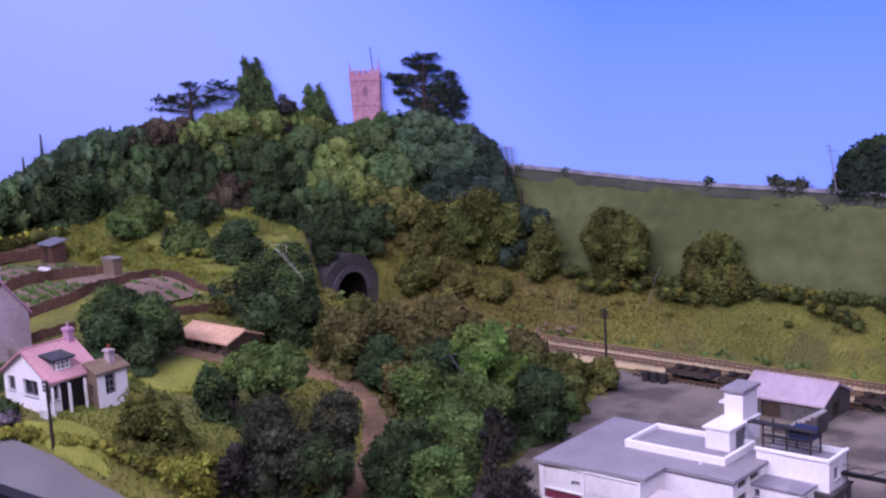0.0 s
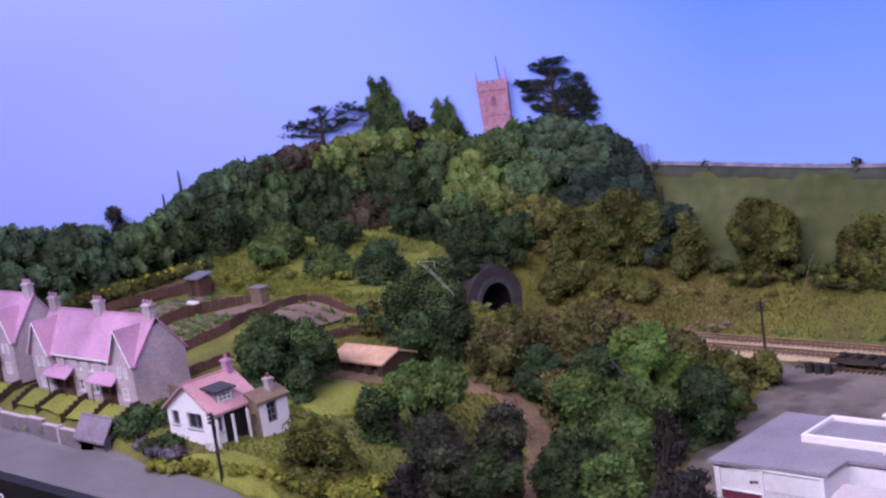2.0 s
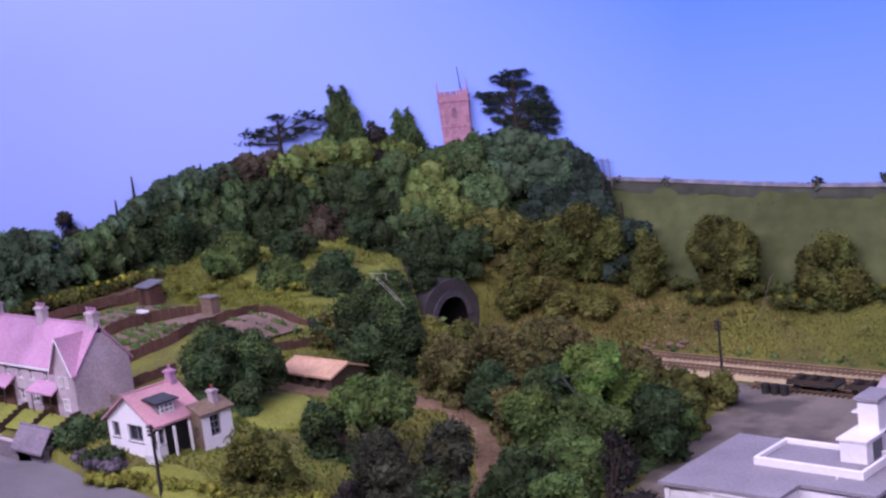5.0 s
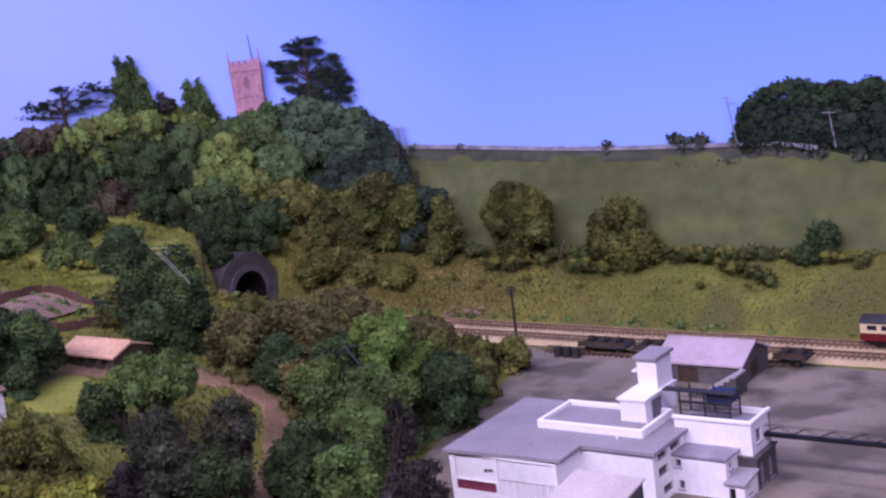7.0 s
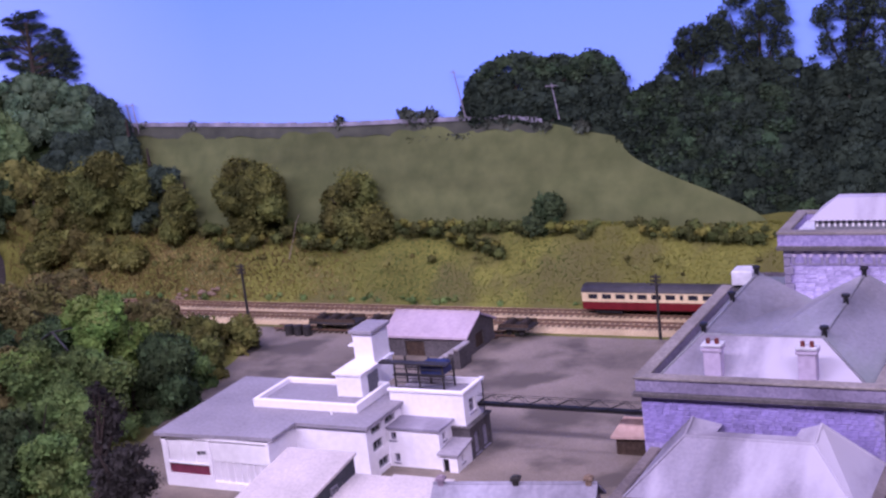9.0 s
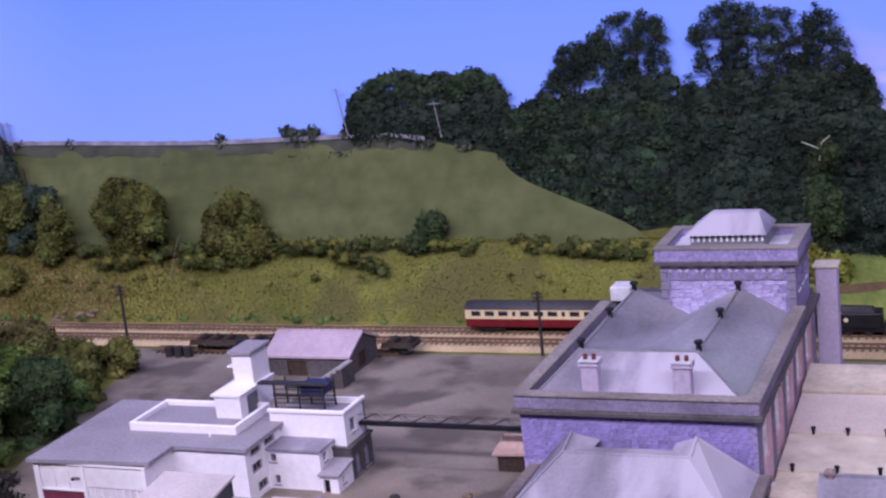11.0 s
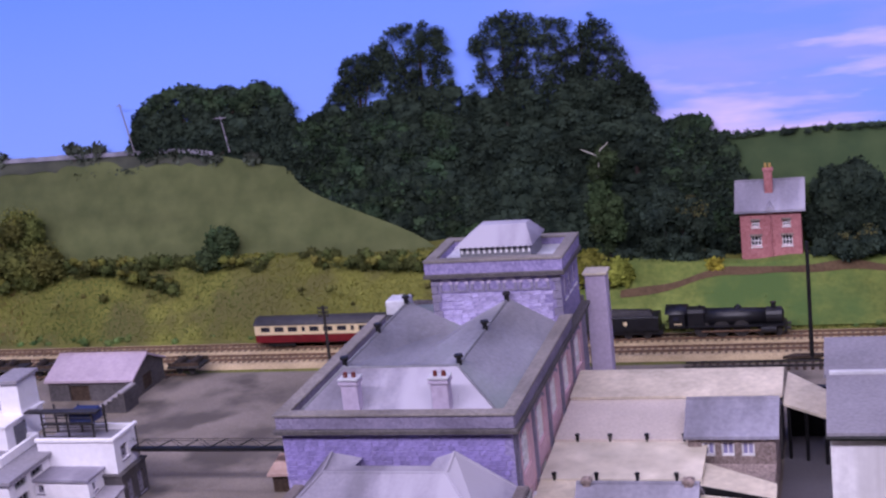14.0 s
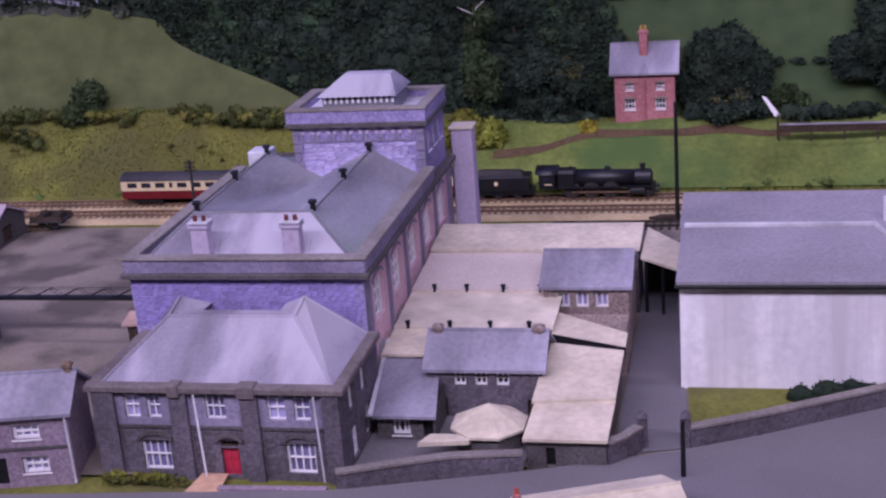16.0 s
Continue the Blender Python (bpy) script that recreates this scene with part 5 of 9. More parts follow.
drape("house_bank", lambda s: (-1.25 + 6.9 * s, 10.13), lambda s: (-1.25 + 6.9 * s, 10.72), BANK_GREEN, "fresh green grass bank below the red house", lift=0.006, steps=90, category="bank", across=10)


# ---------- buildings ----------
def roof_gable(parent, x0, x1, y0, y1, ze, zr, mat, axis="x", over=0.02, th=0.016, ridge=None, label=""):
    """A two-slope roof, its ridge along the given axis, with ridge tiles."""
    a0, a1, b0, b1 = (x0, x1, y0, y1) if axis == "x" else (y0, y1, x0, x1)
    at = (lambda a, b, z: (a, b, z)) if axis == "x" else (lambda a, b, z: (b, a, z))
    mid = (b0 + b1) / 2 if ridge is None else ridge
    for side, e in (("front", b0), ("back", b1)):
        s = over * (zr - ze) / max(abs(mid - e), 0.01)
        out = e - over if e < mid else e + over
        pts = [at(a0 - over, out, ze - s + th), at(a1 + over, out, ze - s + th), at(a1 + over, mid, zr + th), at(a0 - over, mid, zr + th)]
        if (e > mid) == (axis == "x"):
            pts.reverse()
        part("roof_slope", Geo().slab(pts, th), mat, parent, label)
    g = Geo()
    g.rod(at(a0 - over, mid, zr + th), at(a1 + over, mid, zr + th), 0.009, 0.009, 5)
    part("ridge", g, mat, parent)


def shell(parent, x0, x1, y0, y1, z0, ze, mat, zr=None, axis="x", front=(), right=(), left=(), ridge=None, deep=0.03):
    """Four walls; gables where the roof's axis needs them; openings on the faces named."""
    g = holed(Geo(), facing_front(y0), x0, x1, z0, ze, front, deep)
    if zr and axis == "y":
        g.face([(x0, y0, ze), (x1, y0, ze), ((x0 + x1) / 2 if ridge is None else ridge, y0, zr)])
    part("front_wall", g, mat, parent)
    g = holed(Geo(), facing_right(x1), y0, y1, z0, ze, right, deep)
    if zr and axis == "x":
        g.face([(x1, y0, ze), (x1, y1, ze), (x1, (y0 + y1) / 2 if ridge is None else ridge, zr)])
    part("side_wall", g, mat, parent)
    g = holed(Geo(), facing_left(x0), -y1, -y0, z0, ze, left, deep)
    if zr and axis == "x":
        g.face([(x0, y1, ze), (x0, y0, ze), (x0, (y0 + y1) / 2 if ridge is None else ridge, zr)])
    part("side_wall", g, mat, parent)
    g = Geo().face([(x1, y1, z0), (x0, y1, z0), (x0, y1, ze), (x1, y1, ze)])
    if zr and axis == "y":
        g.face([(x1, y1, ze), (x0, y1, ze), ((x0 + x1) / 2 if ridge is None else ridge, y1, zr)])
    part("back_wall", g, mat, parent)
    part("inside_floor", Geo().box(x0 + 0.04, x1 - 0.04, y0 + 0.04, y1 - 0.04, z0 - 0.02, ze - 0.02), STONE_DARK, parent)


def chimney(parent, x, y, z0, z1, w=0.06, d=0.05, mat=None, pots=2, pot_mat=None):
    g = Geo().box(x - w / 2, x + w / 2, y - d / 2, y + d / 2, z0, z1, c=0.004)
    g.box(x - w / 2 - 0.007, x + w / 2 + 0.007, y - d / 2 - 0.007, y + d / 2 + 0.007, z1 - 0.022, z1 - 0.008)
    ob = part("chimney", g, mat or STONE, parent)
    for i in range(pots):
        px = x + (i - (pots - 1) / 2) * w * 0.5
        part("chimney_pot", Geo().rod((px, y, z1), (px, y, z1 + 0.032), 0.012, 0.010, 7), pot_mat or POT, ob)
    return ob


def arch_head(g, at, a, b, c, rise, d0, d1, n=8):
    """A raised arch over an opening from a to b that springs at height c."""
    m, r = (a + b) / 2, (b - a) / 2
    p = []
    for i in range(n + 1):
        t = math.pi * i / n
        for k, e in ((0, d0), (0.018, d0), (0.018, d1), (0, d1)):
            p.append(at(m - (r + k) * math.cos(t), c + (rise + k) * math.sin(t), e))
    f = [(4 * i + k, 4 * i + 4 + k, 4 * i + 4 + (k + 1) % 4, 4 * i + (k + 1) % 4) for i in range(n) for k in range(4)]
    g.solid(p, f + [(0, 1, 2, 3), (4 * n + 3, 4 * n + 2, 4 * n + 1, 4 * n)])
    return g


POT = surface("terracotta", (0.32, 0.07, 0.05), (0.45, 0.12, 0.08), 300, 0.8, 0.1)
DARK_POT = surface("dark_red_pot", (0.13, 0.03, 0.03), (0.2, 0.05, 0.045), 300, 0.8, 0.1)
LEAD_STRIP = surface("pale_lead", (0.55, 0.54, 0.6), (0.7, 0.69, 0.74), 300, 0.6, 0.05)


# the brewery
B = thing("brewery", (-1.45, 7.2, 0), "large grey stone brewery with slate roofs, tower and parapets", "building")
XL, XR = -1.965, -0.845
FY = 5.885
u_of = lambda px: XL + (px - 158) * (XR - XL) / 443
ups = [(u_of(a), u_of(b), 0.272, 0.385) for a, b in ((213, 242), (255, 280), (362, 398), (473, 505), (520, 548))]
lows = [(u_of(a), u_of(b), 0.02, 0.165) for a, b in ((235, 288), (498, 550))]
door = (u_of(380), u_of(413), 0.0, 0.135)
fan = (u_of(380), u_of(413), 0.14, 0.172)
at = facing_front(FY)
part("front_wall", holed(Geo(), at, XL, XR, -0.02, 0.235, lows + [door, fan], 0.035), STONE, B)
# lilac bays; the lamps' violet tint is put into the stone here
part("upper_front_wall", holed(Geo(), at, XL, XR, 0.235, 0.405, ups, 0.035), BAY_STONE, B, "lilac upper bays with the lamps' violet tint in the colour")
part("sill_band", bar(Geo(), at, XL, XR, 0.228, 0.24, -0.008, 0.0), STONE_DARK, B)
for i, h in enumerate(ups):
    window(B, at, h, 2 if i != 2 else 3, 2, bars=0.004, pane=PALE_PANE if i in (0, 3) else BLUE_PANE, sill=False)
    part("window_arch", arch_head(Geo(), at, h[0], (h[0] + h[1]) / 2, h[3], 0.012, -0.006, 0.01, 4), STONE_DARK, B)
    part("window_arch", arch_head(Geo(), at, (h[0] + h[1]) / 2, h[1], h[3], 0.012, -0.006, 0.01, 4), STONE_DARK, B)
for h in lows:
    window(B, at, h, 4, 2, bars=0.006, pane=BLUE_PANE, sill=False)
g = bar(Geo(), at, *door, 0.02, 0.03)
d = part("door", g, RED_PAINT, B, "bright red panelled front door")
g = Geo()
for i in (0, 1):
    for j in (0, 1):
        a = door[0] + 0.012 + i * 0.035
        bar(g, at, a, a + 0.026, 0.02 + j * 0.055, 0.06 + j * 0.055, 0.016, 0.02)
part("door_panels", g, RED_PAINT, d)
window(B, at, fan, 2, 1, bars=0.003, paint=WOOD_DARK, sill=False)
for h in lows:
    part("window_arch", arch_head(Geo(), at, h[0], h[1], 0.165, 0.03, -0.01, 0.02), STONE_DARK, B)
part("door_arch", arch_head(Geo(), at, door[0] - 0.008, door[1] + 0.008, 0.165, 0.025, -0.012, 0.02), STONE_DARK, B)
for a, b in ((158, 198), (300, 331), (428, 458), (572, 601)):
    part("pilaster", bar(Geo(), at, u_of(a), u_of(b), -0.02, 0.40, -0.022, 0.0), STONE, B)
# east side of the front block
at = facing_right(XR)
sides = [(6.02, 6.10, 0.25, 0.37), (6.22, 6.30, 0.25, 0.37), (6.02, 6.12, 0.02, 0.17), (6.24, 6.34, 0.02, 0.17)]
part("side_wall", holed(Geo(), at, FY, 6.51, -0.02, 0.405, sides, 0.03), STONE, B)
for h in sides:
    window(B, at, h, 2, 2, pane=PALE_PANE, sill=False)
part("side_wall", Geo().face([(XL, 6.51, 0), (XL, FY, 0), (XL, FY, 0.405), (XL, 6.51, 0.405)]), STONE, B)
for q in ((XL - 0.028, XR + 0.028, FY - 0.03, FY + 0.03), (XR - 0.03, XR + 0.028, FY + 0.03, 6.505), (XL - 0.028, XL + 0.03, FY + 0.03, 6.505)):
    part("cornice", Geo().box(*q, 0.405, 0.433, c=0.006), CORNICE, B)
for a, b in ((300, 322), (425, 457)):
    part("cornice_block", Geo().box(u_of(a), u_of(b), FY - 0.036, FY + 0.034, 0.388, 0.442, c=0.005), CORNICE, B)
e0, e1 = (-1.735, 6.27, 0.598), (-1.135, 6.27, 0.598)
p0, p1 = (-1.735, 6.42, 0.634), (-1.135, 6.42, 0.634)
fl, fr, bl, br = (XL + 0.03, FY + 0.03, 0.42), (XR - 0.03, FY + 0.03, 0.42), (XL + 0.03, 6.508, 0.42), (XR - 0.03, 6.508, 0.42)
g = Geo().face([fl, fr, e1, e0]).face([fr, br, p1, e1]).face([bl, fl, e0, p0])
va, vb = (-1.62, 6.508, 0.57), (-1.25, 6.508, 0.57)
g.face([e0, e1, (-1.25, 6.4, 0.575), (-1.62, 6.4, 0.575)]).face([e0, (-1.62, 6.4, 0.575), va, p0]).face([e1, p1, vb, (-1.25, 6.4, 0.575)]).face([p0, va, bl]).face([p1, br, vb])
part("roof", g, SLATE_PALE, B, "pale streaked slate hipped roof")
g = Geo()
for a, b in ((fl, e0), (fr, e1), (e0, e1), (e0, p0), (e1, p1), (p1, br), (p0, bl)):
    g.rod(a, b, 0.008, 0.008, 5)
part("hip_tiles", g, SLATE_PALE, B)
for px in (348, 560):
    x = u_of(px)
    part("downpipe", Geo().rod((x, FY - 0.03, 0.40), (x + 0.012, FY - 0.03, 0.0), 0.0048, 0.0048, 6), LEAD_STRIP, B, "white painted downpipe")

# main block
MX0, MX1, MY0, MY1 = -2.02, -0.875, 6.515, 8.02
part("front_wall", Geo().face([(MX0, MY0, 0), (MX1, MY0, 0), (MX1, MY0, 0.70), (MX0, MY0, 0.70)]), STONE_PALE, B)
at = facing_right(MX1)
bays = [(6.61, 6.94), (6.98, 7.31), (7.35, 7.68), (7.72, 8.05), (8.09, 8.43)]
wins = []
for a, b in bays:
    m = (a + b) / 2
    wins += [(m - 0.09, m + 0.09, 0.40, 0.60), (m - 0.085, m + 0.085, 0.10, 0.29)]
pan = [(a, b, 0.04, 0.66) for a, b in bays]
part("side_wall", holed(Geo(), at, MY0, 8.56, 0, 0.70, pan, 0.006), BAY_STONE, B)
back = facing_right(MX1 - 0.006)
for (a, b), h0, h1 in zip(bays, wins[::2], wins[1::2]):
    part("wall_panel", holed(Geo(), back, a, b, 0.04, 0.66, [h0, h1], 0.02), PINK_PANEL, B, "pinkish plastered bay between stone piers")
    window(B, back, h0, 3, 3, bars=0.009, pane=BLUE_PANE, sill=False)
    window(B, back, h1, 3, 2, bars=0.009, pane=BLUE_PANE, sill=False)
    part("window_arch", arch_head(Geo(), back, h0[0], h0[1], h0[3], 0.025, -0.004, 0.01), BAY_STONE, B)
for a in (6.56, 6.93, 7.30, 7.67, 8.04, 8.43):
    part("pilaster", bar(Geo(), at, a + 0.018, a + 0.046, 0, 0.70, -0.007, 0), BAY_STONE, B)
part("side_wall", Geo().face([(MX0, 8.5, 0), (MX0, MY0, 0), (MX0, MY0, 0.70), (MX0, 8.5, 0.70)]), STONE_PALE, B)
part("back_wall", Geo().face([(MX1, 8.56, 0), (MX0, 8.56, 0), (MX0, 8.56, 0.75), (MX1, 8.56, 0.75)]), STONE, B)
part("string_course", Geo().box(MX0 - 0.035, MX1 + 0.035, MY0 - 0.035, MY0 + 0.02, 0.695, 0.718, c=0.005), STONE_DARK, B)
part("string_course", Geo().box(MX1 - 0.02, MX1 + 0.035, MY0 + 0.02, 8.56, 0.695, 0.718, c=0.005), STONE_DARK, B)
part("string_course", Geo().box(MX0 - 0.035, MX0 + 0.02, MY0 + 0.02, 8.5, 0.695, 0.718, c=0.005), STONE_DARK, B)
part("parapet", Geo().box(MX0 - 0.02, MX1 + 0.02, MY0 - 0.02, MY0 + 0.037, 0.72, 0.785, c=0.006), PARAPET_STONE, B)
part("parapet", Geo().box(MX1 - 0.037, MX1 + 0.02, MY0 + 0.037, 8.03, 0.72, 0.785, c=0.006), PARAPET_STONE, B)
part("parapet", Geo().box(MX0 - 0.02, MX0 + 0.037, MY0 + 0.037, 8.12, 0.72, 0.785, c=0.006), PARAPET_STONE, B)
part("parapet_coping", Geo().box(MX0 - 0.028, MX1 + 0.028, MY0 - 0.028, MY0 + 0.042, 0.785, 0.795, c=0.003), COPING, B)
part("parapet_coping", Geo().box(MX1 - 0.042, MX1 + 0.028, MY0 + 0.042, 8.03, 0.785, 0.795, c=0.003), COPING, B)
part("parapet_coping", Geo().box(MX0 - 0.028, MX0 + 0.042, MY0 + 0.042, 8.12, 0.785, 0.795, c=0.003), COPING, B)
ex0, ex1, ey, ez = MX0 + 0.036, MX1 - 0.036, MY0 + 0.036, 0.735
rl, rr_, rz, ry0, ry1 = -1.80, -1.205, 0.90, 6.87, 8.03
vx, vz = -1.50, 0.745
g = Geo()
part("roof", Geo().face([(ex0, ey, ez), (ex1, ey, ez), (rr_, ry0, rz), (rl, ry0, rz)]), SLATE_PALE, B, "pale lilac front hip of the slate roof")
g.face([(ex1, ey, ez), (ex1, ry1, ez), (rr_, ry1, rz), (rr_, ry0, rz)])
g.face([(ex0, ry1, ez), (ex0, ey, ez), (rl, ry0, rz), (rl, ry1, rz)])
g.face([(rl, ry0, rz), (rr_, ry0, rz), (vx, 7.05, 0.86)])
g.face([(rl, ry0, rz), (vx, 7.05, 0.86), (vx, ry1, vz), (rl, ry1, rz)])
g.face([(rr_, ry1, rz), (vx, ry1, vz), (vx, 7.05, 0.86), (rr_, ry0, rz)])
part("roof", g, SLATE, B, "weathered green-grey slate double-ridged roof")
g = Geo()
for a, b in (((ex0, ey, ez), (rl, ry0, rz)), ((ex1, ey, ez), (rr_, ry0, rz)), ((rl, ry0, rz), (rr_, ry0, rz)), ((rl, ry0, rz), (rl, ry1, rz)), ((rr_, ry0, rz), (rr_, ry1, rz))):
    g.rod(a, b, 0.007, 0.007, 5)
part("hip_tiles", g, SLATE_DARK, B)
part("roof", Geo().box(MX0 + 0.05, -1.66, 8.02, 8.5, 0.70, 0.74), SLATE, B)
for x in (rl, rr_):
    for y in (6.90, 7.45, 7.98):
        g = Geo().rod((x, y, rz - 0.02), (x, y, rz + 0.035), 0.014, 0.014, 8)
        g.rod((x, y, rz + 0.035), (x, y, rz + 0.048), 0.024, 0.022, 8)
        part("roof_vent", g, BLACK_PAINT, B)
for x in (-1.675, -1.225):
    ch = chimney(B, x, 6.62, 0.735, 0.93, 0.085, 0.065, TURRET_WALL, 2, DARK_POT)
    part("chimney_cap", Geo().box(x - 0.05, x + 0.05, 6.58, 6.66, 0.93, 0.937), LEAD_STRIP, ch)
    part("chimney_flashing", Geo().slab([(x - 0.07, 6.58, 0.752), (x + 0.075, 6.58, 0.752), (x + 0.06, 6.70, 0.822), (x - 0.055, 6.70, 0.822)], 0.008), SLATE_PALE, B)
part("roof_box", Geo().box(-2.04, -1.91, 8.30, 8.44, 0.74, 0.825, c=0.006), LEAD_STRIP, B, "white boxed ventilator")

# tower
TX0, TX1, TY0, TY1 = -1.65, -0.895, 8.025, 8.54
at = facing_front(TY0)
g = holed(Geo(), at, TX0, TX1, 0.70, 1.04, [], 0.02)
part("tower_wall", g, STONE_PALE, B)
n = 7
g = Geo()
for i in range(n):
    a = TX0 + 0.05 + i * (TX1 - TX0 - 0.1) / n
    b = a + (TX1 - TX0 - 0.1) / n - 0.02
    g = arch_head(Geo(), at, a + 0.016, b - 0.016, 0.992, 0.02, -0.006, 0.002, 8)
    for e in (a - 0.006, b - 0.012):
        part("blind_arch_pier", bar(Geo(), at, e, e + 0.016, 0.955, 0.992, -0.006, 0.002), BAY_STONE, B)
    part("arch_sill", bar(Geo(), at, a - 0.006, b + 0.006, 0.945, 0.955, -0.006, 0.002), BAY_STONE, B)
    part("blind_arch", g, TURRET_WALL, B)
g = Geo()
for x0 in (TX0, TX1 - 0.05):
    for i in range(6):
        w = 0.05 if i % 2 else 0.035
        part("quoin", bar(Geo(), at, x0 if x0 == TX0 else TX1 - w, x0 + w if x0 == TX0 else TX1, 0.74 + i * 0.05, 0.785 + i * 0.05, -0.008, 0.0), BAY_STONE, B)
at = facing_right(TX1)
tw = [(8.10, 8.18, 0.86, 0.98), (8.24, 8.32, 0.86, 0.98), (8.38, 8.46, 0.86, 0.98)]
part("tower_wall", holed(Geo(), at, TY0, TY1, 0.70, 1.04, tw, 0.02), STONE_PALE, B)
for h in tw:
    window(B, at, h, 2, 2)
part("tower_wall", Geo().face([(TX0, TY1, 0.7), (TX0, TY0, 0.7), (TX0, TY0, 1.04), (TX0, TY1, 1.04)]), STONE_PALE, B)
part("tower_wall", Geo().face([(TX1, TY1, 0.7), (TX0, TY1, 0.7), (TX0, TY1, 1.04), (TX1, TY1, 1.04)]), STONE_PALE, B)
part("tower_cornice", Geo().box(TX0 - 0.035, TX1 + 0.03, TY0 - 0.035, TY1 + 0.02, 1.035, 1.06, c=0.005), STONE_DARK, B)
g = Geo()
for b in ((TX0 - 0.025, TX1 + 0.02, TY0 - 0.025, TY0 + 0.03), (TX0 - 0.025, TX1 + 0.02, TY1 - 0.035, TY1 + 0.01), (TX0 - 0.025, TX0 + 0.03, TY0 + 0.03, TY1 - 0.035), (TX1 - 0.035, TX1 + 0.02, TY0 + 0.03, TY1 - 0.035)):
    part("tower_parapet", Geo().box(*b, 1.06, 1.126), STONE_PALE, B)
g = Geo()
for b in ((TX0 - 0.03, TX1 + 0.025, TY0 - 0.03, TY0 + 0.035), (TX0 - 0.03, TX1 + 0.025, TY1 - 0.04, TY1 + 0.015), (TX0 - 0.03, TX0 + 0.035, TY0 + 0.035, TY1 - 0.04), (TX1 - 0.04, TX1 + 0.025, TY0 + 0.035, TY1 - 0.04)):
    part("tower_coping", Geo().box(*b, 1.126, 1.14, c=0.003), COPING, B)
part("tower_gutter", Geo().box(TX0 + 0.03, TX1 - 0.035, TY0 + 0.03, TY1 - 0.035, 1.07, 1.085), LEAD_STRIP, B)
g = Geo().box(-1.49, -1.075, 8.13, 8.44, 1.085, 1.182)
part("lantern_box", g, SLATE_DARK, B)
for i in range(13):
    x = -1.482 + i * 0.0328
    part("louvre", Geo().box(x, x + 0.012, 8.122, 8.13, 1.142, 1.18), WHITE_PAINT, B)
a, b = [(-1.515, 8.10, 1.182), (-1.055, 8.10, 1.182), (-1.055, 8.47, 1.182), (-1.515, 8.47, 1.182)], [(-1.39, 8.25, 1.28), (-1.115, 8.25, 1.28), (-1.115, 8.34, 1.28), (-1.39, 8.34, 1.28)]
g = Geo().face(b)
for i in range(4):
    g.face([a[i], a[(i + 1) % 4], b[(i + 1) % 4], b[i]])
g.face(a[::-1])
part("lantern_roof", g, SLATE_PALE, B)
part("turret_cap", Geo().box(-0.882, -0.735, 8.59, 8.73, 0.86, 0.875, c=0.003), CREAM_CARD, B)
part("stair_turret", Geo().box(-0.872, -0.745, 8.60, 8.72, 0, 0.86, c=0.006), TURRET_WALL, B, "plain pale rendered turret")

# squared rubble stones, proud of the wall
def stone_mesh(name, w, h, mat, seed):
    rs = random.Random(seed)
    g = Geo()
    j = lambda: rs.uniform(-0.004, 0.004)
    o = [(-w / 2 + j(), 0, -h / 2 + j()), (w / 2 + j(), 0, -h / 2 + j()), (w / 2 + j(), 0, h / 2 + j()), (-w / 2 + j(), 0, h / 2 + j())]
    f = [(x * 0.78, -0.0035 + j() * 0.3, z * 0.72) for x, _, z in o]
    g.solid(o + f, [(4, 5, 6, 7), (0, 1, 5, 4), (1, 2, 6, 5), (2, 3, 7, 6), (3, 0, 4, 7)])
    mesh = bpy.data.meshes.new(name)
    mesh.from_pydata([tuple(c * K for c in p) for p in g.v], [], g.f)
    mesh.materials.append(mat)
    return mesh


def varied(name, dark, light):
    """Stone whose tone differs from block to block."""
    mt = surface(name, dark, light, 500, 0.9, 0.3, 40, 0.25)
    nt = mt.node_tree
    bsdf = nt.nodes["Principled BSDF"]
    src = bsdf.inputs["Base Color"].links[0].from_socket
    info, hsv, vr = nt.nodes.new("ShaderNodeObjectInfo"), nt.nodes.new("ShaderNodeHueSaturation"), nt.nodes.new("ShaderNodeMapRange")
    vr.inputs["To Min"].default_value, vr.inputs["To Max"].default_value = 0.82, 1.2
    nt.links.new(info.outputs["Random"], vr.inputs["Value"])
    nt.links.new(vr.outputs["Result"], hsv.inputs["Value"])
    nt.links.new(src, hsv.inputs["Color"])
    nt.links.new(hsv.outputs["Color"], bsdf.inputs["Base Color"])
    return mt


LILAC_BLOCK = varied("lilac_stone_block", (0.185, 0.15, 0.35), (0.315, 0.26, 0.52))
TOWER_BLOCK = varied("pale_lilac_tower_block", (0.29, 0.25, 0.45), (0.52, 0.46, 0.69))
GREY_BLOCK = varied("grey_stone_block", (0.072, 0.063, 0.074), (0.13, 0.115, 0.132))


def stone_course(parent, mat, u0, u1, y, z0, z1, w, h, seed, skip=lambda u, z: False):
    """Courses of stones over a front wall."""
    rs = random.Random(seed)
    kinds = [stone_mesh("stone", w * f, h * 0.97, mat, seed + i) for i, f in enumerate((0.7, 0.9, 1.1, 1.35))]
    z = z0 + h / 2
    while z < z1:
        u = u0 + rs.uniform(0, w * 0.3)
        while u < u1:
            k = rs.randrange(4)
            ww = w * (0.7, 0.9, 1.1, 1.35)[k]
            if u + ww < u1 and not skip(u + ww / 2, z):
                ob = new("stone", kinds[k])
                ob.parent = parent
                b0 = ORIGIN[parent]
                ob.location = ((u + ww / 2 - b0[0]) * K, (y - b0[1]) * K, (z - b0[2]) * K)
                tagged(ob)
            u += ww * 1.03
        z += h


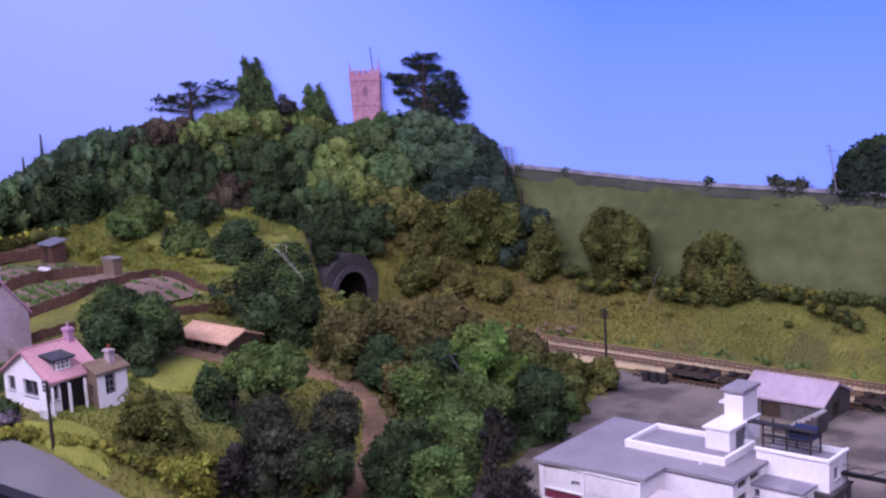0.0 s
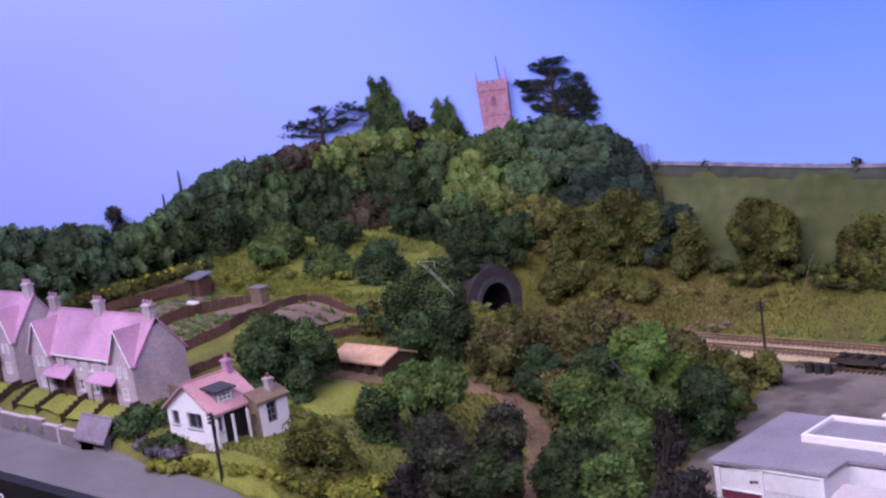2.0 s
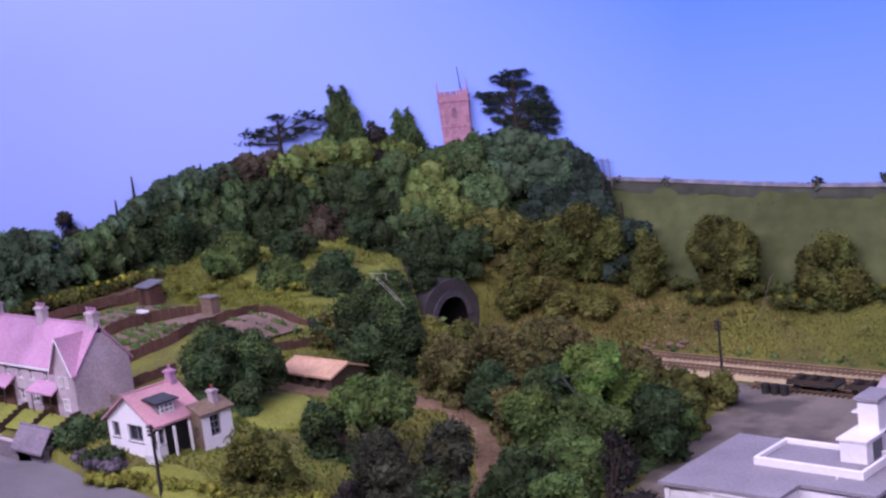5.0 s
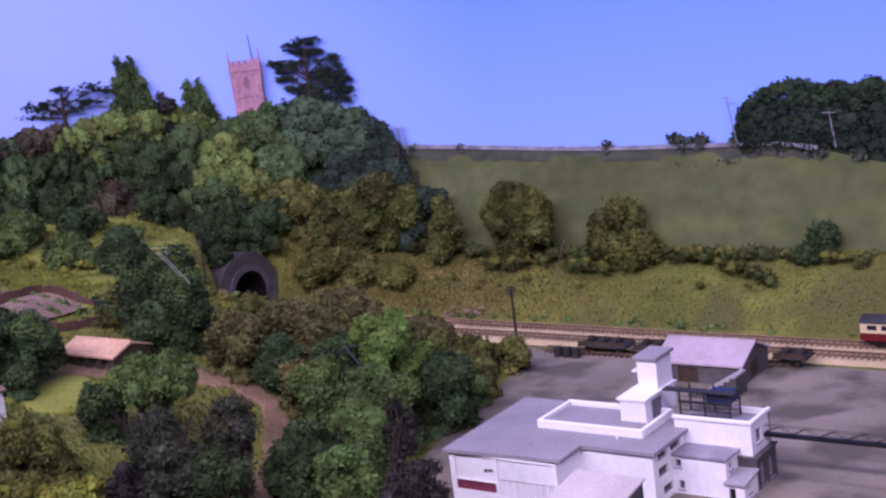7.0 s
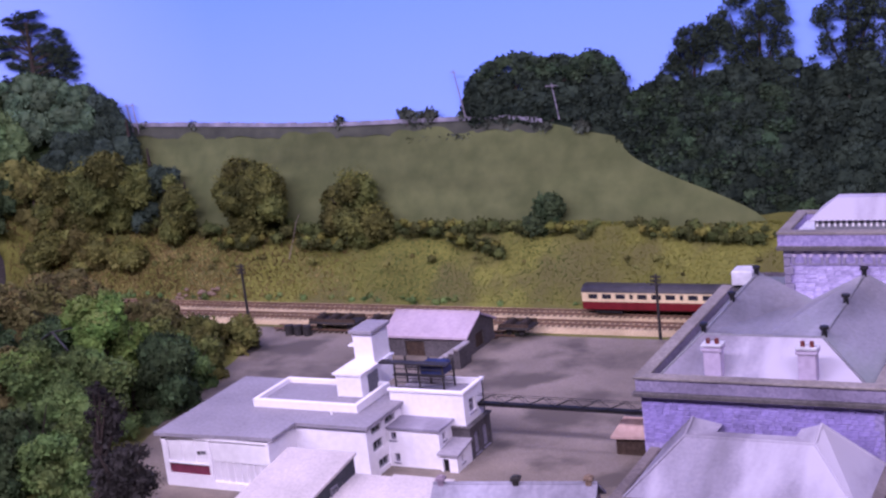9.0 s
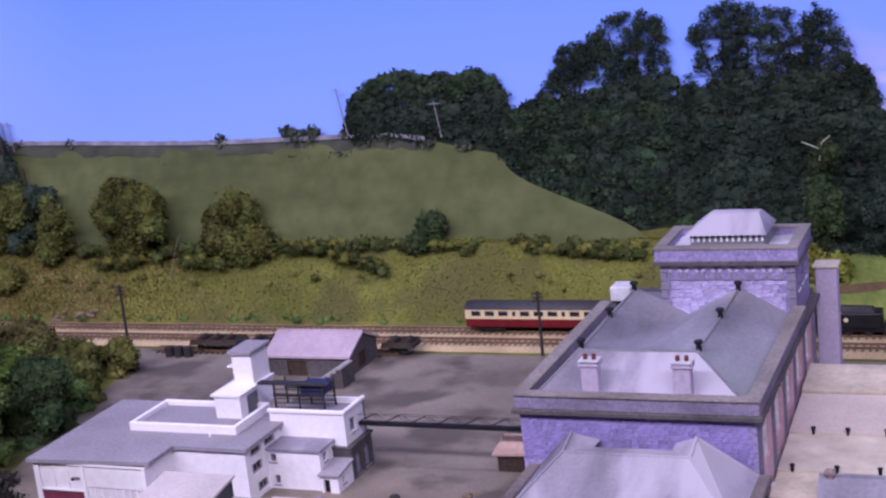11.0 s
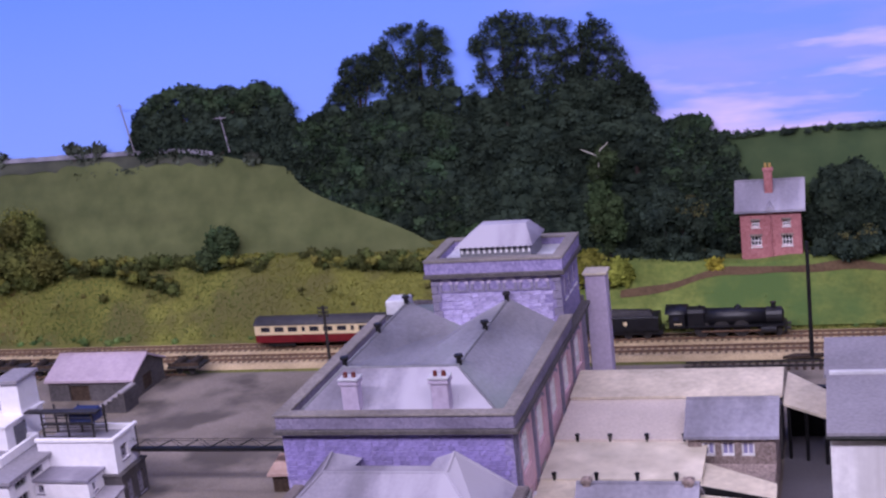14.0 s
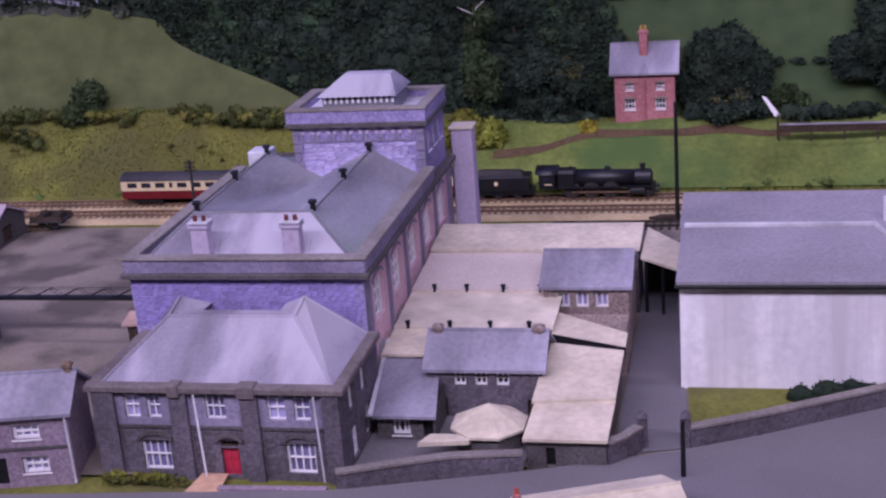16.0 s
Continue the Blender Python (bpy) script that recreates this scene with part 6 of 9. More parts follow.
stone_course(B, LILAC_BLOCK, MX0, MX1, MY0, 0.45, 0.69, 0.036, 0.025, 401)
stone_course(B, TOWER_BLOCK, TX0 + 0.05, TX1 - 0.05, TY0, 0.72, 0.94, 0.05, 0.024, 402)
stone_course(B, GREY_BLOCK, XL, XR, FY, 0.0, 0.225, 0.04, 0.027, 403, skip=lambda u, z: any(h[0] - 0.05 < u < h[1] + 0.05 and z < h[3] + 0.06 for h in lows + [door]) or any(u_of(a) - 0.03 < u < u_of(b) + 0.03 for a, b in ((158, 198), (300, 331), (428, 458), (572, 601))))

# white modern factory with flat roofs
W = thing("factory", (-4.4, 6.9, 0), "white rendered flat-roofed factory with stepped blocks", "building")
at = facing_front(6.435)
big = [(-4.95, -4.66, 0.085, 0.305), (-4.64, -4.25, 0.05, 0.305)]
part("front_wall", holed(Geo(), at, -4.985, -4.225, -0.02, 0.32, big, 0.03), WHITE_RENDER, W)
# lit window: its brightness is put into an opaque white panel
win = part("shop_window", bar(Geo(), at, -4.95, -4.66, 0.155, 0.305, 0.012, 0.022), WHITE_PAINT, W, "wide window with its bright light put into white colour")
for u in (-4.85, -4.755):
    part("glazing_bar", bar(Geo(), at, u - 0.002, u + 0.002, 0.155, 0.305, 0.007, 0.012), WHITE_RENDER, win)
part("window_sill", bar(Geo(), at, -4.955, -4.655, 0.15, 0.157, -0.006, 0.012), WHITE_PAINT, win)
part("display_item", bar(Geo(), at, -4.74, -4.72, 0.21, 0.228, 0.008, 0.012), IRON, win, "small dark object in the window")
part("display_item", bar(Geo(), at, -4.715, -4.68, 0.214, 0.232, 0.009, 0.012), SLATE, win, "small grey object in the window")
part("maroon_panel", bar(Geo(), at, -4.95, -4.66, 0.085, 0.15, 0.008, 0.02), MAROON_PAINT, W, "dark maroon panel under the window")
# reflection in the upper glazing, put into white paint
part("window_panel", bar(Geo(), at, -4.64, -4.25, 0.175, 0.305, 0.010, 0.022), WHITE_PAINT, W, "upper glazing with its reflection painted white")
low = part("door_panel", bar(Geo(), at, -4.64, -4.25, 0.05, 0.175, 0.016, 0.026), SHED_WHITE, W, "lilac-white lower panels")
for k in range(7):
    part("panel_joint", bar(Geo(), at, -4.59 + k * 0.047, -4.586 + k * 0.047, 0.05, 0.175, 0.012, 0.016), WHITE_RENDER, low)
part("side_wall", Geo().face([(-4.985, 7.36, 0), (-4.985, 6.435, 0), (-4.985, 6.435, 0.32), (-4.985, 7.36, 0.32)]), WHITE_RENDER, W)
part("side_wall", Geo().face([(-4.225, 6.435, 0), (-4.225, 6.72, 0), (-4.225, 6.72, 0.32), (-4.225, 6.435, 0.32)]), WHITE_RENDER, W)
part("front_wall", Geo().face([(-4.225, 6.72, 0), (-3.75, 6.72, 0), (-3.75, 6.72, 0.32), (-4.225, 6.72, 0.32)]), WHITE_RENDER, W)
at = facing_right(-3.75)
wn = [(6.78, 6.90, 0.255, 0.30), (6.94, 7.06, 0.255, 0.30), (6.78, 6.90, 0.15, 0.215), (6.94, 7.0, 0.15, 0.215), (6.82, 6.94, 0.03, 0.09)]
part("side_wall", holed(Geo(), at, 6.72, 7.36, 0, 0.32, wn, 0.02), WHITE_RENDER, W)
for h in wn:
    window(W, at, h, 3, 1, bars=0.004, paint=SLATE, sill=False)
part("back_wall", Geo().face([(-3.75, 7.36, 0), (-4.985, 7.36, 0), (-4.985, 7.36, 0.32), (-3.75, 7.36, 0.32)]), WHITE_RENDER, W)
part("flat_roof", Geo().prism([(-5.01, 6.41), (-4.205, 6.455), (-4.205, 6.70), (-3.725, 6.70), (-3.725, 7.15), (-3.76, 7.38), (-5.03, 7.40)], 0.32, 0.342), GREY_FELT, W, "grey felt flat roof")
for b in ((-4.63, -3.90, 6.90, 6.925), (-4.63, -3.90, 7.28, 7.305), (-4.63, -4.605, 6.925, 7.28), (-3.925, -3.90, 6.925, 7.28)):
    part("roof_upstand", Geo().box(*b, 0.342, 0.392, c=0.003), WHITE_RENDER, W)
part("flat_roof", Geo().box(-4.605, -3.925, 6.925, 7.28, 0.342, 0.362), GREY_FELT, W)
part("stair_tower", Geo().box(-4.15, -3.975, 7.10, 7.50, 0.35, 0.50, c=0.003).box(-4.165, -3.965, 7.09, 7.51, 0.495, 0.508), WHITE_RENDER, W)
part("stair_tower", Geo().box(-4.12, -3.985, 7.30, 7.50, 0.508, 0.695, c=0.003), WHITE_RENDER, W)
part("tower_cap", Geo().box(-4.135, -3.97, 7.28, 7.52, 0.695, 0.715, c=0.004), GREY_FELT, W)
part("tower_ledge", Geo().box(-4.17, -4.12, 7.32, 7.42, 0.60, 0.61), WHITE_RENDER, W)
part("tower_door", bar(Geo(), facing_right(-3.975), 7.18, 7.30, 0.36, 0.475, -0.004, 0.0), SLATE_DARK, W)
# taller east block
at = facing_front(7.135)
part("front_wall", holed(Geo(), at, -3.81, -3.325, 0.20, 0.41, [], 0.02), WHITE_RENDER, W)
at = facing_right(-3.325)
h = (7.20, 7.28, 0.26, 0.345)
part("side_wall", holed(Geo(), at, 7.135, 7.40, 0.20, 0.41, [h], 0.02), WHITE_RENDER, W)
window(W, at, h, 2, 2, paint=SLATE_PALE)
part("back_wall", Geo().box(-3.81, -3.325, 7.385, 7.40, 0.20, 0.41), WHITE_RENDER, W)
part("flat_roof", Geo().box(-3.80, -3.34, 7.15, 7.385, 0.36, 0.375), GREY_FELT, W)
g = Geo().box(-3.82, -3.315, 7.125, 7.15, 0.40, 0.418, c=0.003).box(-3.34, -3.315, 7.15, 7.41, 0.40, 0.418, c=0.003)
part("roof_coping", g, WHITE_RENDER, W)
at = facing_right(-3.30)
lw = [(7.17, 7.24, 0.02, 0.15), (7.29, 7.36, 0.02, 0.15)]
part("plinth_wall", holed(Geo(), at, 7.12, 7.40, -0.02, 0.20, lw, 0.03), STONE_DARK, W)
for h in lw:
    window(W, at, h, 2, 3, paint=SLATE_PALE)
g = Geo().face([(-3.82, 7.12, -0.02), (-3.30, 7.12, -0.02), (-3.30, 7.12, 0.20), (-3.82, 7.12, 0.20)])
part("plinth_wall", g, STONE_DARK, W)
part("plinth_ledge", Geo().box(-3.83, -3.29, 7.11, 7.41, 0.195, 0.206), STONE_DARK, W)
# low block in front of it
at = facing_front(6.955)
lw = [(-3.735, -3.695, 0.165, 0.215), (-3.72, -3.685, 0.03, 0.085)]
part("front_wall", holed(Geo(), at, -3.765, -3.415, -0.02, 0.238, lw, 0.02), WHITE_RENDER, W)
for h in lw:
    window(W, at, h, 1, 1, paint=SLATE_PALE)
at = facing_right(-3.415)
h = (7.0, 7.045, 0.16, 0.21)
part("side_wall", holed(Geo(), at, 6.955, 7.135, -0.02, 0.238, [h], 0.02), WHITE_RENDER, W)
window(W, at, h, 1, 1, paint=SLATE_PALE)
part("flat_roof", Geo().box(-3.78, -3.40, 6.94, 7.135, 0.238, 0.252), SLATE_PALE, W)
at = facing_front(6.93)
h = (-3.395, -3.355, 0.0, 0.085)
part("porch_wall", holed(Geo(), at, -3.41, -3.30, -0.02, 0.115, [h], 0.03), WHITE_RENDER, W)
part("porch_door", bar(Geo(), at, *h, 0.02, 0.03), BLACK_PAINT, W)
at = facing_right(-3.30)
h = (6.985, 7.025, 0.04, 0.085)
part("porch_wall", holed(Geo(), at, 6.93, 7.12, -0.02, 0.115, [h], 0.02), WHITE_RENDER, W)
window(W, at, h, 1, 1, paint=SLATE_PALE)
part("porch_roof", Geo().slab([(-3.42, 6.915, 0.118), (-3.285, 6.915, 0.118), (-3.285, 7.118, 0.145), (-3.42, 7.118, 0.145)], 0.012), GREY_FELT, W)
part("roof_pipe", Geo().rod((-4.05, 6.86, 0.342), (-4.05, 6.86, 0.365), 0.008, 0.008, 6), WHITE_PAINT, W)
# roof gantry with tank
q = thing("roof_gantry", (-3.65, 7.4, 0.375), "black iron platform with a blue water tank", "gantry")
for x in (-3.80, -3.64, -3.48):
    for y in (7.21, 7.35):
        part("post", Geo().box(x - 0.0045, x + 0.0045, y - 0.0045, y + 0.0045, 0.375, 0.545), IRON, q)
part("platform", Geo().box(-3.90, -3.44, 7.19, 7.25, 0.545, 0.554), IRON, q)
for i in range(5):
    z = 0.40 + i * 0.028
    part("rail", Geo().box(-3.80, -3.48, 7.206, 7.21, z, z + 0.004), IRON, q)
    part("rail", Geo().box(-3.80, -3.48, 7.349, 7.353, z, z + 0.004), IRON, q)
for y in (7.21, 7.35):
    part("beam", Geo().box(-3.81, -3.47, y - 0.005, y + 0.005, 0.47, 0.48), IRON, q)
part("tank", Geo().box(-3.64, -3.48, 7.22, 7.34, 0.48, 0.545, c=0.012), surface("blue_tank_paint", (0.014, 0.02, 0.07), (0.028, 0.04, 0.115), 200, 0.5, 0.05), q, "small dark blue tank")

# pale-roofed cottages in front of the factory
def lean_cottage(x0, x1, y0, y1, zf, zb, label):
    """A cottage under one pale slope that rises away from the road."""
    t = thing("cottage", (x0, y0, 0), label, "house", "low cottages before the factory")
    part("front_wall", Geo().face([(x0, y0, -0.02), (x1, y0, -0.02), (x1, y0, zf), (x0, y0, zf)]), STONE_PALE, t)
    part("side_wall", Geo().face([(x1, y0, -0.02), (x1, y1, -0.02), (x1, y1, zb), (x1, y0, zf)]), SLATE_SHADED, t, "slate gable with its shade put into the colour")
    part("side_wall", Geo().face([(x0, y1, -0.02), (x0, y0, -0.02), (x0, y0, zf), (x0, y1, zb)]), STONE_PALE, t)
    part("back_wall", Geo().face([(x1, y1, -0.02), (x0, y1, -0.02), (x0, y1, zb), (x1, y1, zb)]), STONE_PALE, t)
    window(t, facing_right(x1 + 0.024), (y0 + 0.3, y0 + 0.37, zf - 0.06, zf + 0.0), 2, 2, paint=SLATE, sill=False)
    part("roof", Geo().slab([(x0 - 0.02, y0 - 0.03, zf + 0.012), (x1 + 0.012, y0 - 0.03, zf + 0.012), (x1 + 0.012, y1 + 0.015, zb + 0.012), (x0 - 0.02, y1 + 0.015, zb + 0.012)], 0.014), PINK_CARD, t, "pale pinkish card roof")


PINK_CARD = surface("pinkish_card_roof", (0.46, 0.41, 0.41), (0.58, 0.52, 0.51), 600, 0.9, 0.1, 40, 0.15)
lean_cottage(-4.07, -3.66, 5.85, 6.42, 0.215, 0.295, "low cottage with a pale sloping roof and dark gable")
lean_cottage(-3.645, -3.41, 5.85, 6.40, 0.13, 0.18, "low cottage with a pale sloping roof beside the factory")
lean_cottage(-3.395, -3.06, 5.85, 6.40, 0.14, 0.195, "low cottage with a pale sloping roof near the blue-roofed house")

# goods shed by the line
S = thing("goods_shed", (-4.5, 9.0, 0), "dark stone goods shed with a faded mauve roof", "building")
fh = [(-4.66, -4.5, 0.0, 0.12)]
shell(S, -4.82, -4.16, 8.86, 9.34, -0.02, 0.155, STONE_DARK, 0.268, front=fh, right=[(9.02, 9.16, 0.02, 0.13)])
roof_gable(S, -4.82, -4.16, 8.86, 9.34, 0.155, 0.262, MAUVE_ROOF)
part("door", bar(Geo(), facing_front(8.86), *fh[0], 0.012, 0.02), WOOD_DARK, S)
for h in fh[1:]:
    window(S, facing_front(8.86), h, 2, 2, paint=STONE_DARK, sill=False)
part("door", bar(Geo(), facing_right(-4.16), 9.02, 9.16, 0.02, 0.13, 0.012, 0.02), WOOD_DARK, S)
q = thing("loading_ramp", (-4.1, 8.6, 0), "grey stone loading ramp with pale treads", "ramp")
PALE_STEP = surface("pale_tread_stone", (0.30, 0.27, 0.27), (0.44, 0.40, 0.41), 500, 0.9, 0.2, 25, 0.3)
# treads paler than the risers
for i in range(5):
    x, z = -4.32 + i * 0.045, 0.035 + i * 0.027
    part("riser", Geo().box(x, x + 0.0445, 8.62, 8.80, 0, z), STONE_DARK, q)
    part("tread", Geo().box(x - 0.004, x + 0.04, 8.612, 8.81, z, z + 0.012, c=0.003), PALE_STEP, q)

# brewery's pipe bridge across the yard
q = thing("pipe_bridge", (-2.7, 7.32, 0.27), "black pipe bridge with thin lattice railing", "bridge")
part("beam", Geo().box(-3.325, -2.02, 7.305, 7.34, 0.27, 0.29), BLACK_PAINT, q)
for y in (7.308, 7.337):
    part("handrail", Geo().rod((-3.325, y, 0.335), (-2.02, y, 0.335), 0.0015, 0.0015, 4), BLACK_PAINT, q)
    for i in range(8):
        x = -3.325 + i * 1.305 / 8
        part("lattice_bar", Geo().rod((x, y, 0.29), (x + 0.10, y, 0.335), 0.0022, 0.0022, 4), BLACK_PAINT, q)
        part("lattice_bar", Geo().rod((x + 0.10, y, 0.335), (x + 0.163, y, 0.29), 0.0016, 0.0016, 4), BLACK_PAINT, q)

q = thing("yard_hut", (-2.47, 7.42, 0), "small dark hut with a pink sloping roof", "hut")
part("wall", Geo().box(-2.50, -2.33, 7.36, 7.52, 0, 0.11), WOOD_DARK, q)
part("roof", Geo().slab([(-2.525, 7.34, 0.115), (-2.31, 7.34, 0.125), (-2.31, 7.44, 0.205), (-2.47, 7.44, 0.205)], 0.014), surface("faded_pink_sheet", (0.50, 0.33, 0.28), (0.62, 0.44, 0.38), 300, 0.85, 0.1), q)
part("upper_wall", Geo().box(-2.47, -2.33, 7.44, 7.52, 0.11, 0.2), STONE_DARK, q)


# ---------- east yard: card-roofed ranges, annexe, cottage row ----------
def flat_range(x0, x1, y0, y1, zf, zb, mat, label, skew=0.0):
    t = thing("workshop_range", (x0, y0, 0), label, "building", "card-roofed ranges")
    part("front_wall", Geo().face([(x0, y0, -0.02), (x1, y0, -0.02), (x1, y0, zf), (x0, y0, zf)]), STONE_DARK, t)
    part("side_wall", Geo().face([(x1, y0, -0.02), (x1, y1, -0.02), (x1, y1, zb), (x1, y0, zf)]), STONE_DARK, t)
    part("side_wall", Geo().face([(x0, y1, -0.02), (x0, y0, -0.02), (x0, y0, zf), (x0, y1, zb)]), STONE_DARK, t)
    part("back_wall", Geo().face([(x1, y1, -0.02), (x0, y1, -0.02), (x0, y1, zb), (x1, y1, zb)]), STONE_DARK, t)
    part("roof", Geo().slab([(x0, y0 - 0.015, zf + 0.012), (x1 + 0.012 - skew, y0 - 0.015, zf + 0.012), (x1 + 0.012, y1 + 0.01, zb + 0.012), (x0, y1 + 0.01, zb + 0.012)], 0.014), mat, t)
    return t


CARD_ROSE = surface("rosy_card_roof", (0.50, 0.425, 0.385), (0.60, 0.52, 0.47), 600, 0.9, 0.06, 24, 0.14)
CARD_BLOTCHED = surface("blotched_card_roof", (0.50, 0.44, 0.36), (0.66, 0.59, 0.49), 90, 0.9, 0.06, 60, 0.2)
flat_range(-0.862, 0.27, 7.83, 8.17, 0.365, 0.395, CREAM_CARD, "long low range with a blank cream roof")
flat_range(-0.862, -0.10, 7.34, 7.815, 0.315, 0.348, CARD_ROSE, "low range with a blank cream roof by the brewery")
flat_range(-0.862, -0.085, 6.93, 7.325, 0.275, 0.302, CARD_BLOTCHED, "low range with a blotched cream roof by the brewery")
flat_range(-0.862, -0.64, 6.66, 6.915, 0.245, 0.265, CREAM_CARD, "narrow cream-roofed lean-to range by the brewery")
for y, z, xs in ((7.33, 0.335, (-0.74, -0.57, -0.38, -0.19)), (6.92, 0.298, (-0.79, -0.58, -0.38, -0.19))):
    for x in xs:
        g = Geo().rod((x, y, z - 0.02), (x, y, z + 0.012), 0.009, 0.009, 8)
        g.rod((x, y, z + 0.012), (x, y, z + 0.02), 0.014, 0.012, 8)
        solo("roof_vent", g, BLACK_PAINT, (x, y, z - 0.02), "small black cowl on the cream roof edge", "vent", "range roof vents")

A = thing("annexe", (0.04, 7.45, 0), "brick and stone annexe with a grey slate roof", "building")
u_an = lambda px: -0.167 + (px - 960) * 0.432 / 153
ws = [(u_an(a), u_an(b), 0.255, 0.335) for a, b in ((984, 1007), (1018, 1041), (1053, 1076))]
shell(A, -0.165, 0.262, 7.265, 7.70, -0.02, 0.365, STONE_WARM, 0.48, front=ws)
for h in ws:
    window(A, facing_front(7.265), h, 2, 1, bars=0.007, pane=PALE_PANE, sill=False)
roof_gable(A, -0.165, 0.262, 7.265, 7.70, 0.365, 0.472, SLATE_BLUE)

R = thing("cottage_row", (-0.35, 6.65, 0), "dark stone cottage row with a slate roof and chimneys", "building")
u_rw = lambda px: -0.603 + (px - 757) * 0.526 / 201
ws = [(u_rw(a), u_rw(b), 0.165, 0.24) for a, b in ((802, 823), (839, 861), (877, 900))]
dr = [(u_rw(a), u_rw(a + 18), 0.0, 0.10) for a in (770, 930)]
shell(R, -0.61, -0.075, 6.505, 6.83, -0.02, 0.25, STONE, 0.372, front=ws + dr)
for h in ws:
    window(R, facing_front(6.505), h, 2, 2, bars=0.006, sill=False)
for h in dr:
    part("door", bar(Geo(), facing_front(6.505), *h, 0.015, 0.022), WOOD_DARK, R)
roof_gable(R, -0.61, -0.075, 6.505, 6.83, 0.25, 0.362, SLATE_BLUE)
chimney(R, -0.58, 6.665, 0.34, 0.405, 0.036, 0.036, STONE_WARM, 0)
chimney(R, -0.105, 6.665, 0.34, 0.405, 0.042, 0.036, STONE_WARM, 0)

L = thing("lean_to", (-0.66, 6.45, 0), "low stone lean-to with a grey slate roof", "building")
hs = [(-0.725, -0.645, 0.035, 0.11), (-0.585, -0.54, 0.0, 0.125)]
part("front_wall", holed(Geo(), facing_front(6.25), -0.795, -0.53, -0.02, 0.135, hs, 0.03), STONE_DARK, L)
window(L, facing_front(6.25), hs[0], 3, 1, bars=0.009)
part("doorway", bar(Geo(), facing_front(6.25), *hs[1], 0.02, 0.03), BLACK_PAINT, L)
part("side_wall", Geo().face([(-0.53, 6.25, 0), (-0.53, 6.5, 0), (-0.53, 6.5, 0.19), (-0.53, 6.25, 0.135)]), STONE_DARK, L)
part("roof", Geo().slab([(-0.81, 6.21, 0.145), (-0.515, 6.21, 0.145), (-0.60, 6.80, 0.262), (-0.86, 6.80, 0.262)], 0.014), SLATE_BLUE, L)
part("verge_strip", Geo().slab([(-0.825, 6.21, 0.155), (-0.805, 6.21, 0.155), (-0.855, 6.80, 0.272), (-0.872, 6.80, 0.272)], 0.012), LEAD_STRIP, L, "bright white roof verge")

q = thing("octagonal_pavilion", (-0.28, 6.24, 0), "octagonal stone pavilion with a pale faceted roof", "building")
ring = [(-0.28 + 0.155 * math.cos(math.pi / 8 + k * math.pi / 4), 6.24 + 0.155 * math.sin(math.pi / 8 + k * math.pi / 4)) for k in range(8)]
part("wall", Geo().prism(ring, -0.02, 0.115), STONE_DARK, q)
for k in range(8):
    a, b = ring[k], ring[(k + 1) % 8]
    e = lambda p: (-0.28 + (p[0] + 0.28) * 1.14, 6.24 + (p[1] - 6.24) * 1.14, 0.115)
    part("roof_facet", Geo().solid([e(a), e(b), (-0.28, 6.24, 0.205), (*e(a)[:2], 0.103), (*e(b)[:2], 0.103), (-0.28, 6.24, 0.19)], [(0, 1, 2), (5, 4, 3), (0, 3, 4, 1)]), CREAM_CARD, q)

q = thing("corner_workshop", (0.1, 6.4, 0), "low stone workshop with stepped cream roofs", "building")
h = (-0.005, 0.035, 0.0, 0.095)
part("front_wall", holed(Geo(), facing_front(6.045), -0.09, 0.25, -0.02, 0.135, [h], 0.03), STONE_DARK, q)
part("door", bar(Geo(), facing_front(6.045), *h, 0.02, 0.03), BLACK_PAINT, q)
part("side_wall", Geo().face([(0.25, 6.045, 0), (0.262, 6.74, 0), (0.262, 6.74, 0.225), (0.25, 6.045, 0.135)]), STONE_DARK, q)
part("side_wall", Geo().face([(-0.09, 6.80, 0), (-0.09, 6.045, 0), (-0.09, 6.045, 0.135), (-0.09, 6.80, 0.23)]), STONE_DARK, q)
part("roof", Geo().slab([(-0.10, 6.02, 0.145), (0.26, 6.02, 0.145), (0.27, 6.34, 0.185), (-0.085, 6.30, 0.182)], 0.014), CREAM_CARD, q)
part("roof", Geo().slab([(-0.095, 6.29, 0.195), (0.27, 6.33, 0.198), (0.275, 6.76, 0.24), (-0.085, 6.84, 0.245)], 0.014), CREAM_CARD, q)
q = thing("passage_roof", (0.08, 6.95, 0), "narrow cream roof with a dark fascia over a passage", "roof")
part("roof", Geo().slab([(-0.08, 6.90, 0.262), (0.275, 6.84, 0.222), (0.275, 6.98, 0.238), (-0.08, 7.15, 0.275)], 0.012), CREAM_CARD, q)
part("fascia", Geo().solid([(-0.08, 6.892, 0.225), (0.275, 6.832, 0.185), (0.275, 6.832, 0.222), (-0.08, 6.892, 0.262), (-0.08, 6.9, 0.225), (0.275, 6.84, 0.185), (0.275, 6.84, 0.222), (-0.08, 6.9, 0.262)], [(0, 1, 2, 3), (7, 6, 5, 4), (0, 4, 5, 1), (2, 6, 7, 3), (1, 5, 6, 2), (0, 3, 7, 4)]), BLACK_PAINT, q)
part("wall", Geo().box(-0.06, 0.262, 7.0, 7.25, 0, 0.225), STONE_WARM, q)

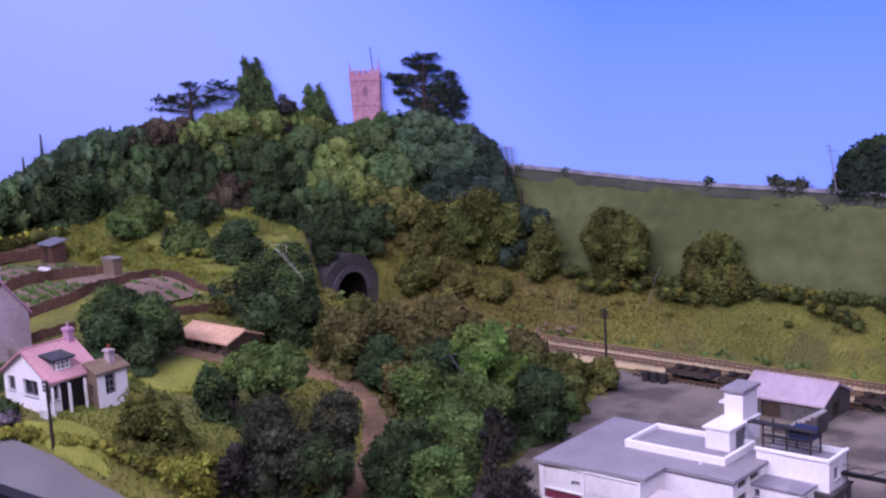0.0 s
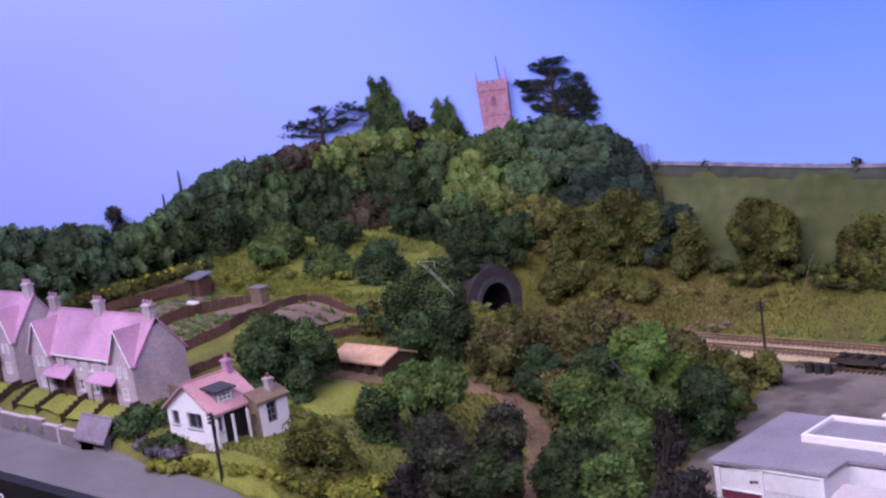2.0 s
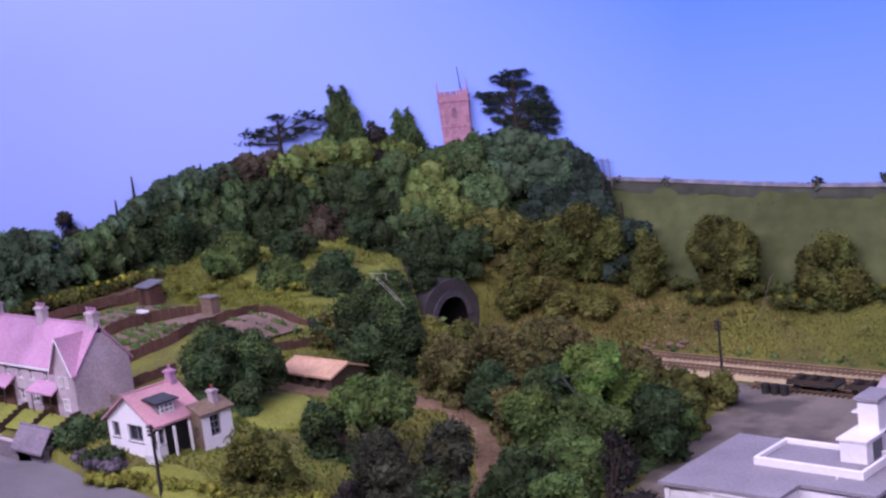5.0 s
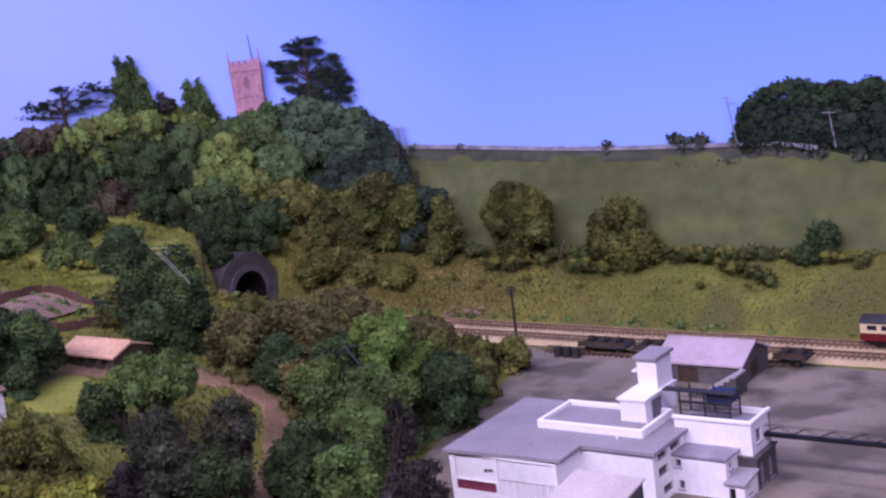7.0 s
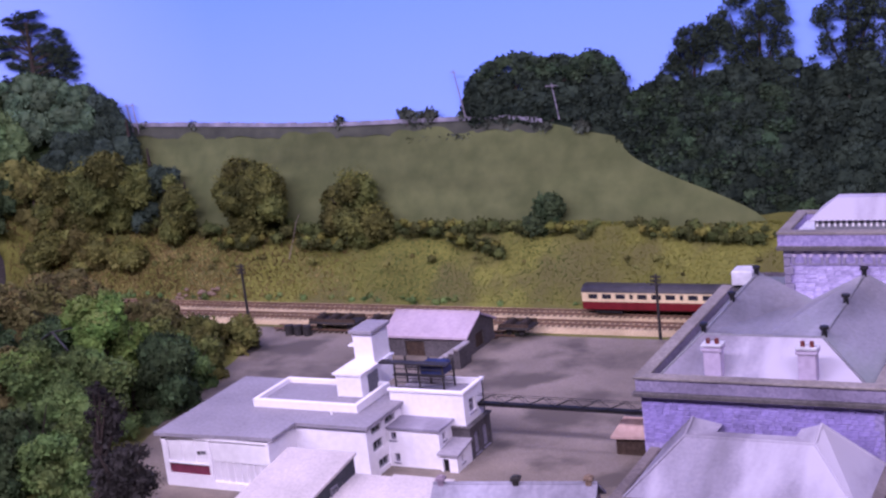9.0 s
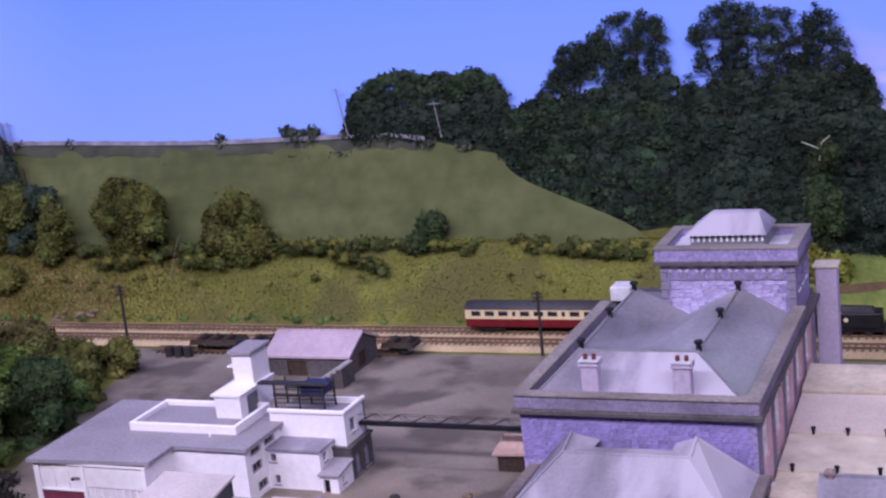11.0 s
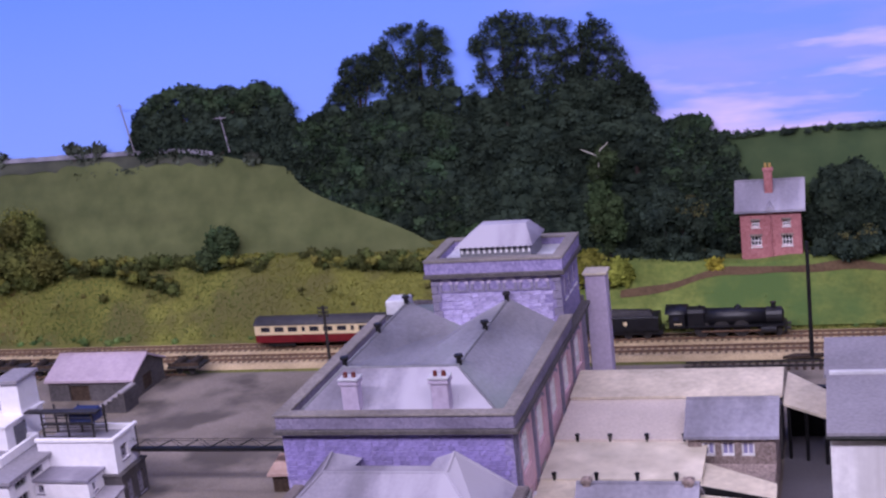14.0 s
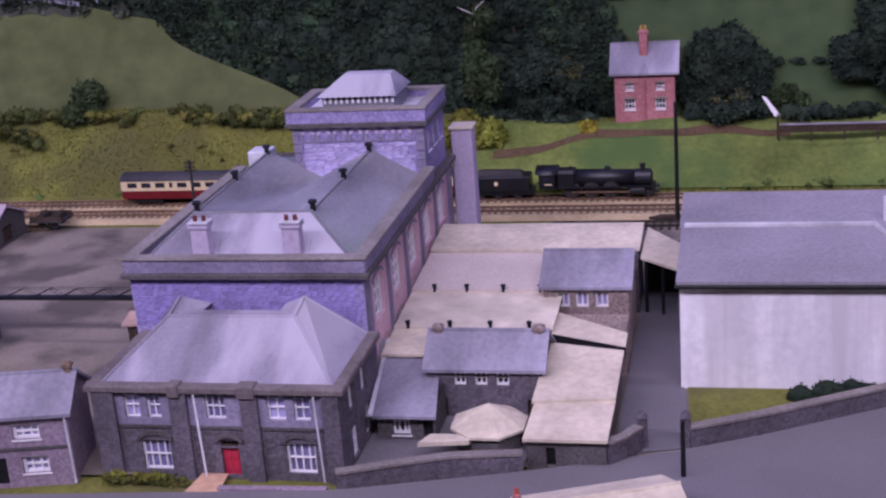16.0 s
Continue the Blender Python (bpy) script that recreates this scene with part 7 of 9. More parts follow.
q = thing("canopy", (0.4, 7.9, 0), "cream loading canopy on dark posts", "canopy")
part("roof", Geo().slab([(0.285, 7.80, 0.335), (0.52, 7.70, 0.29), (0.53, 8.02, 0.315), (0.30, 8.22, 0.365)], 0.014), CREAM_CARD, q)
for x, y, z in ((0.31, 7.83, 0.32), (0.50, 7.75, 0.28), (0.50, 8.0, 0.3), (0.40, 7.80, 0.3)):
    part("post", Geo().rod((x, y, 0), (x, y, z), 0.01, 0.01, 6), BLACK_PAINT, q)
part("back_wall", Geo().box(0.29, 0.52, 8.14, 8.18, 0, 0.30), BLACK_PAINT, q)

# long whitewashed shed
q = thing("whitewashed_shed", (1.2, 7.3, 0), "long whitewashed shed with grey felt roofs", "building")
part("front_wall", Geo().face([(0.53, 6.862, -0.02), (2.6, 6.862, -0.02), (2.6, 6.862, 0.53), (0.53, 6.862, 0.53)]), SHED_WHITE, q, "streaked whitewashed wall")
part("side_wall", Geo().face([(0.53, 8.05, -0.02), (0.53, 6.862, -0.02), (0.53, 6.862, 0.53), (0.53, 8.05, 0.57)]), SHED_WHITE, q)
part("back_wall", Geo().face([(2.6, 8.05, -0.02), (0.53, 8.05, -0.02), (0.53, 8.05, 0.6), (2.6, 8.05, 0.6)]), SHED_WHITE, q)
part("roof", Geo().slab([(0.515, 6.835, 0.552), (2.62, 6.835, 0.552), (2.62, 7.55, 0.588), (0.515, 7.55, 0.588)], 0.018), GREY_FELT, q)
part("roof", Geo().slab([(0.505, 7.55, 0.580), (2.62, 7.55, 0.580), (2.62, 8.06, 0.612), (0.505, 8.06, 0.612)], 0.018), GREY_FELT, q)
g = Geo().box(0.53, 1.44, 7.53, 7.555, 0.585, 0.605, c=0.003)
for i in range(6):
    a = i / 6
    g.box(1.44 + 0.06 * a, 1.45 + 0.06 * (a + 0.2), 7.53 - 0.16 * a, 7.55 - 0.16 * a, 0.58 - 0.012 * a, 0.604 - 0.015 * a)
part("flashing", g, LEAD_STRIP, q, "bright white flashing along the roof joint")
part("gutter", Geo().rod((0.51, 6.83, 0.528), (2.62, 6.83, 0.528), 0.012, 0.012, 6), BLACK_PAINT, q)
part("roof_post", Geo().box(1.50, 1.53, 7.62, 7.66, 0.58, 0.70), LEAD_STRIP, q)

# garden strip, road walls, gateposts
def wall_run(name, pts, h, mat, label, thick=0.035, coping=True, z=0.0, category="wall"):
    t = thing(name, (*pts[0], z), label, category)
    for a, b in zip(pts, pts[1:]):
        d = Vector((b[0] - a[0], b[1] - a[1], 0))
        nrm = Vector((-d.y, d.x, 0)).normalized() * thick / 2
        for nm, w, z0, z1, mt in (("wall_length", 1.0, -0.03, h, mat), ("coping", 1.35, h, h + 0.012, COPING)):
            if nm == "coping" and not coping:
                continue
            o = nrm * w
            za, zb = (z + float(land(*a)), z + float(land(*b))) if name != "road_wall" else (z, z)
            pts8 = [(a[0] + s * o.x, a[1] + s * o.y, za + e) for e in (z0, z1) for s in (-1, 1)] + [(b[0] + s * o.x, b[1] + s * o.y, zb + e) for e in (z0, z1) for s in (-1, 1)]
            part(nm, Geo().solid(pts8, [(0, 1, 3, 2), (4, 6, 7, 5), (0, 4, 5, 1), (2, 3, 7, 6), (0, 2, 6, 4), (1, 5, 7, 3)]), mt, t)
    return t


wall_run("road_wall", [(-0.86, 5.78), (-0.62, 5.88), (-0.40, 5.96), (-0.10, 6.0)], 0.085, STONE, "low grey stone wall beside the road")
wall_run("road_wall", [(0.25, 6.06), (0.32, 6.13), (0.375, 6.22)], 0.11, STONE, "curved stone wall by the yard gate")
wall_run("road_wall", [(0.59, 6.25), (0.9, 6.40), (1.44, 6.70), (2.1, 7.05), (3.2, 7.6)], 0.10, STONE, "long stone boundary wall beside the road")
for x, y in ((0.388, 6.25), (0.572, 6.26)):
    q = thing("gatepost", (x, y, 0), "round-capped stone gatepost at the yard entrance", "gatepost", "yard gateposts")
    part("post", Geo().box(x - 0.022, x + 0.022, y - 0.022, y + 0.022, -0.02, 0.15, c=0.005), STONE, q)
    part("cap", Geo().rod((x, y, 0.15), (x, y, 0.175), 0.03, 0.012, 8), STONE, q)
g = Geo().face([(0.56, 6.86, 0.012), (0.6, 6.28, 0.012), (1.44, 6.72, 0.012), (1.7, 6.86, 0.012)][::-1])
solo("grass_strip", g, GRASS, (1.0, 6.7, 0), "strip of yellow grass behind the road wall", "grass", kind="structure")
hedge("shed_hedge", [(1.06, 6.74, 0.03), (1.40, 6.80, 0.04)], 26, 0.04, LEAF_WOOD, "dark clipped hedge against the whitewashed shed", 131, leaf=0.006, flatten=0.8)
hedge("front_shrubs", [(-1.92, 5.80, 0.02), (-1.60, 5.80, 0.015)], 30, 0.022, LEAF_MOSS, "olive flowering shrubs before the brewery", 132, flatten=0.8)
hedge("front_flowers", [(-1.92, 5.79, 0.04), (-1.60, 5.79, 0.04)], 16, 0.012, LEAF_YELLOW, "pale yellow flowers on the brewery shrubs", 133, flatten=0.8)
wall_run("road_wall", [(-1.38, 5.745), (-0.90, 5.765)], 0.022, ROSE_STONE, "low lilac stone kerb before the brewery", coping=False)
g = Geo().face([(-1.50, 5.88, 0.014), (-1.53, 5.6, 0.014), (-1.36, 5.6, 0.014), (-1.38, 5.88, 0.014)])
solo("entrance_path", g, RUST_ROOF, (-1.4, 5.75, 0), "orange gravel path to the red door", "path", kind="structure")
ob = solo("curb_slab", Geo().slab([(-0.56, 6.03, 0.11), (-0.34, 6.06, 0.11), (-0.33, 6.12, 0.11), (-0.52, 6.12, 0.11)], 0.02), CREAM_CARD, (-0.45, 6.08, 0.09), "pale coping slab on the road wall", "slab")


def mast(name, x, y, z, h, r, arms, label, mat=None, base_w=0.0, group="telegraph poles"):
    t = thing(name, (x, y, z), label, "pole", group)
    part("pole", Geo().rod((x, y, z - 0.03), (x, y, z + h), r * 1.15, r * 0.9, 7), mat or IRON, t)
    for i in range(arms):
        zz = z + h - 0.018 - i * 0.028
        a = part("crossarm", Geo().box(x - 0.040, x + 0.040, y - 0.012, y - 0.004, zz - 0.005, zz + 0.005), IRON, t)
        for s in (-0.034, -0.017, 0.017, 0.034):
            part("insulator", Geo().rod((x + s, y - 0.007, zz + 0.004), (x + s, y - 0.007, zz + 0.014), 0.0035, 0.003, 5), IRON, a)
    return t


mast("telegraph_pole", -6.433, 9.421, 0, 0.534, 0.011, 3, "dark telegraph pole with three crossarms by the line")
mast("telegraph_pole", -2.903, 9.437, 0, 0.481, 0.011, 3, "dark telegraph pole with three crossarms near the brewery")
mast("telegraph_pole", -7.80, 4.715, 0.40, 0.49, 0.011, 3, "dark telegraph pole with three crossarms on the road verge")
mast("telegraph_pole", -9.55, 8.95, 0.60, 0.40, 0.009, 2, "telegraph pole above the tunnel mouth")
mast("telegraph_pole", -6.05, 5.62, 0.02, 0.30, 0.010, 2, "short dark telegraph pole by the brown path")
mast("signal_post", 0.404, 9.5, 0, 0.783, 0.013, 0, "tall thin black signal post by the line", BLACK_PAINT, group="signal posts")
mast("lamp_post", 0.573, 5.97, 0, 0.27, 0.010, 0, "plain black lamp post by the road", BLACK_PAINT, group="lamp posts")

# red brick house on the bank
H = thing("brick_house", (0.13, 10.8, 0.38), "small red brick house with a pale slate roof", "house")
hs = [(-0.015, 0.06, 0.455, 0.535), (0.205, 0.28, 0.455, 0.535), (-0.005, 0.05, 0.60, 0.65), (0.215, 0.27, 0.60, 0.65)]
shell(H, -0.085, 0.345, 10.70, 10.93, 0.36, 0.748, RED_BRICK, 0.905, front=hs, ridge=10.86)
for i, h in enumerate(hs):
    window(H, facing_front(10.70), h, 3, 2, bars=0.005)
    part("lintel", bar(Geo(), facing_front(10.70), h[0] - 0.008, h[1] + 0.008, h[3], h[3] + 0.014, -0.006, 0.0), STONE_WARM, H)
roof_gable(H, -0.085, 0.345, 10.70, 10.95, 0.748, 0.90, SLATE_PALE, ridge=10.86, over=0.035)
part("downpipe", Geo().rod((0.132, 10.69, 0.73), (0.132, 10.69, 0.38), 0.005, 0.005, 5), RED_BRICK, H)
part("front_gable", Geo().solid([(0.09, 10.66, 0.727), (0.17, 10.66, 0.727), (0.13, 10.66, 0.765), (0.13, 10.72, 0.795)], [(0, 1, 2), (1, 3, 2), (0, 2, 3)]), SLATE_PALE, H)
chimney(H, 0.125, 10.80, 0.82, 1.02, 0.06, 0.05, RED_BRICK, 2, surface("buff_pot", (0.45, 0.28, 0.08), (0.6, 0.4, 0.14), 300))

# fence and leaning white signal arm on the bank
q = thing("fallen_signal", (1.02, 10.38, 0.36), "leaning white fallen signal arm on the bank", "signal")
part("arm", Geo().solid([(0.95, 10.40, 0.60), (0.985, 10.40, 0.585), (1.075, 10.36, 0.47), (1.04, 10.36, 0.46), (0.95, 10.41, 0.60), (0.985, 10.41, 0.585), (1.075, 10.37, 0.47), (1.04, 10.37, 0.46)], [(0, 1, 2, 3), (7, 6, 5, 4), (0, 4, 5, 1), (1, 5, 6, 2), (2, 6, 7, 3), (3, 7, 4, 0)]), WHITE_PAINT, q)
part("post", Geo().rod((1.06, 10.365, 0.30), (1.06, 10.365, 0.48), 0.009, 0.008, 6), WOOD_DARK, q, "dark wooden post")
q = thing("bank_fence", (1.5, 10.38, 0.36), "low pale post-and-rail fence on the bank", "fence")
for i in range(10):
    part("post", Geo().box(1.06 + i * 0.22, 1.072 + i * 0.22, 10.375, 10.387, 0.28, 0.395), WOOD_DARK, q)
for z in (0.395,):
    part("rail", Geo().box(1.06, 3.06, 10.37, 10.377, z, z + 0.012), SLATE_PALE, q)
    part("board", Geo().box(1.075, 3.05, 10.378, 10.384, z - 0.055, z - 0.004), WOOD_DARK, q, "dark brown lower board")
# earth path over the bank
BANK_EARTH = surface("dark_brown_earth", (0.085, 0.052, 0.028), (0.13, 0.085, 0.048), 400, 0.95, 0.3, 30, 0.3)
drape("bank_path", lambda s: (-0.95 + 2.1 * s, 10.345 + 0.16 * float(smooth(0, 0.4, s))), lambda s: (-0.95 + 2.1 * s, 10.395 + 0.012 * math.sin(19 * s) + 0.17 * float(smooth(0, 0.4, s))), BANK_EARTH, "narrow brown earth path up the bank", lift=0.01, across=3, category="path")

# house west of the brewery, turned a little towards the road
N_ = thing("terraced_house", (-2.06, 5.80, 0), "lilac stone house with a blue-grey slate roof", "house")
hs = [(-2.76, -2.64, 0.215, 0.285), (-2.52, -2.42, 0.215, 0.285), (-2.31, -2.19, 0.215, 0.285), (-2.62, -2.50, 0.02, 0.11), (-2.29, -2.17, 0.05, 0.13), (-2.42, -2.36, 0.0, 0.13)]
shell(N_, -2.80, -2.06, 5.80, 6.14, -0.03, 0.335, ROSE_STONE, 0.455, front=hs)
for h in hs[:5]:
    window(N_, facing_front(5.80), h, 3, 2, bars=0.009, pane=PALE_PANE)
part("string_course", bar(Geo(), facing_front(5.80), -2.80, -2.06, 0.165, 0.178, -0.006, 0.0), STONE_DARK, N_)
part("door", bar(Geo(), facing_front(5.80), *hs[5], 0.015, 0.025), BLACK_PAINT, N_)
roof_gable(N_, -2.80, -2.06, 5.80, 6.14, 0.335, 0.445, SLATE_BLUE, over=0.025)
for x, m_ in ((-2.785, ROSE_STONE), (-2.42, IRON), (-2.075, BROWN_STONE)):
    chimney(N_, x, 5.97, 0.43, 0.50, 0.03, 0.03, m_, 0)
part("downpipe", Geo().rod((-2.068, 5.785, 0.33), (-2.062, 5.785, 0.0), 0.006, 0.006, 6), LEAD_STRIP, N_)
N_.rotation_euler = (0, 0, 0.197)
# roof of a house that stands before the road
Q_ = thing("roadside_house", (0.56, 5.56, 0), "low house with a pale roof before the road", "house")
shell(Q_, -0.02, 0.56, 5.35, 5.77, -0.02, 0.115, STONE_PALE, 0.20)
roof_gable(Q_, -0.02, 0.56, 5.35, 5.77, 0.115, 0.19, CREAM_CARD)
part("gable_slates", bar(Geo(), facing_right(0.592), 5.36, 5.76, -0.02, 0.12, 0.0, 0.01), SLATE_SHADED, Q_, "near-black slate end")
Q_.rotation_euler = (0, 0, 0.37)
q = thing("chimney_stack", (-0.04, 5.48, 0), "free-standing red brick chimney stack by the road", "chimney")
part("stack", Geo().box(-0.055, -0.025, 5.465, 5.495, -0.02, 0.185, c=0.003), RED_BRICK, q)
part("chimney_pot", Geo().rod((-0.04, 5.48, 0.185), (-0.04, 5.48, 0.21), 0.011, 0.009, 7), POT, q)


# ---------- western village ----------
def terrace_block(x0, n, y, z, ridge, chim_dx, label, wd=0.38):
    """A row of paired houses with front gables, bays under lean-to roofs and chimneys."""
    x1 = x0 + n * wd
    T = thing("terrace", (x0, y, z), label, "house", "terraced houses")
    ze, y1 = z + 0.352, y + 0.46
    ws, ds = [], []
    for i in range(n):
        a = x0 + i * wd
        s = i % 2
        ds.append((a + (0.25 if s == 0 else 0.07), a + (0.31 if s == 0 else 0.13), z, z + 0.13))
        ws += [(a + 0.06, a + 0.12, z + 0.22, z + 0.30), (a + 0.26, a + 0.32, z + 0.22, z + 0.30), (a + (0.06 if s == 0 else 0.22), a + (0.16 if s == 0 else 0.32), z + 0.04, z + 0.13)]
    shell(T, x0, x1, y, y1, z - 0.05, ze, TERRACE_WALL, ridge, front=ws + ds)
    for h in ws:
        window(T, facing_front(y), h, 2, 2, bars=0.0038)
    for h in ds:
        part("door", bar(Geo(), facing_front(y), *h, 0.015, 0.025), WOOD_DARK, T)
    roof_gable(T, x0, x1, y, y1, ze, ridge - 0.012, PINK_TILE)
    ym = y + 0.23
    for dx in chim_dx:
        chimney(T, x0 + dx, ym, ridge - 0.06, ridge + 0.10, 0.10, 0.06, TERRACE_WALL, 3, PINK_TILE)
    for c in (x0 + 0.14, x1 - 0.14):
        # a small front gable that stands forward of the wall
        f, w, top = y - 0.04, 0.14, ze + 0.235
        g = Geo().face([(c - w, f, z - 0.05), (c + w, f, z - 0.05), (c + w, f, ze), (c, f, top), (c - w, f, ze)])
        g.face([(c + w, f, z - 0.05), (c + w, y, z - 0.05), (c + w, y, ze), (c + w, f, ze)]).face([(c - w, y, z - 0.05), (c - w, f, z - 0.05), (c - w, f, ze), (c - w, y, ze)])
        part("gable_wall", g, TERRACE_WALL, T)
        deep = (top - ze) / (ridge - ze) * 0.23
        for s in (-1, 1):
            pts = [(c + s * (w + 0.02), f - 0.025, ze - 0.03), (c, f - 0.025, top + 0.015), (c, y + deep, top + 0.015), (c + s * (w + 0.02), y - 0.01, ze - 0.03)]
            if s > 0:
                pts.reverse()
            part("gable_roof", Geo().slab(pts, 0.014), PINK_TILE, T)
            part("bargeboard", Geo().rod((c + s * (w + 0.02), f - 0.028, ze - 0.036), (c, f - 0.028, top + 0.008), 0.005, 0.005, 4), WHITE_RENDER, T)
        fx = facing_front(f - 0.002)
        for s in (-0.055, 0.025):
            window(T, fx, (c + s, c + s + 0.036, z + 0.22, z + 0.30), 1, 2, deep=0.0, bars=0.003)
        window(T, fx, (c - 0.04, c + 0.04, z + 0.04, z + 0.13), 2, 2, deep=0.0, bars=0.004)
    for c in (x0 + 0.42, x1 - 0.42):
        part("porch_roof", Geo().slab([(c - 0.19, y - 0.11, z + 0.17), (c + 0.19, y - 0.11, z + 0.17), (c + 0.17, y - 0.002, z + 0.232), (c - 0.17, y - 0.002, z + 0.232)], 0.012), PINK_TILE, T)
        for s in (-0.13, 0.13):
            part("porch_post", Geo().rod((c + s, y - 0.095, z - 0.04), (c + s, y - 0.095, z + 0.165), 0.0045, 0.0045, 5), WOOD_DARK, T)
    # brown porch backs, with the shade under the roof put into the colour
    for c in (x0 + 0.42, x1 - 0.42):
        part("porch_screen", bar(Geo(), facing_front(y), c - 0.13, c + 0.13, z - 0.04, z + 0.15, -0.012, -0.003), WOOD_RED, T, "brown porch back with the porch's shade put into it")
    part("eaves_board", Geo().box(x0, x1, y - 0.022, y - 0.008, ze - 0.035, ze - 0.015), WHITE_PAINT, T)
    # gardens before the doors: lawns between dark fences
    for i in range(n):
        a = x0 + i * wd
        drape("lawn", lambda s, a=a: (a + 0.03 + (wd - 0.06) * s, y - 0.27), lambda s, a=a: (a + 0.03 + (wd - 0.06) * s, y - 0.07), LAWN, "bright yellow-green front lawn", lift=0.02, steps=8, category="lawn", across=5)
    for i in range(n + 1):
        q2 = thing("garden_fence", (x0 + i * wd, y - 0.3, z - 0.05), "dark plank fence between front gardens", "fence", "front garden fences")
        for k in range(6):
            yy = y - 0.03 - k * 0.045
            zz = float(land(x0 + i * wd, yy - 0.02)) - 0.03
            part("plank", Geo().box(x0 + i * wd, x0 + i * wd + 0.014, yy - 0.045, yy, zz, zz + 0.085), WOOD_DARK, q2)
    return T


terrace_block(-10.68, 4, 5.04, 0.70, 1.345, (0.05, 0.75, 1.47), "pink-roofed stone terrace of two-storey houses with front gables")
terrace_block(-12.78, 4, 5.06, 0.76, 1.44, (0.05, 0.90, 1.70), "second pink-roofed stone terrace further up the road", 0.44)
q2 = thing("front_fence", (-11.7, 4.6, 0.5), "dark plank fence along the second terrace's gardens", "fence")
for k in range(26):
    x = -12.4 + k * 0.06
    zz = float(land(x, 4.75)) - 0.03
    part("plank", Geo().box(x, x + 0.06, 4.65, 4.662, zz, zz + 0.085), WOOD_DARK, q2)
q2 = thing("yard_wall", (-9.15, 5.2, 0.6), "low brown stone yard wall at the terrace's end", "wall")
part("wall_length", Geo().box(-9.158, -8.95, 5.28, 5.32, 0.55, 0.80), STONE_WARM, q2)
part("wall_length", Geo().box(-8.99, -8.95, 5.32, 5.52, 0.55, 0.80), STONE_WARM, q2)
for x0, seed in ((-10.7, 141), (-12.5, 142)):
    hedge("garden_plants", [(x0 + 0.1, 4.66, 0.55), (x0 + 1.5, 4.66, 0.55)], 14, 0.02, LEAF_BRIGHT, "small green plants on the front lawns", seed, flatten=1.0, spread=0.05)
MAUVE_WALL = surface("mauve_garden_stone", (0.17, 0.14, 0.16), (0.28, 0.235, 0.265), 800, 0.9, 0.3, 25, 0.3, "stone", spread=(0.1, 0.9))
for i in range(14):
    x = -12.6 + i * 0.24
    q = thing("garden_wall", (x, 4.56, 0.4), "low pale stone garden wall along the road", "wall", "front garden walls")
    zz, zt = float(land(x, 4.5)) - 0.03, float(land(x, 4.72)) + 0.02
    part("wall_length", Geo().box(x, x + 0.24, 4.60, 4.635, zz, zt), MAUVE_WALL, q)
    part("coping", Geo().box(x, x + 0.24, 4.595, 4.64, zt, zt + 0.008), TERRACE_WALL, q)
    if i % 4 == 0:
        part("pier", Geo().box(x - 0.018, x + 0.018, 4.59, 4.645, zz, zt + 0.025, c=0.004), TERRACE_WALL, q)
hedge("wall_moss", [(-12.9, 4.56, 0.50), (-11.4, 4.56, 0.48), (-10.6, 4.56, 0.45)], 120, 0.04, LEAF_YELLOW, "yellow-green weeds along the garden wall", 143, flatten=0.8)

# roadside shelter
MAUVE_SLATE = surface("mauve_grey_slate", (0.17, 0.14, 0.18), (0.26, 0.215, 0.27), 500, 0.8, 0.2, 30, 0.3)
q = thing("lychgate", (-9.24, 4.68, 0.4), "small stone roadside shelter with a slate roof", "shelter")
zz = 0.49
part("wall", Geo().box(-9.42, -9.06, 4.60, 4.76, zz - 0.05, zz + 0.11), STONE, q)
roof_gable(q, -9.42, -9.06, 4.60, 4.76, zz + 0.11, zz + 0.22, MAUVE_SLATE, over=0.035)
part("doorway", Geo().box(-9.065, -9.055, 4.65, 4.71, zz - 0.03, zz + 0.08), BLACK_PAINT, q)
hedge("terrace_end_hedge", [(-9.02, 4.80, 0.60), (-8.80, 4.98, 0.68), (-8.72, 5.2, 0.70)], 34, 0.075, LEAF_DARK, "dark green hedge between the terrace and the cottage", 147, flatten=1.0, spread=0.03)
hedge("shelter_wall_shrub", [(-8.75, 4.78, 0.5), (-8.4, 4.82, 0.52)], 26, 0.06, LEAF_DARK, "dark green clipped hedge beside the cottage", 144, flatten=0.9)

# white cottage with a pink roof
SALMON_TILE = surface("salmon_pink_tile", (0.46, 0.235, 0.27), (0.58, 0.32, 0.37), 600, 0.85, 0.2, 20, 0.25)
C = thing("white_cottage", (-8.33, 5.1, 0.6), "white rendered cottage with a pink tiled roof", "house")
fr_ = [(-8.57, -8.48, 0.665, 0.775), (-8.38, -8.20, 0.655, 0.775)]
rt_ = [(4.90, 4.98, 0.645, 0.755), (5.06, 5.16, 0.60, 0.74)]
shell(C, -8.62, -8.06, 4.90, 5.30, 0.54, 0.795, WHITE_RENDER, 0.985, axis="y", front=fr_, right=rt_)
for h in fr_:
    window(C, facing_front(4.90), h, 2, 1, paint=SLATE_DARK)
window(C, facing_right(-8.06), rt_[0], 2, 2, paint=SLATE_DARK)
part("door", bar(Geo(), facing_right(-8.06), *rt_[1], 0.015, 0.025), BLACK_PAINT, C)
roof_gable(C, -8.62, -8.06, 4.90, 5.30, 0.795, 0.975, SALMON_TILE, axis="y", over=0.03)
g = Geo().face([(-8.11, 4.99, 0.83), (-8.11, 5.13, 0.83), (-8.11, 5.13, 0.92), (-8.11, 4.99, 0.92)])
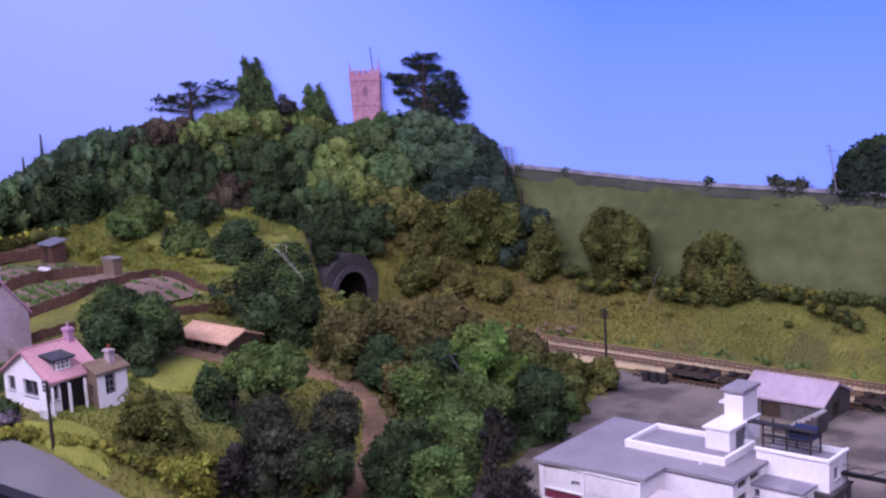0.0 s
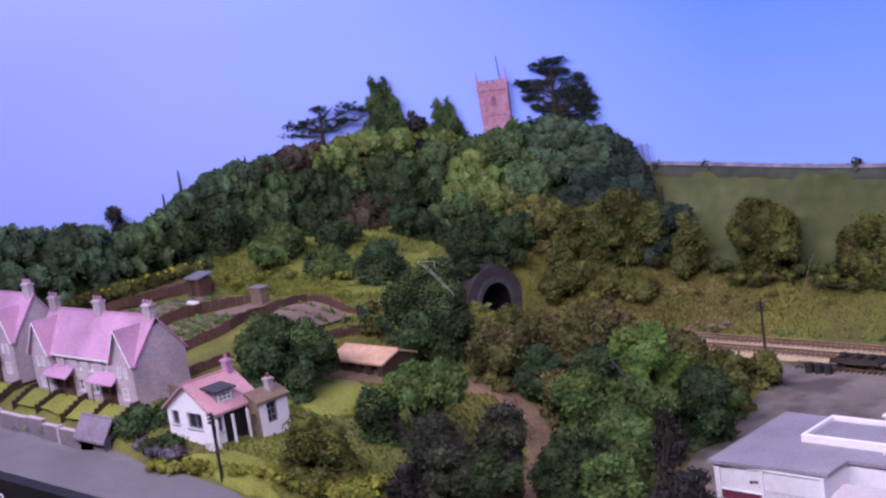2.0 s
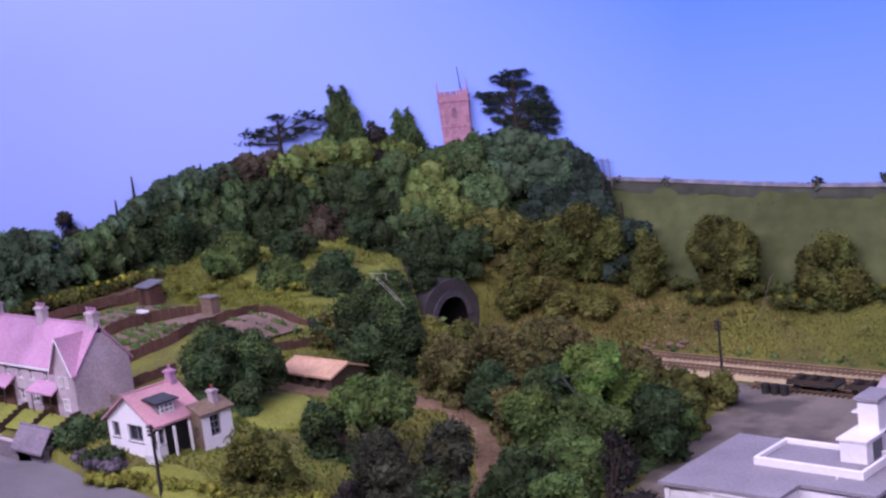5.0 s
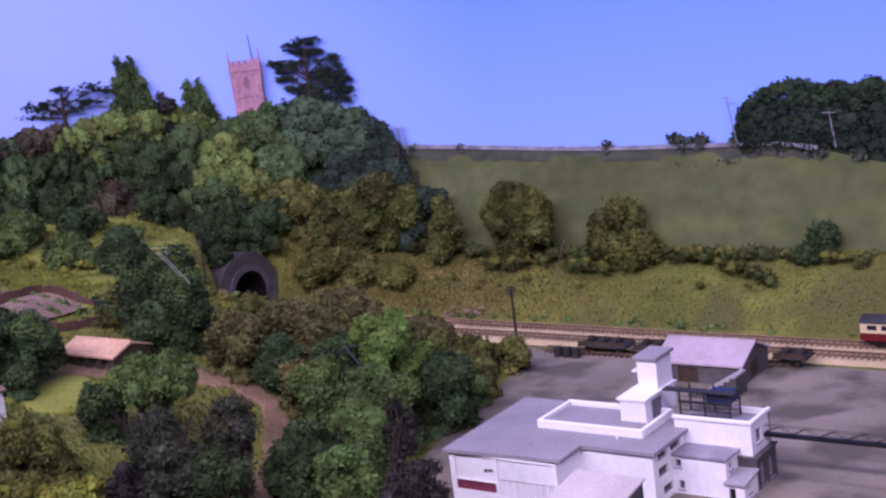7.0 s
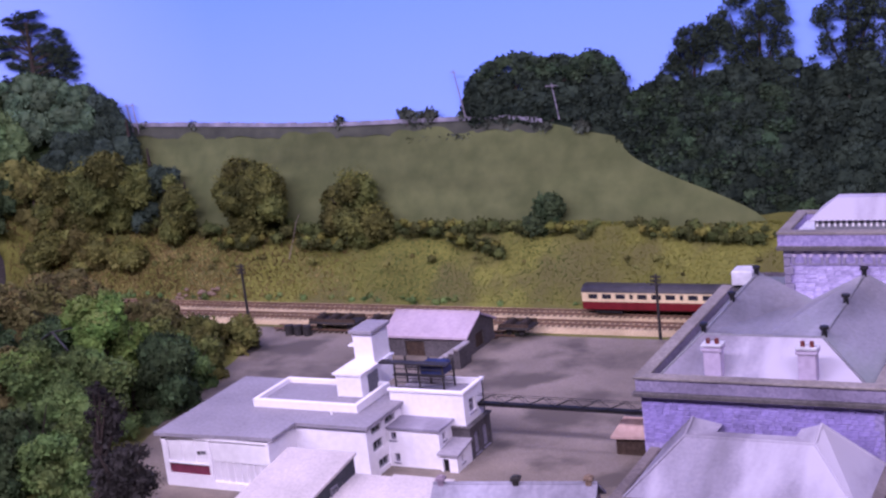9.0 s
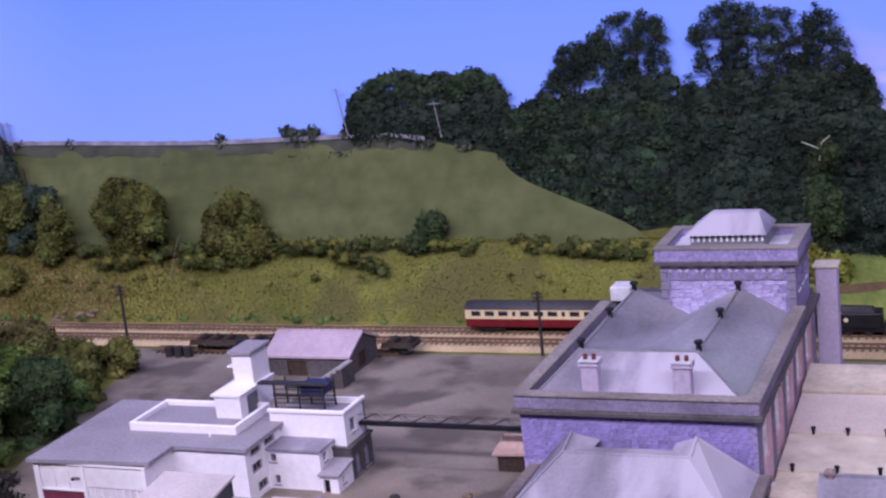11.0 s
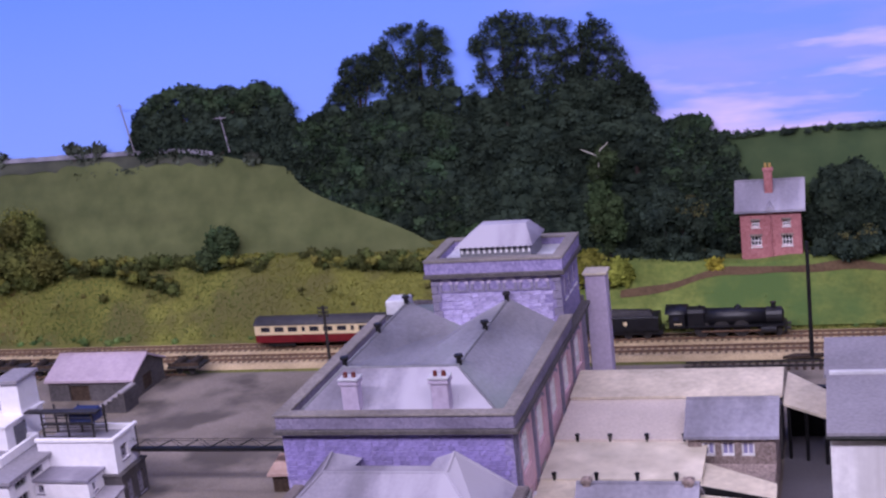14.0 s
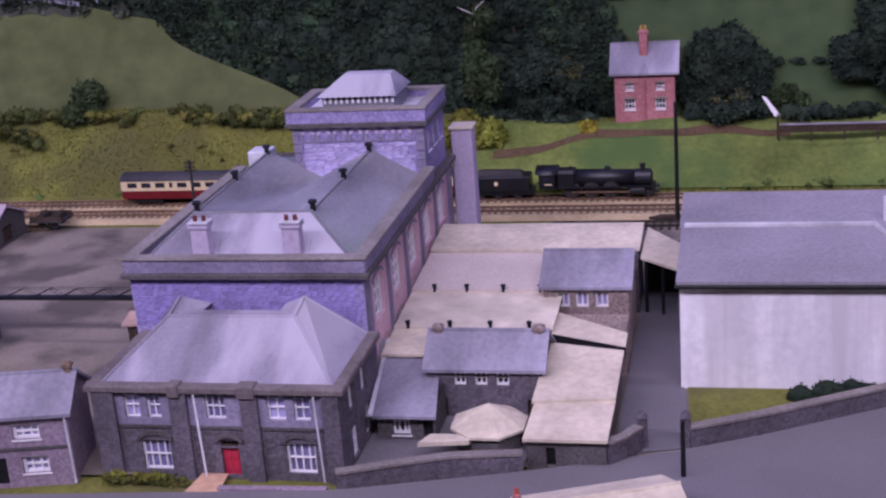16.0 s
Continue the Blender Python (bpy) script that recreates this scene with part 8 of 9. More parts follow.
g.face([(-8.11, 5.13, 0.83), (-8.22, 5.13, 0.93), (-8.22, 5.13, 0.92), (-8.11, 5.13, 0.92)]).face([(-8.22, 4.99, 0.93), (-8.11, 4.99, 0.83), (-8.11, 4.99, 0.92), (-8.22, 4.99, 0.92)])
dm = part("dormer", g, SLATE_DARK, C)
part("dormer_roof", Geo().slab([(-8.08, 4.965, 0.928), (-8.08, 5.155, 0.928), (-8.26, 5.155, 0.945), (-8.26, 4.965, 0.945)], 0.012), SLATE_SHADED, dm)
window(C, facing_right(-8.108), (5.0, 5.12, 0.84, 0.91), 3, 2, deep=0.0, sill=False)
chimney(C, -8.33, 5.28, 0.93, 1.07, 0.07, 0.05, PINK_TILE, 1, PINK_TILE)
chimney(C, -8.0, 5.38, 0.74, 0.93, 0.06, 0.05, TERRACE_WALL, 1)
wing = [(-8.01, -7.965, 0.62, 0.70)]
part("wing_wall", holed(Geo(), facing_front(5.20), -8.055, -7.92, 0.50, 0.80, wing, 0.02), BROWN_STONE, C, "brown stone side wing")
window(C, facing_front(5.20), wing[0], 1, 2, paint=SLATE_DARK, sill=False)
wing = [(5.27, 5.36, 0.62, 0.77)]
part("wing_wall", holed(Geo(), facing_right(-7.92), 5.20, 5.46, 0.50, 0.80, wing, 0.02), WHITE_RENDER, C)
window(C, facing_right(-7.92), wing[0], 2, 3, paint=SLATE_DARK, sill=False)
part("wing_wall", Geo().face([(-7.92, 5.46, 0.5), (-8.055, 5.46, 0.5), (-8.055, 5.46, 0.80), (-7.92, 5.46, 0.80)]), BROWN_STONE, C)
part("wing_roof", Geo().slab([(-8.05, 5.18, 0.86), (-7.90, 5.18, 0.80), (-7.90, 5.48, 0.80), (-8.05, 5.48, 0.86)], 0.014), BROWN_STONE, C)
for y in (4.88, 5.02, 5.15):
    part("veranda_post", Geo().box(-8.0, -7.985, y - 0.008, y + 0.008, 0.52, 0.765), WHITE_PAINT, C)
# black panel on the flat wall stands in for shade under the veranda
part("veranda_shade_panel", bar(Geo(), facing_right(-8.058), 4.99, 5.19, 0.55, 0.765, 0.0, 0.01), BLACK_PAINT, C, "flat black panel for the veranda's shade")
hedge("cottage_hedge", [(-8.5, 4.60, 0.46), (-7.9, 4.76, 0.47), (-7.4, 4.86, 0.47), (-6.8, 4.95, 0.36)], 110, 0.032, LEAF_YELLOW, "yellow-green hedge along the road verge", 145, flatten=0.9, spread=0.03)
hedge("cottage_flowers", [(-8.05, 4.83, 0.58), (-7.98, 4.82, 0.58)], 7, 0.022, leafy("white_petals", (0.5, 0.5, 0.5), (0.7, 0.7, 0.7), 0.1), "white flowers by the cottage door", 146)

# open-fronted shed with a rusty roof
q = thing("field_shed", (-8.3, 6.6, 0.55), "long dark timber shed with a rusty orange roof", "shed")
shell(q, -8.60, -8.0, 6.48, 6.84, 0.52, 0.70, WOOD_DARK, 0.772, front=[(-8.56 + i * 0.135, -8.47 + i * 0.135, 0.56, 0.68) for i in range(4)], deep=0.06)
roof_gable(q, -8.60, -8.0, 6.48, 6.84, 0.70, 0.765, RUST_ROOF, over=0.018)

# allotments
def plank_fence(pts, h, label, step=0.075):
    t = thing("allotment_fence", (*pts[0], float(land(*pts[0]))), label, "fence", "allotment fences")
    for a, b in zip(pts, pts[1:]):
        n_ = max(1, int(math.hypot(b[0] - a[0], b[1] - a[1]) / step))
        for i in range(n_):
            p = [(a[k] + (b[k] - a[k]) * (i + e) / n_) for e in (0, 0.94) for k in (0, 1)]
            z0, z1 = float(land(p[0], p[1])) - 0.03, float(land(p[2], p[3])) - 0.03
            d = Vector((p[3] - p[1], p[0] - p[2], 0)).normalized() * 0.006
            hh = h + 0.006 * math.sin(i * 2.3)
            v = [(p[0] + s * d.x, p[1] + s * d.y, z0 + e) for e in (0, hh) for s in (-1, 1)] + [(p[2] + s * d.x, p[3] + s * d.y, z1 + e) for e in (0, hh) for s in (-1, 1)]
            part("plank", Geo().solid(v, [(0, 1, 3, 2), (4, 6, 7, 5), (2, 3, 7, 6), (0, 2, 6, 4), (1, 5, 7, 3)]), WOOD_RED, t)


plank_fence([(-12.15, 6.3), (-11.96, 7.05), (-11.8, 7.42)], 0.13, "brown plank fence before the long earth bed")
plank_fence([(-10.97, 6.2), (-10.88, 6.9), (-10.60, 7.28)], 0.12, "brown plank fence between allotments")
plank_fence([(-10.08, 5.95), (-9.98, 6.54), (-10.05, 7.0), (-9.95, 7.42)], 0.11, "brown plank fence round the vegetable plot")
plank_fence([(-9.94, 7.42), (-9.34, 7.36), (-9.0, 7.46)], 0.09, "brown plank fence behind the vegetable plot")
plank_fence([(-9.45, 6.72), (-9.13, 6.9), (-8.98, 7.36)], 0.09, "brown plank fence before the vegetable plot")
plank_fence([(-9.58, 5.3), (-9.56, 5.72), (-9.46, 6.12)], 0.10, "brown plank fence beside the terrace's yard")
q = thing("brick_pier", (-10.42, 7.22, 0.86), "squat brick pier at the end of the fence", "pier")
part("shaft", Geo().box(-10.50, -10.34, 7.18, 7.28, 0.8, 1.04, c=0.006), BROWN_STONE, q)
part("cap", Geo().box(-10.51, -10.33, 7.17, 7.29, 1.04, 1.055), COPING, q)
PLOT_EARTH = surface("pale_dug_earth", (0.165, 0.108, 0.082), (0.26, 0.178, 0.135), 260, 0.95, 0.4, 30, 0.3)


def plot(west, east, rows_, mat, earth, label, seed, upto=1.0):
    """A bed between two lines of the plan, with rows of plants across it."""
    mix = lambda l, s: (l[0][0] + (l[1][0] - l[0][0]) * s, l[0][1] + (l[1][1] - l[0][1]) * s)
    drape("vegetable_plot", lambda s: mix(west, s), lambda s: mix(east, s), earth, label, lift=0.014, steps=16, category="plot")
    for k in range(rows_):
        f = (k + 0.5) / rows_ * upto
        a, b = mix(west, f), mix(east, f)
        p, q = ((a[0] + (b[0] - a[0]) * e, a[1] + (b[1] - a[1]) * e) for e in (0.07, 0.93))
        hedge("crop_row", [(*p, float(land(*p)) + 0.01), (*q, float(land(*q)) + 0.01)], 24, 0.026, mat, "row of low green vegetables", seed + k, leaf=0.012, dens=1700, flatten=1.0, category="vegetables")


plot(((-12.5, 6.3), (-12.1, 7.7)), ((-12.12, 6.35), (-11.82, 7.45)), 0, LEAF_MID, EARTH, "long dark dug earth bed along the back", 150)
plot(((-11.95, 6.5), (-11.65, 7.3)), ((-11.02, 6.3), (-10.85, 7.3)), 6, LEAF_MID, PLOT_EARTH, "weedy vegetable plot below the garden hut", 160)
plot(((-10.88, 6.25), (-10.62, 7.25)), ((-10.12, 6.05), (-10.12, 7.3)), 6, LEAF_MID, PLOT_EARTH, "half-planted vegetable plot of pale earth", 170, 0.62)
plot(((-9.9, 6.7), (-9.88, 7.35)), ((-9.3, 6.82), (-9.25, 7.3)), 3, LEAF_MID, PLOT_EARTH, "nearly bare plot of pale dug earth", 190)
hedge("plot_hedge", [(-12.62, 6.45, 0.95), (-12.35, 7.2, 1.02), (-12.0, 7.8, 1.08)], 60, 0.055, LEAF_MOSS, "sprawling olive hedge behind the earth bed", 180, flatten=1.0, spread=0.03)
q = thing("garden_hut", (-11.58, 7.4, 0.9), "red-brown wooden garden hut with a dark roof", "hut")
shell(q, -11.68, -11.48, 7.3, 7.46, 0.85, 1.065, WOOD_RED, None, front=[(-11.62, -11.55, 0.87, 1.04)])
part("door", bar(Geo(), facing_front(7.3), -11.62, -11.55, 0.87, 1.04, 0.01, 0.02), WOOD_DARK, q)
part("roof", Geo().slab([(-11.70, 7.28, 1.075), (-11.46, 7.28, 1.075), (-11.46, 7.48, 1.11), (-11.70, 7.48, 1.11)], 0.014), SLATE_DARK, q)
# white bench in the plot, as a plain box
solo("white_bench", Geo().box(-11.34, -11.16, 7.03, 7.08, float(land(-11.25, 7.05)) - 0.02, float(land(-11.25, 7.05)) + 0.045, c=0.008), WHITE_PAINT, (-11.25, 7.05, 0.87), "small white bench among the plots", "cold frame")

# tunnel mouth
P = thing("tunnel_portal", (-9.85, 9.81, 0), "dark stone railway tunnel portal with an arched ring", "tunnel")
at = facing_right(-9.85)
m_, r_ = 9.79, 0.235
g = Geo()
n = 14
arc = [(m_ - r_ * math.cos(math.pi * i / n), 0.245 + r_ * math.sin(math.pi * i / n)) for i in range(n + 1)]
outer = [(m_ - 0.43 * math.cos(math.pi * i / n), 0.245 + 0.42 * math.sin(math.pi * i / n)) for i in range(n + 1)]
for i in range(n):
    g.face([at(*arc[i], 0), at(*arc[i + 1], 0), at(*outer[i + 1], 0), at(*outer[i], 0)])
    g.face([at(*outer[i], 0), at(*outer[i + 1], 0), at(*outer[i + 1], 0.5), at(*outer[i], 0.5)])
g.face([at(m_ - r_, -0.05, 0), at(m_ - r_, 0.245, 0), at(m_ - 0.43, 0.245, 0), at(m_ - 0.43, -0.05, 0)]).face([at(m_ + 0.43, -0.05, 0), at(m_ + 0.43, 0.245, 0), at(m_ + r_, 0.245, 0), at(m_ + r_, -0.05, 0)])
g.face([at(m_ - 0.43, -0.05, 0), at(m_ - 0.43, 0.245, 0), at(m_ - 0.43, 0.245, 0.5), at(m_ - 0.43, -0.05, 0.5)])
part("portal_wall", g, STONE_DARK, P)
for i in range(n):
    ring_ = Geo()
    t0, t1 = math.pi * (i + 0.04) / n, math.pi * (i + 0.96) / n
    v = [at(m_ - rr2 * math.cos(t), 0.245 + rr2 * math.sin(t), e) for e in (-0.02, 0.02) for rr2, t in ((r_, t0), (r_, t1), (r_ + 0.06, t1), (r_ + 0.06, t0))]
    ring_.solid(v, [(0, 1, 2, 3), (7, 6, 5, 4), (0, 4, 5, 1), (1, 5, 6, 2), (2, 6, 7, 3), (3, 7, 4, 0)])
    part("voussoir", ring_, STONE, P)
g = Geo()
for i in range(n):
    g.face([at(*arc[i + 1], 0), at(*arc[i], 0), at(*arc[i], 0.9), at(*arc[i + 1], 0.9)])
g.face([at(m_ - r_, 0.245, 0), at(m_ - r_, -0.05, 0), at(m_ - r_, -0.05, 0.9), at(m_ - r_, 0.245, 0.9)]).face([at(m_ + r_, -0.05, 0), at(m_ + r_, 0.245, 0), at(m_ + r_, 0.245, 0.9), at(m_ + r_, -0.05, 0.9)])
g.face([at(p[0], p[1], 0.9) for p in arc] + [at(m_ + r_, -0.05, 0.9), at(m_ - r_, -0.05, 0.9)])
part("tunnel_lining", g, BLACK_PAINT, P)


# ---------- trees and bushes of the foreground ----------
G = lambda x, y: float(land(x, y)) - 0.02


def crown_tree(x, y, z, rx, rz, mat, label, seed, tips=None, leaf=0.013, dens=2600, k=24, thin=False, name="tree", foot=None, group="", ry=None, arms=6, skirt=0.4):
    """A tree by its crown's middle and half-sizes: bent stems from the ground, limbs, and a crown of uneven clumps."""
    rng = np.random.default_rng(seed)
    rx, rz = (rx, rz) if thin else (rx * 1.12, rz * 1.1)
    ry = ry or rx * 0.8
    fx, fy = foot or (x, y)
    base = G(fx, fy)
    t = thing(name, (fx, fy, base), label, name, group)
    g = Geo()
    bend = (fx + (x - fx) * 0.4 + 0.02, fy + (y - fy) * 0.4, base + (z - base) * 0.5)
    w = 0.022 if z - base > 0.25 else 0.012
    g.rod((fx, fy, base - 0.02), bend, w, w * 0.7, 7).rod(bend, (x, y, z), w * 0.7, w * 0.4, 6)
    for i in range(arms):
        a = rng.uniform(0, 2 * math.pi)
        q = (x + math.cos(a) * rx * 0.85, y + math.sin(a) * ry * 0.85, z + rz * rng.uniform(-0.4, 0.95))
        mid = tuple((b + c) / 2 + rng.normal(0, 0.015) for b, c in zip(bend, q))
        g.rod(bend, mid, w * 0.4, w * 0.3, 5).rod(mid, q, w * 0.3, 0.002, 5)
    part("trunk", g, BARK, t)
    m = min(rx, rz)
    if thin:
        lobes = lobes_in((x, y, z), (rx * 0.9, ry * 0.9, rz * 0.85), int(k * 0.7), m * 0.22, rng)
        for i in range(int(k * 0.6)):
            a, e = rng.uniform(0, 2 * math.pi), rng.uniform(0.1, 0.9)
            r, wide = m * rng.uniform(0.10, 0.22), rx * rng.uniform(0.2, 0.75)
            lobes.append((fx + (x - fx) * e + math.cos(a) * wide, fy + (y - fy) * e + math.sin(a) * wide * 0.7, base + 0.03 + (z - base) * e, r, r, r * 2.0))
        part("crown", crown_mesh(lobes, leaf, dens * 0.9, rng, 0.6, -0.95), mat, t)
        loose = [(a + rng.normal(0, 0.02), b, c, d * 1.7, e * 1.7, f * 1.5) for a, b, c, d, e, f in lobes]
        part("loose_foliage", crown_mesh(loose, leaf * 0.7, dens * 0.35, rng, 0.3, -0.95), mat, t)
    else:
        lobes = lobes_in((x, y, z), (rx * 0.82, ry * 0.82, rz * 0.8), k, m * 0.36, rng)
        drop = z - rz * 0.4 - base
        for i in range(int(k * skirt)):
            a, q, e = rng.uniform(0, 2 * math.pi), math.sqrt(rng.uniform(0, 1)), rng.uniform(0.05, 1)
            r = m * rng.uniform(0.25, 0.5)
            lobes.append((fx + (x - fx) * e + math.cos(a) * q * rx * 0.85, fy + (y - fy) * e + math.sin(a) * q * ry * 0.8, base + max(0.03, drop * e), r, r, r * 0.85))
        part("crown", crown_mesh(lobes, leaf, dens * 0.75, rng, 0.7, -0.8), mat, t)
        loose = [(a + rng.normal(0, 0.012), b - e * 0.1, c + rng.normal(0, 0.012), d * 1.12, e * 1.12, f * 1.12) for a, b, c, d, e, f in lobes]
        part("loose_foliage", crown_mesh(loose, leaf * 0.85, dens * 0.22, rng, 0.45, -0.7), mat, t)
    # upper lobes get paler leaves, top light put into their colour
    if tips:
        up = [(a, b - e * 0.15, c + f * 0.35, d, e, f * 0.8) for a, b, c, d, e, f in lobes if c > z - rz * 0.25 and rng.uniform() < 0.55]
        part("outer_foliage", crown_mesh(up, leaf, dens * 0.45, rng, 0.45, 0.1), tips, t, "outer leaves in a second tone with painted highlights")
    return t


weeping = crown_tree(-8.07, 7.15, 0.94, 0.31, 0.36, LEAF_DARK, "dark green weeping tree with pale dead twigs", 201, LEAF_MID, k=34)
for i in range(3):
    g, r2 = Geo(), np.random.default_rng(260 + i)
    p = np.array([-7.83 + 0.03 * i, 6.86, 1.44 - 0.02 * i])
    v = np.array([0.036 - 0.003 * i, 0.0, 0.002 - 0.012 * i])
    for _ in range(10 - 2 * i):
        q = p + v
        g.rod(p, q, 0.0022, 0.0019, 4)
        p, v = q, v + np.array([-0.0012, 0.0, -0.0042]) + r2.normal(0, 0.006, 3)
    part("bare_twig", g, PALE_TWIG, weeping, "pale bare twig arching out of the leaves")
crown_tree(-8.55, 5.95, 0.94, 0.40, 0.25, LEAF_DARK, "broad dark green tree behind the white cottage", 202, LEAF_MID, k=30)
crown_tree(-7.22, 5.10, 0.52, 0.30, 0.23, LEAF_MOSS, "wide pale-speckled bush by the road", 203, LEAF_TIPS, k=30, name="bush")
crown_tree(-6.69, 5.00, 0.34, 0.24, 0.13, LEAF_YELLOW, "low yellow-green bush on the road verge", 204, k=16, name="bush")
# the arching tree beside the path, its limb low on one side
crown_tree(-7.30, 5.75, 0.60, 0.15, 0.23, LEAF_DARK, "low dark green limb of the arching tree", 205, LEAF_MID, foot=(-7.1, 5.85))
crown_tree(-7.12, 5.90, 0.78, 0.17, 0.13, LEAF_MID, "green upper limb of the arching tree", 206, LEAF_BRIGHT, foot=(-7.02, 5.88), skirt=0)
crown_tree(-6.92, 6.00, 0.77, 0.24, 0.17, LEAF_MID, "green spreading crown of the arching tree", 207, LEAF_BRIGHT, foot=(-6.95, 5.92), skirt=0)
# dark ragged trees along the road
crown_tree(-6.36, 5.40, 0.54, 0.30, 0.25, LEAF_DUSK, "dusky brown-green ragged tree by the road", 208, k=36, thin=True, arms=10)
crown_tree(-6.47, 5.20, 0.40, 0.16, 0.15, LEAF_PURPLE, "small dark ragged tree by the road", 209, thin=True, arms=8)
crown_tree(-6.14, 5.80, 0.62, 0.19, 0.19, LEAF_DUSK, "dark twiggy tree beside the brown path", 210, LEAF_RUSSET, k=28, thin=True, arms=14)
crown_tree(-6.01, 5.50, 0.40, 0.21, 0.18, LEAF_DARK, "dark green low tree beside the brown path", 211, thin=True, arms=10)
crown_tree(-4.97, 6.00, 0.62, 0.10, 0.18, LEAF_PURPLE, "thin dark dead-looking tree near the factory", 214, k=30, thin=True, arms=12, foot=(-5.05, 5.85))
crown_tree(-4.82, 5.90, 0.32, 0.17, 0.20, LEAF_PURPLE, "dark drooping dead-looking tree near the factory", 215, k=26, thin=True, arms=12, foot=(-4.8, 5.85))
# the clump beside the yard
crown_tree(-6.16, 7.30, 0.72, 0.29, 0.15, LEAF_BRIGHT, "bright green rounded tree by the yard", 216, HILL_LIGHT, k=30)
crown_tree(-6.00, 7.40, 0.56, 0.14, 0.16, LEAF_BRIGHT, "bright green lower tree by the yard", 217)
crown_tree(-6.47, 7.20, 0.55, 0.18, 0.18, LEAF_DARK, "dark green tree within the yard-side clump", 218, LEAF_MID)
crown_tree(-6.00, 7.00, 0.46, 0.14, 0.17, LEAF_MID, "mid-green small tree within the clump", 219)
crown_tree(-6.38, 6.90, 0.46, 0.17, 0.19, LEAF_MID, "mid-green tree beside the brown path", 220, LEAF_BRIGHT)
crown_tree(-5.77, 7.50, 0.31, 0.20, 0.24, LEAF_DARK, "dark green tree at the yard's edge", 221, k=28)
crown_tree(-5.86, 7.00, 0.40, 0.16, 0.20, LEAF_MID, "mid-green tree at the yard's edge", 222)
crown_tree(-5.92, 6.30, 0.34, 0.22, 0.19, LEAF_DARK, "dark green shrubby tree at the yard's corner", 223)
crown_tree(-5.90, 6.00, 0.20, 0.15, 0.20, LEAF_DARK, "dark green low tree at the yard's corner", 224)
crown_tree(-5.73, 6.50, 0.31, 0.19, 0.21, LEAF_MID, "green leafy tree at the yard's corner", 225)
crown_tree(-5.59, 6.20, 0.19, 0.21, 0.17, LEAF_MID, "green leafy bush before the yard", 226, name="bush")
# bushes between the path and the line
for i, (x, y, z, rx, rz, mat, tip) in enumerate(((-7.38, 7.10, 0.66, 0.21, 0.20, LEAF_RUSSET, LEAF_TAN), (-7.36, 7.60, 0.69, 0.25, 0.16, LEAF_RUSSET, LEAF_TAN), (-7.14, 7.90, 0.65, 0.25, 0.16, LEAF_RUSSET, LEAF_OLIVE), (-7.06, 8.20, 0.57, 0.22, 0.14, LEAF_RUSSET, LEAF_TAN), (-7.53, 7.50, 0.74, 0.18, 0.14, LEAF_MOSS, LEAF_OLIVE), (-7.09, 7.60, 0.54, 0.18, 0.15, LEAF_RUSSET, LEAF_TAN), (-6.98, 7.15, 0.51, 0.16, 0.18, LEAF_DARK, None), (-6.66, 6.95, 0.44, 0.13, 0.19, LEAF_RUSSET, LEAF_TAN), (-6.59, 8.50, 0.33, 0.15, 0.14, LEAF_RUSSET, None), (-6.85, 8.65, 0.36, 0.20, 0.13, LEAF_RUSSET, LEAF_TAN), (-7.5, 8.4, 0.58, 0.24, 0.15, LEAF_RUSSET, LEAF_TAN))):
    crown_tree(x, y, z, rx, rz, mat, ("russet and tan bush between path and line", "dark green bush between path and line", "olive bush between path and line")[1 if mat is LEAF_DARK else 2 if mat is LEAF_MOSS else 0], 270 + i, tip, k=20, name="bush", group="lineside bushes", ry=rx * 0.95)
for i, (x, y, z, rx, rz, mat) in enumerate(((-6.29, 8.60, 0.18, 0.20, 0.14, LEAF_MOSS), (-6.11, 8.80, 0.12, 0.18, 0.12, LEAF_OLIVE), (-6.50, 8.90, 0.17, 0.07, 0.07, LEAF_DARK), (-6.05, 8.25, 0.2, 0.2, 0.15, LEAF_MOSS), (-5.95, 7.95, 0.2, 0.18, 0.17, LEAF_MID), (-6.4, 8.15, 0.26, 0.2, 0.17, LEAF_MOSS), (-6.35, 7.75, 0.3, 0.2, 0.18, LEAF_DARK))):
    crown_tree(x, y, z, rx, rz, mat, "leafy bush on the slope above the yard", 285 + i, k=16, name="bush", group="slope bushes")
for i, (x, y, rx, rz, mt) in enumerate(((-10.62, 8.25, 0.26, 0.24, LEAF_MID), (-9.82, 8.25, 0.26, 0.28, LEAF_DARK), (-11.45, 8.35, 0.26, 0.28, LEAF_MID), (-9.35, 8.45, 0.17, 0.2, LEAF_DARK), (-12.1, 8.1, 0.36, 0.4, LEAF_DARK), (-11.1, 8.75, 0.16, 0.22, HILL_HOLLOW))):
    bush(x, y, G(x, y), rx, rx * 0.7, rz, mt, "rounded dark orchard bush on bright grass below the hill", 240 + i, k=12, group="orchard bushes")
hedge("orchard_scrub", [(-12.3, 7.7, 1.0), (-10.5, 8.2, 0.95), (-9.0, 8.1, 0.85)], 45, 0.04, LEAF_YELLOW, "light yellow-green scrub under the hill", 255, flatten=1.0, spread=0.25)

